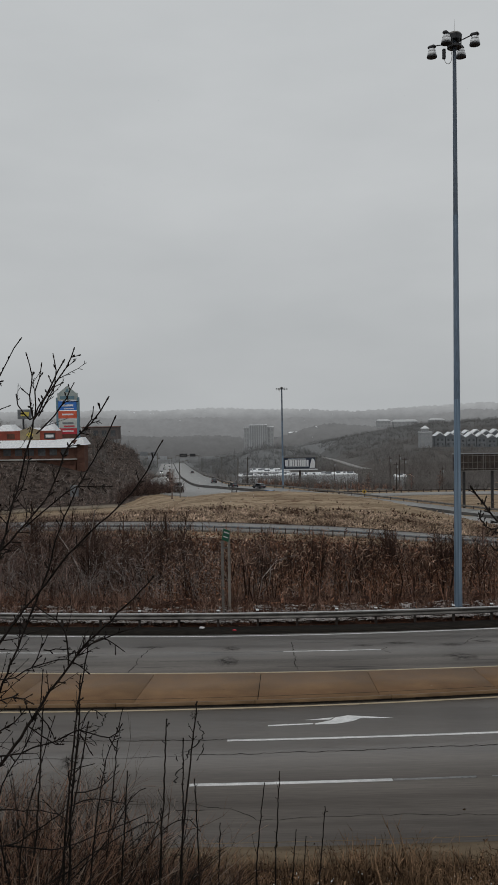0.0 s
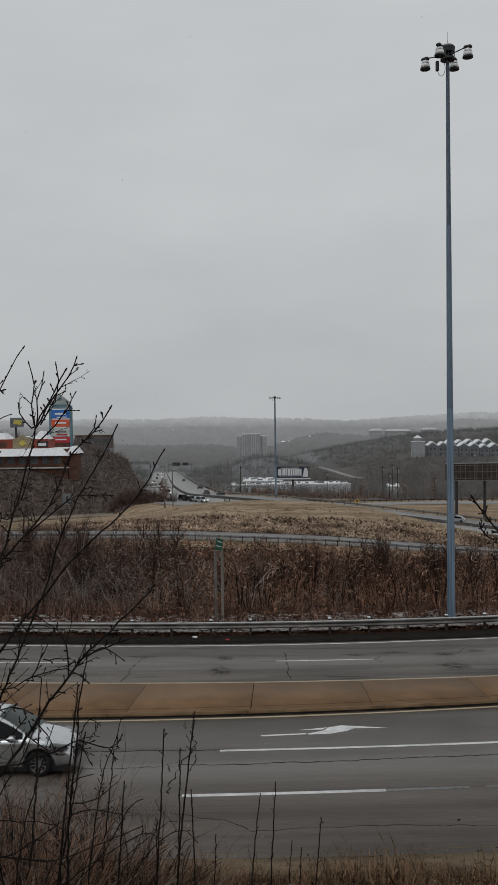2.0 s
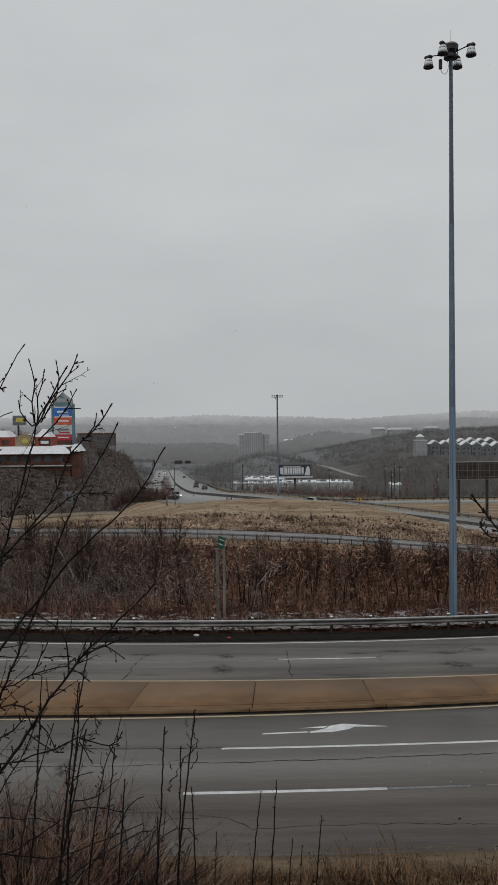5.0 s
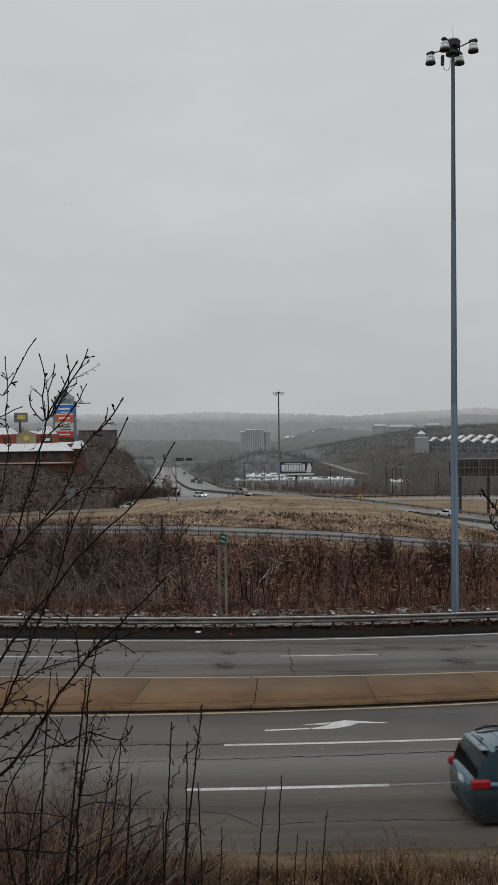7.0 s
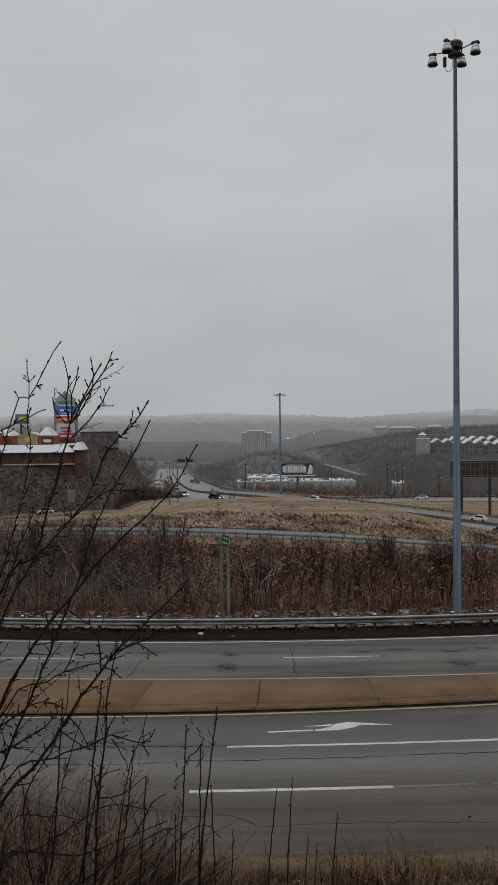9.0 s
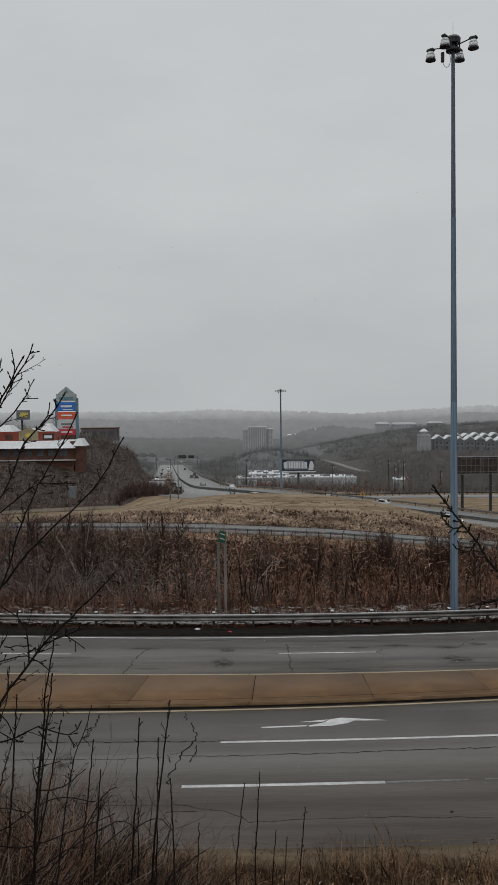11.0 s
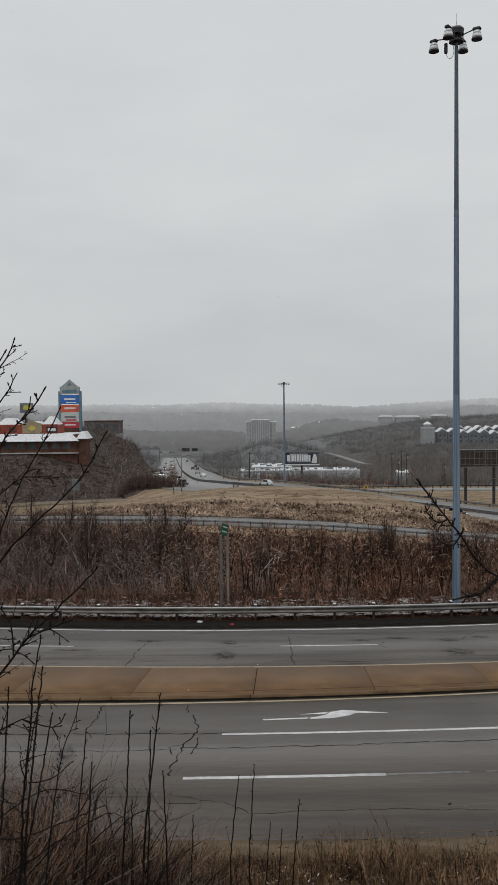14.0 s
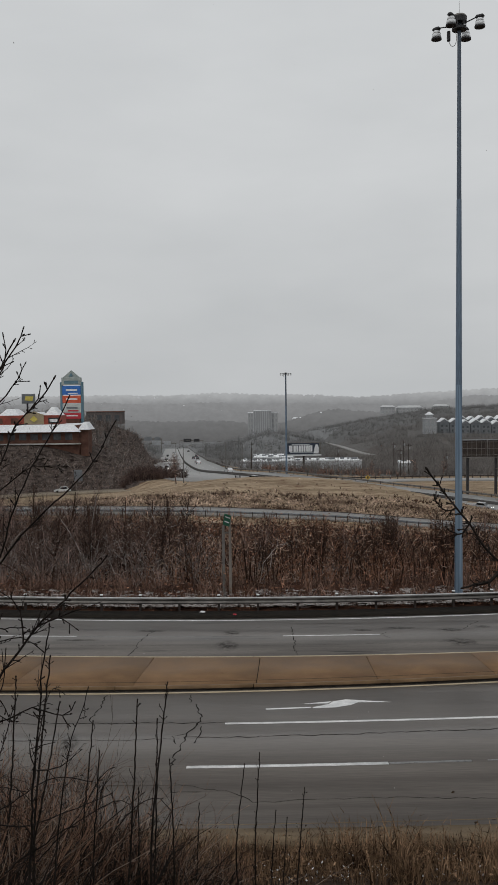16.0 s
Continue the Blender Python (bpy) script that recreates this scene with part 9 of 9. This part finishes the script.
_W = ("white_car", "white car on the distant highway", (0.62, 0.63, 0.64))
_D = ("dark_car", "dark car on the distant highway", (0.03, 0.032, 0.036))
_G = ("grey_car", "silver-grey car on the distant highway", (0.3, 0.31, 0.32))
_B = ("blue_car", "blue car on the distant highway", (0.05, 0.12, 0.25))
FAR_TRAFFIC = []
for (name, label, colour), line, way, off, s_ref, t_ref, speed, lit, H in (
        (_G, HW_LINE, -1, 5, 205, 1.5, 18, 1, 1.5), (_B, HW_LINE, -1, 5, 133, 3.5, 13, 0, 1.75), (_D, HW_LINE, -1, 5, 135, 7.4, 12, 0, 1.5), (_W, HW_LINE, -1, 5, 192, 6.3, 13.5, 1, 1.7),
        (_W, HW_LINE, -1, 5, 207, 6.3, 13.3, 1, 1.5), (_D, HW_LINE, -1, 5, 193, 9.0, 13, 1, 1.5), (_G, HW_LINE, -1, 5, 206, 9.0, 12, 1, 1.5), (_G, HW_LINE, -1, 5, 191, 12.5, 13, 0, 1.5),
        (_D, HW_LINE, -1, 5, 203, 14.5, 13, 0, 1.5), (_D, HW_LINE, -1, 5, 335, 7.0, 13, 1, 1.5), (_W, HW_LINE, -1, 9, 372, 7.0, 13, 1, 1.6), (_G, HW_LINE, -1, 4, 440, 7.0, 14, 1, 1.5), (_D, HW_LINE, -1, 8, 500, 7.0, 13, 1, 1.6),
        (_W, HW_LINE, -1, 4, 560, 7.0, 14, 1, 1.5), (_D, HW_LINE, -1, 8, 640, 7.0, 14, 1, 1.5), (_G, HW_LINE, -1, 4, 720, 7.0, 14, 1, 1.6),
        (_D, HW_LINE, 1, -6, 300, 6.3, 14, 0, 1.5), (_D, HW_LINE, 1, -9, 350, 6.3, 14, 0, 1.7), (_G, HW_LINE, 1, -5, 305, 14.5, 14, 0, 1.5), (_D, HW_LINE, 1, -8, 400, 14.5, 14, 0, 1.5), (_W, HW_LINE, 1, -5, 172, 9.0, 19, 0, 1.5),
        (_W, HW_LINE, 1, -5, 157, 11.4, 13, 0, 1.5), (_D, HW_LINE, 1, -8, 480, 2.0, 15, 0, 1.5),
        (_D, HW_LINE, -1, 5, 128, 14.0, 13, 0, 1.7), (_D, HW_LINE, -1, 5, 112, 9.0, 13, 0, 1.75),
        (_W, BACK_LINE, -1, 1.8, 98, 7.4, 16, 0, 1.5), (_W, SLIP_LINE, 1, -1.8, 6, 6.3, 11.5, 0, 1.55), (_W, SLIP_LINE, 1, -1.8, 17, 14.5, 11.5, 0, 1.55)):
    FAR_TRAFFIC.append((build_far_car(name, label, colour, L=4.6, H=H, lit=lit), line, way, off, s_ref, t_ref, speed))


# ======== what moves ========
def motions():
    def drive(car, wheels, t_ref, x_ref, speed, lane, r):
        ts = [0.0] + [t for t in np.arange(0.25, 16.0, 0.25)] + [16.0]
        rows = []
        for t in ts:
            x = max(-140.0, min(140.0, x_ref + speed * (t - t_ref)))
            rows.append((float(t), lane_matrix(x, lane)))
        walk(car, rows)
        # wheels turn while the car is near
        t0, t1 = max(0.1, t_ref - 1.1), min(15.9, t_ref + 1.1)
        step = min(85.0, math.degrees(speed / FPS / r))
        n = int((t1 - t0) * FPS)
        for w in wheels:
            p = w.matrix_basis.translation.copy()
            rows = [(0.0, pose(*p))] + [(t0 + i / FPS, pose(*p, 0, (i * step) % 360, 0)) for i in range(n)] + [(16.0, pose(*p, 0, ((n - 1) * step) % 360, 0))]
            walk(w, rows)

    drive(CAR_A, WHEELS_A, 2.4, -0.43, 15.8, 22.52, 0.315)
    drive(CAR_B, WHEELS_B, 6.6, 1.69, 13.6, 18.4, 0.34)
    drive(CAR_C, WHEELS_C, 12.1, 0.77, 12.6, 18.75, 0.325)

    for k, (swarm, (vx, vz)) in enumerate(zip(SNOWFALL, ((0.35, -1.1), (-0.25, -1.5)))):
        walk(swarm, [(float(t), pose(vx * (t - 8) + 0.15 * math.sin(t + k), 0.1 * math.sin(0.7 * t), vz * (t - 8))) for t in np.arange(0, 16.01, 1.0)])

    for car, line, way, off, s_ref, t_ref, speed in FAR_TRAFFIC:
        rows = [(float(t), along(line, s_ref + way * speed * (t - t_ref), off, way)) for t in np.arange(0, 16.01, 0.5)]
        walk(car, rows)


motions()
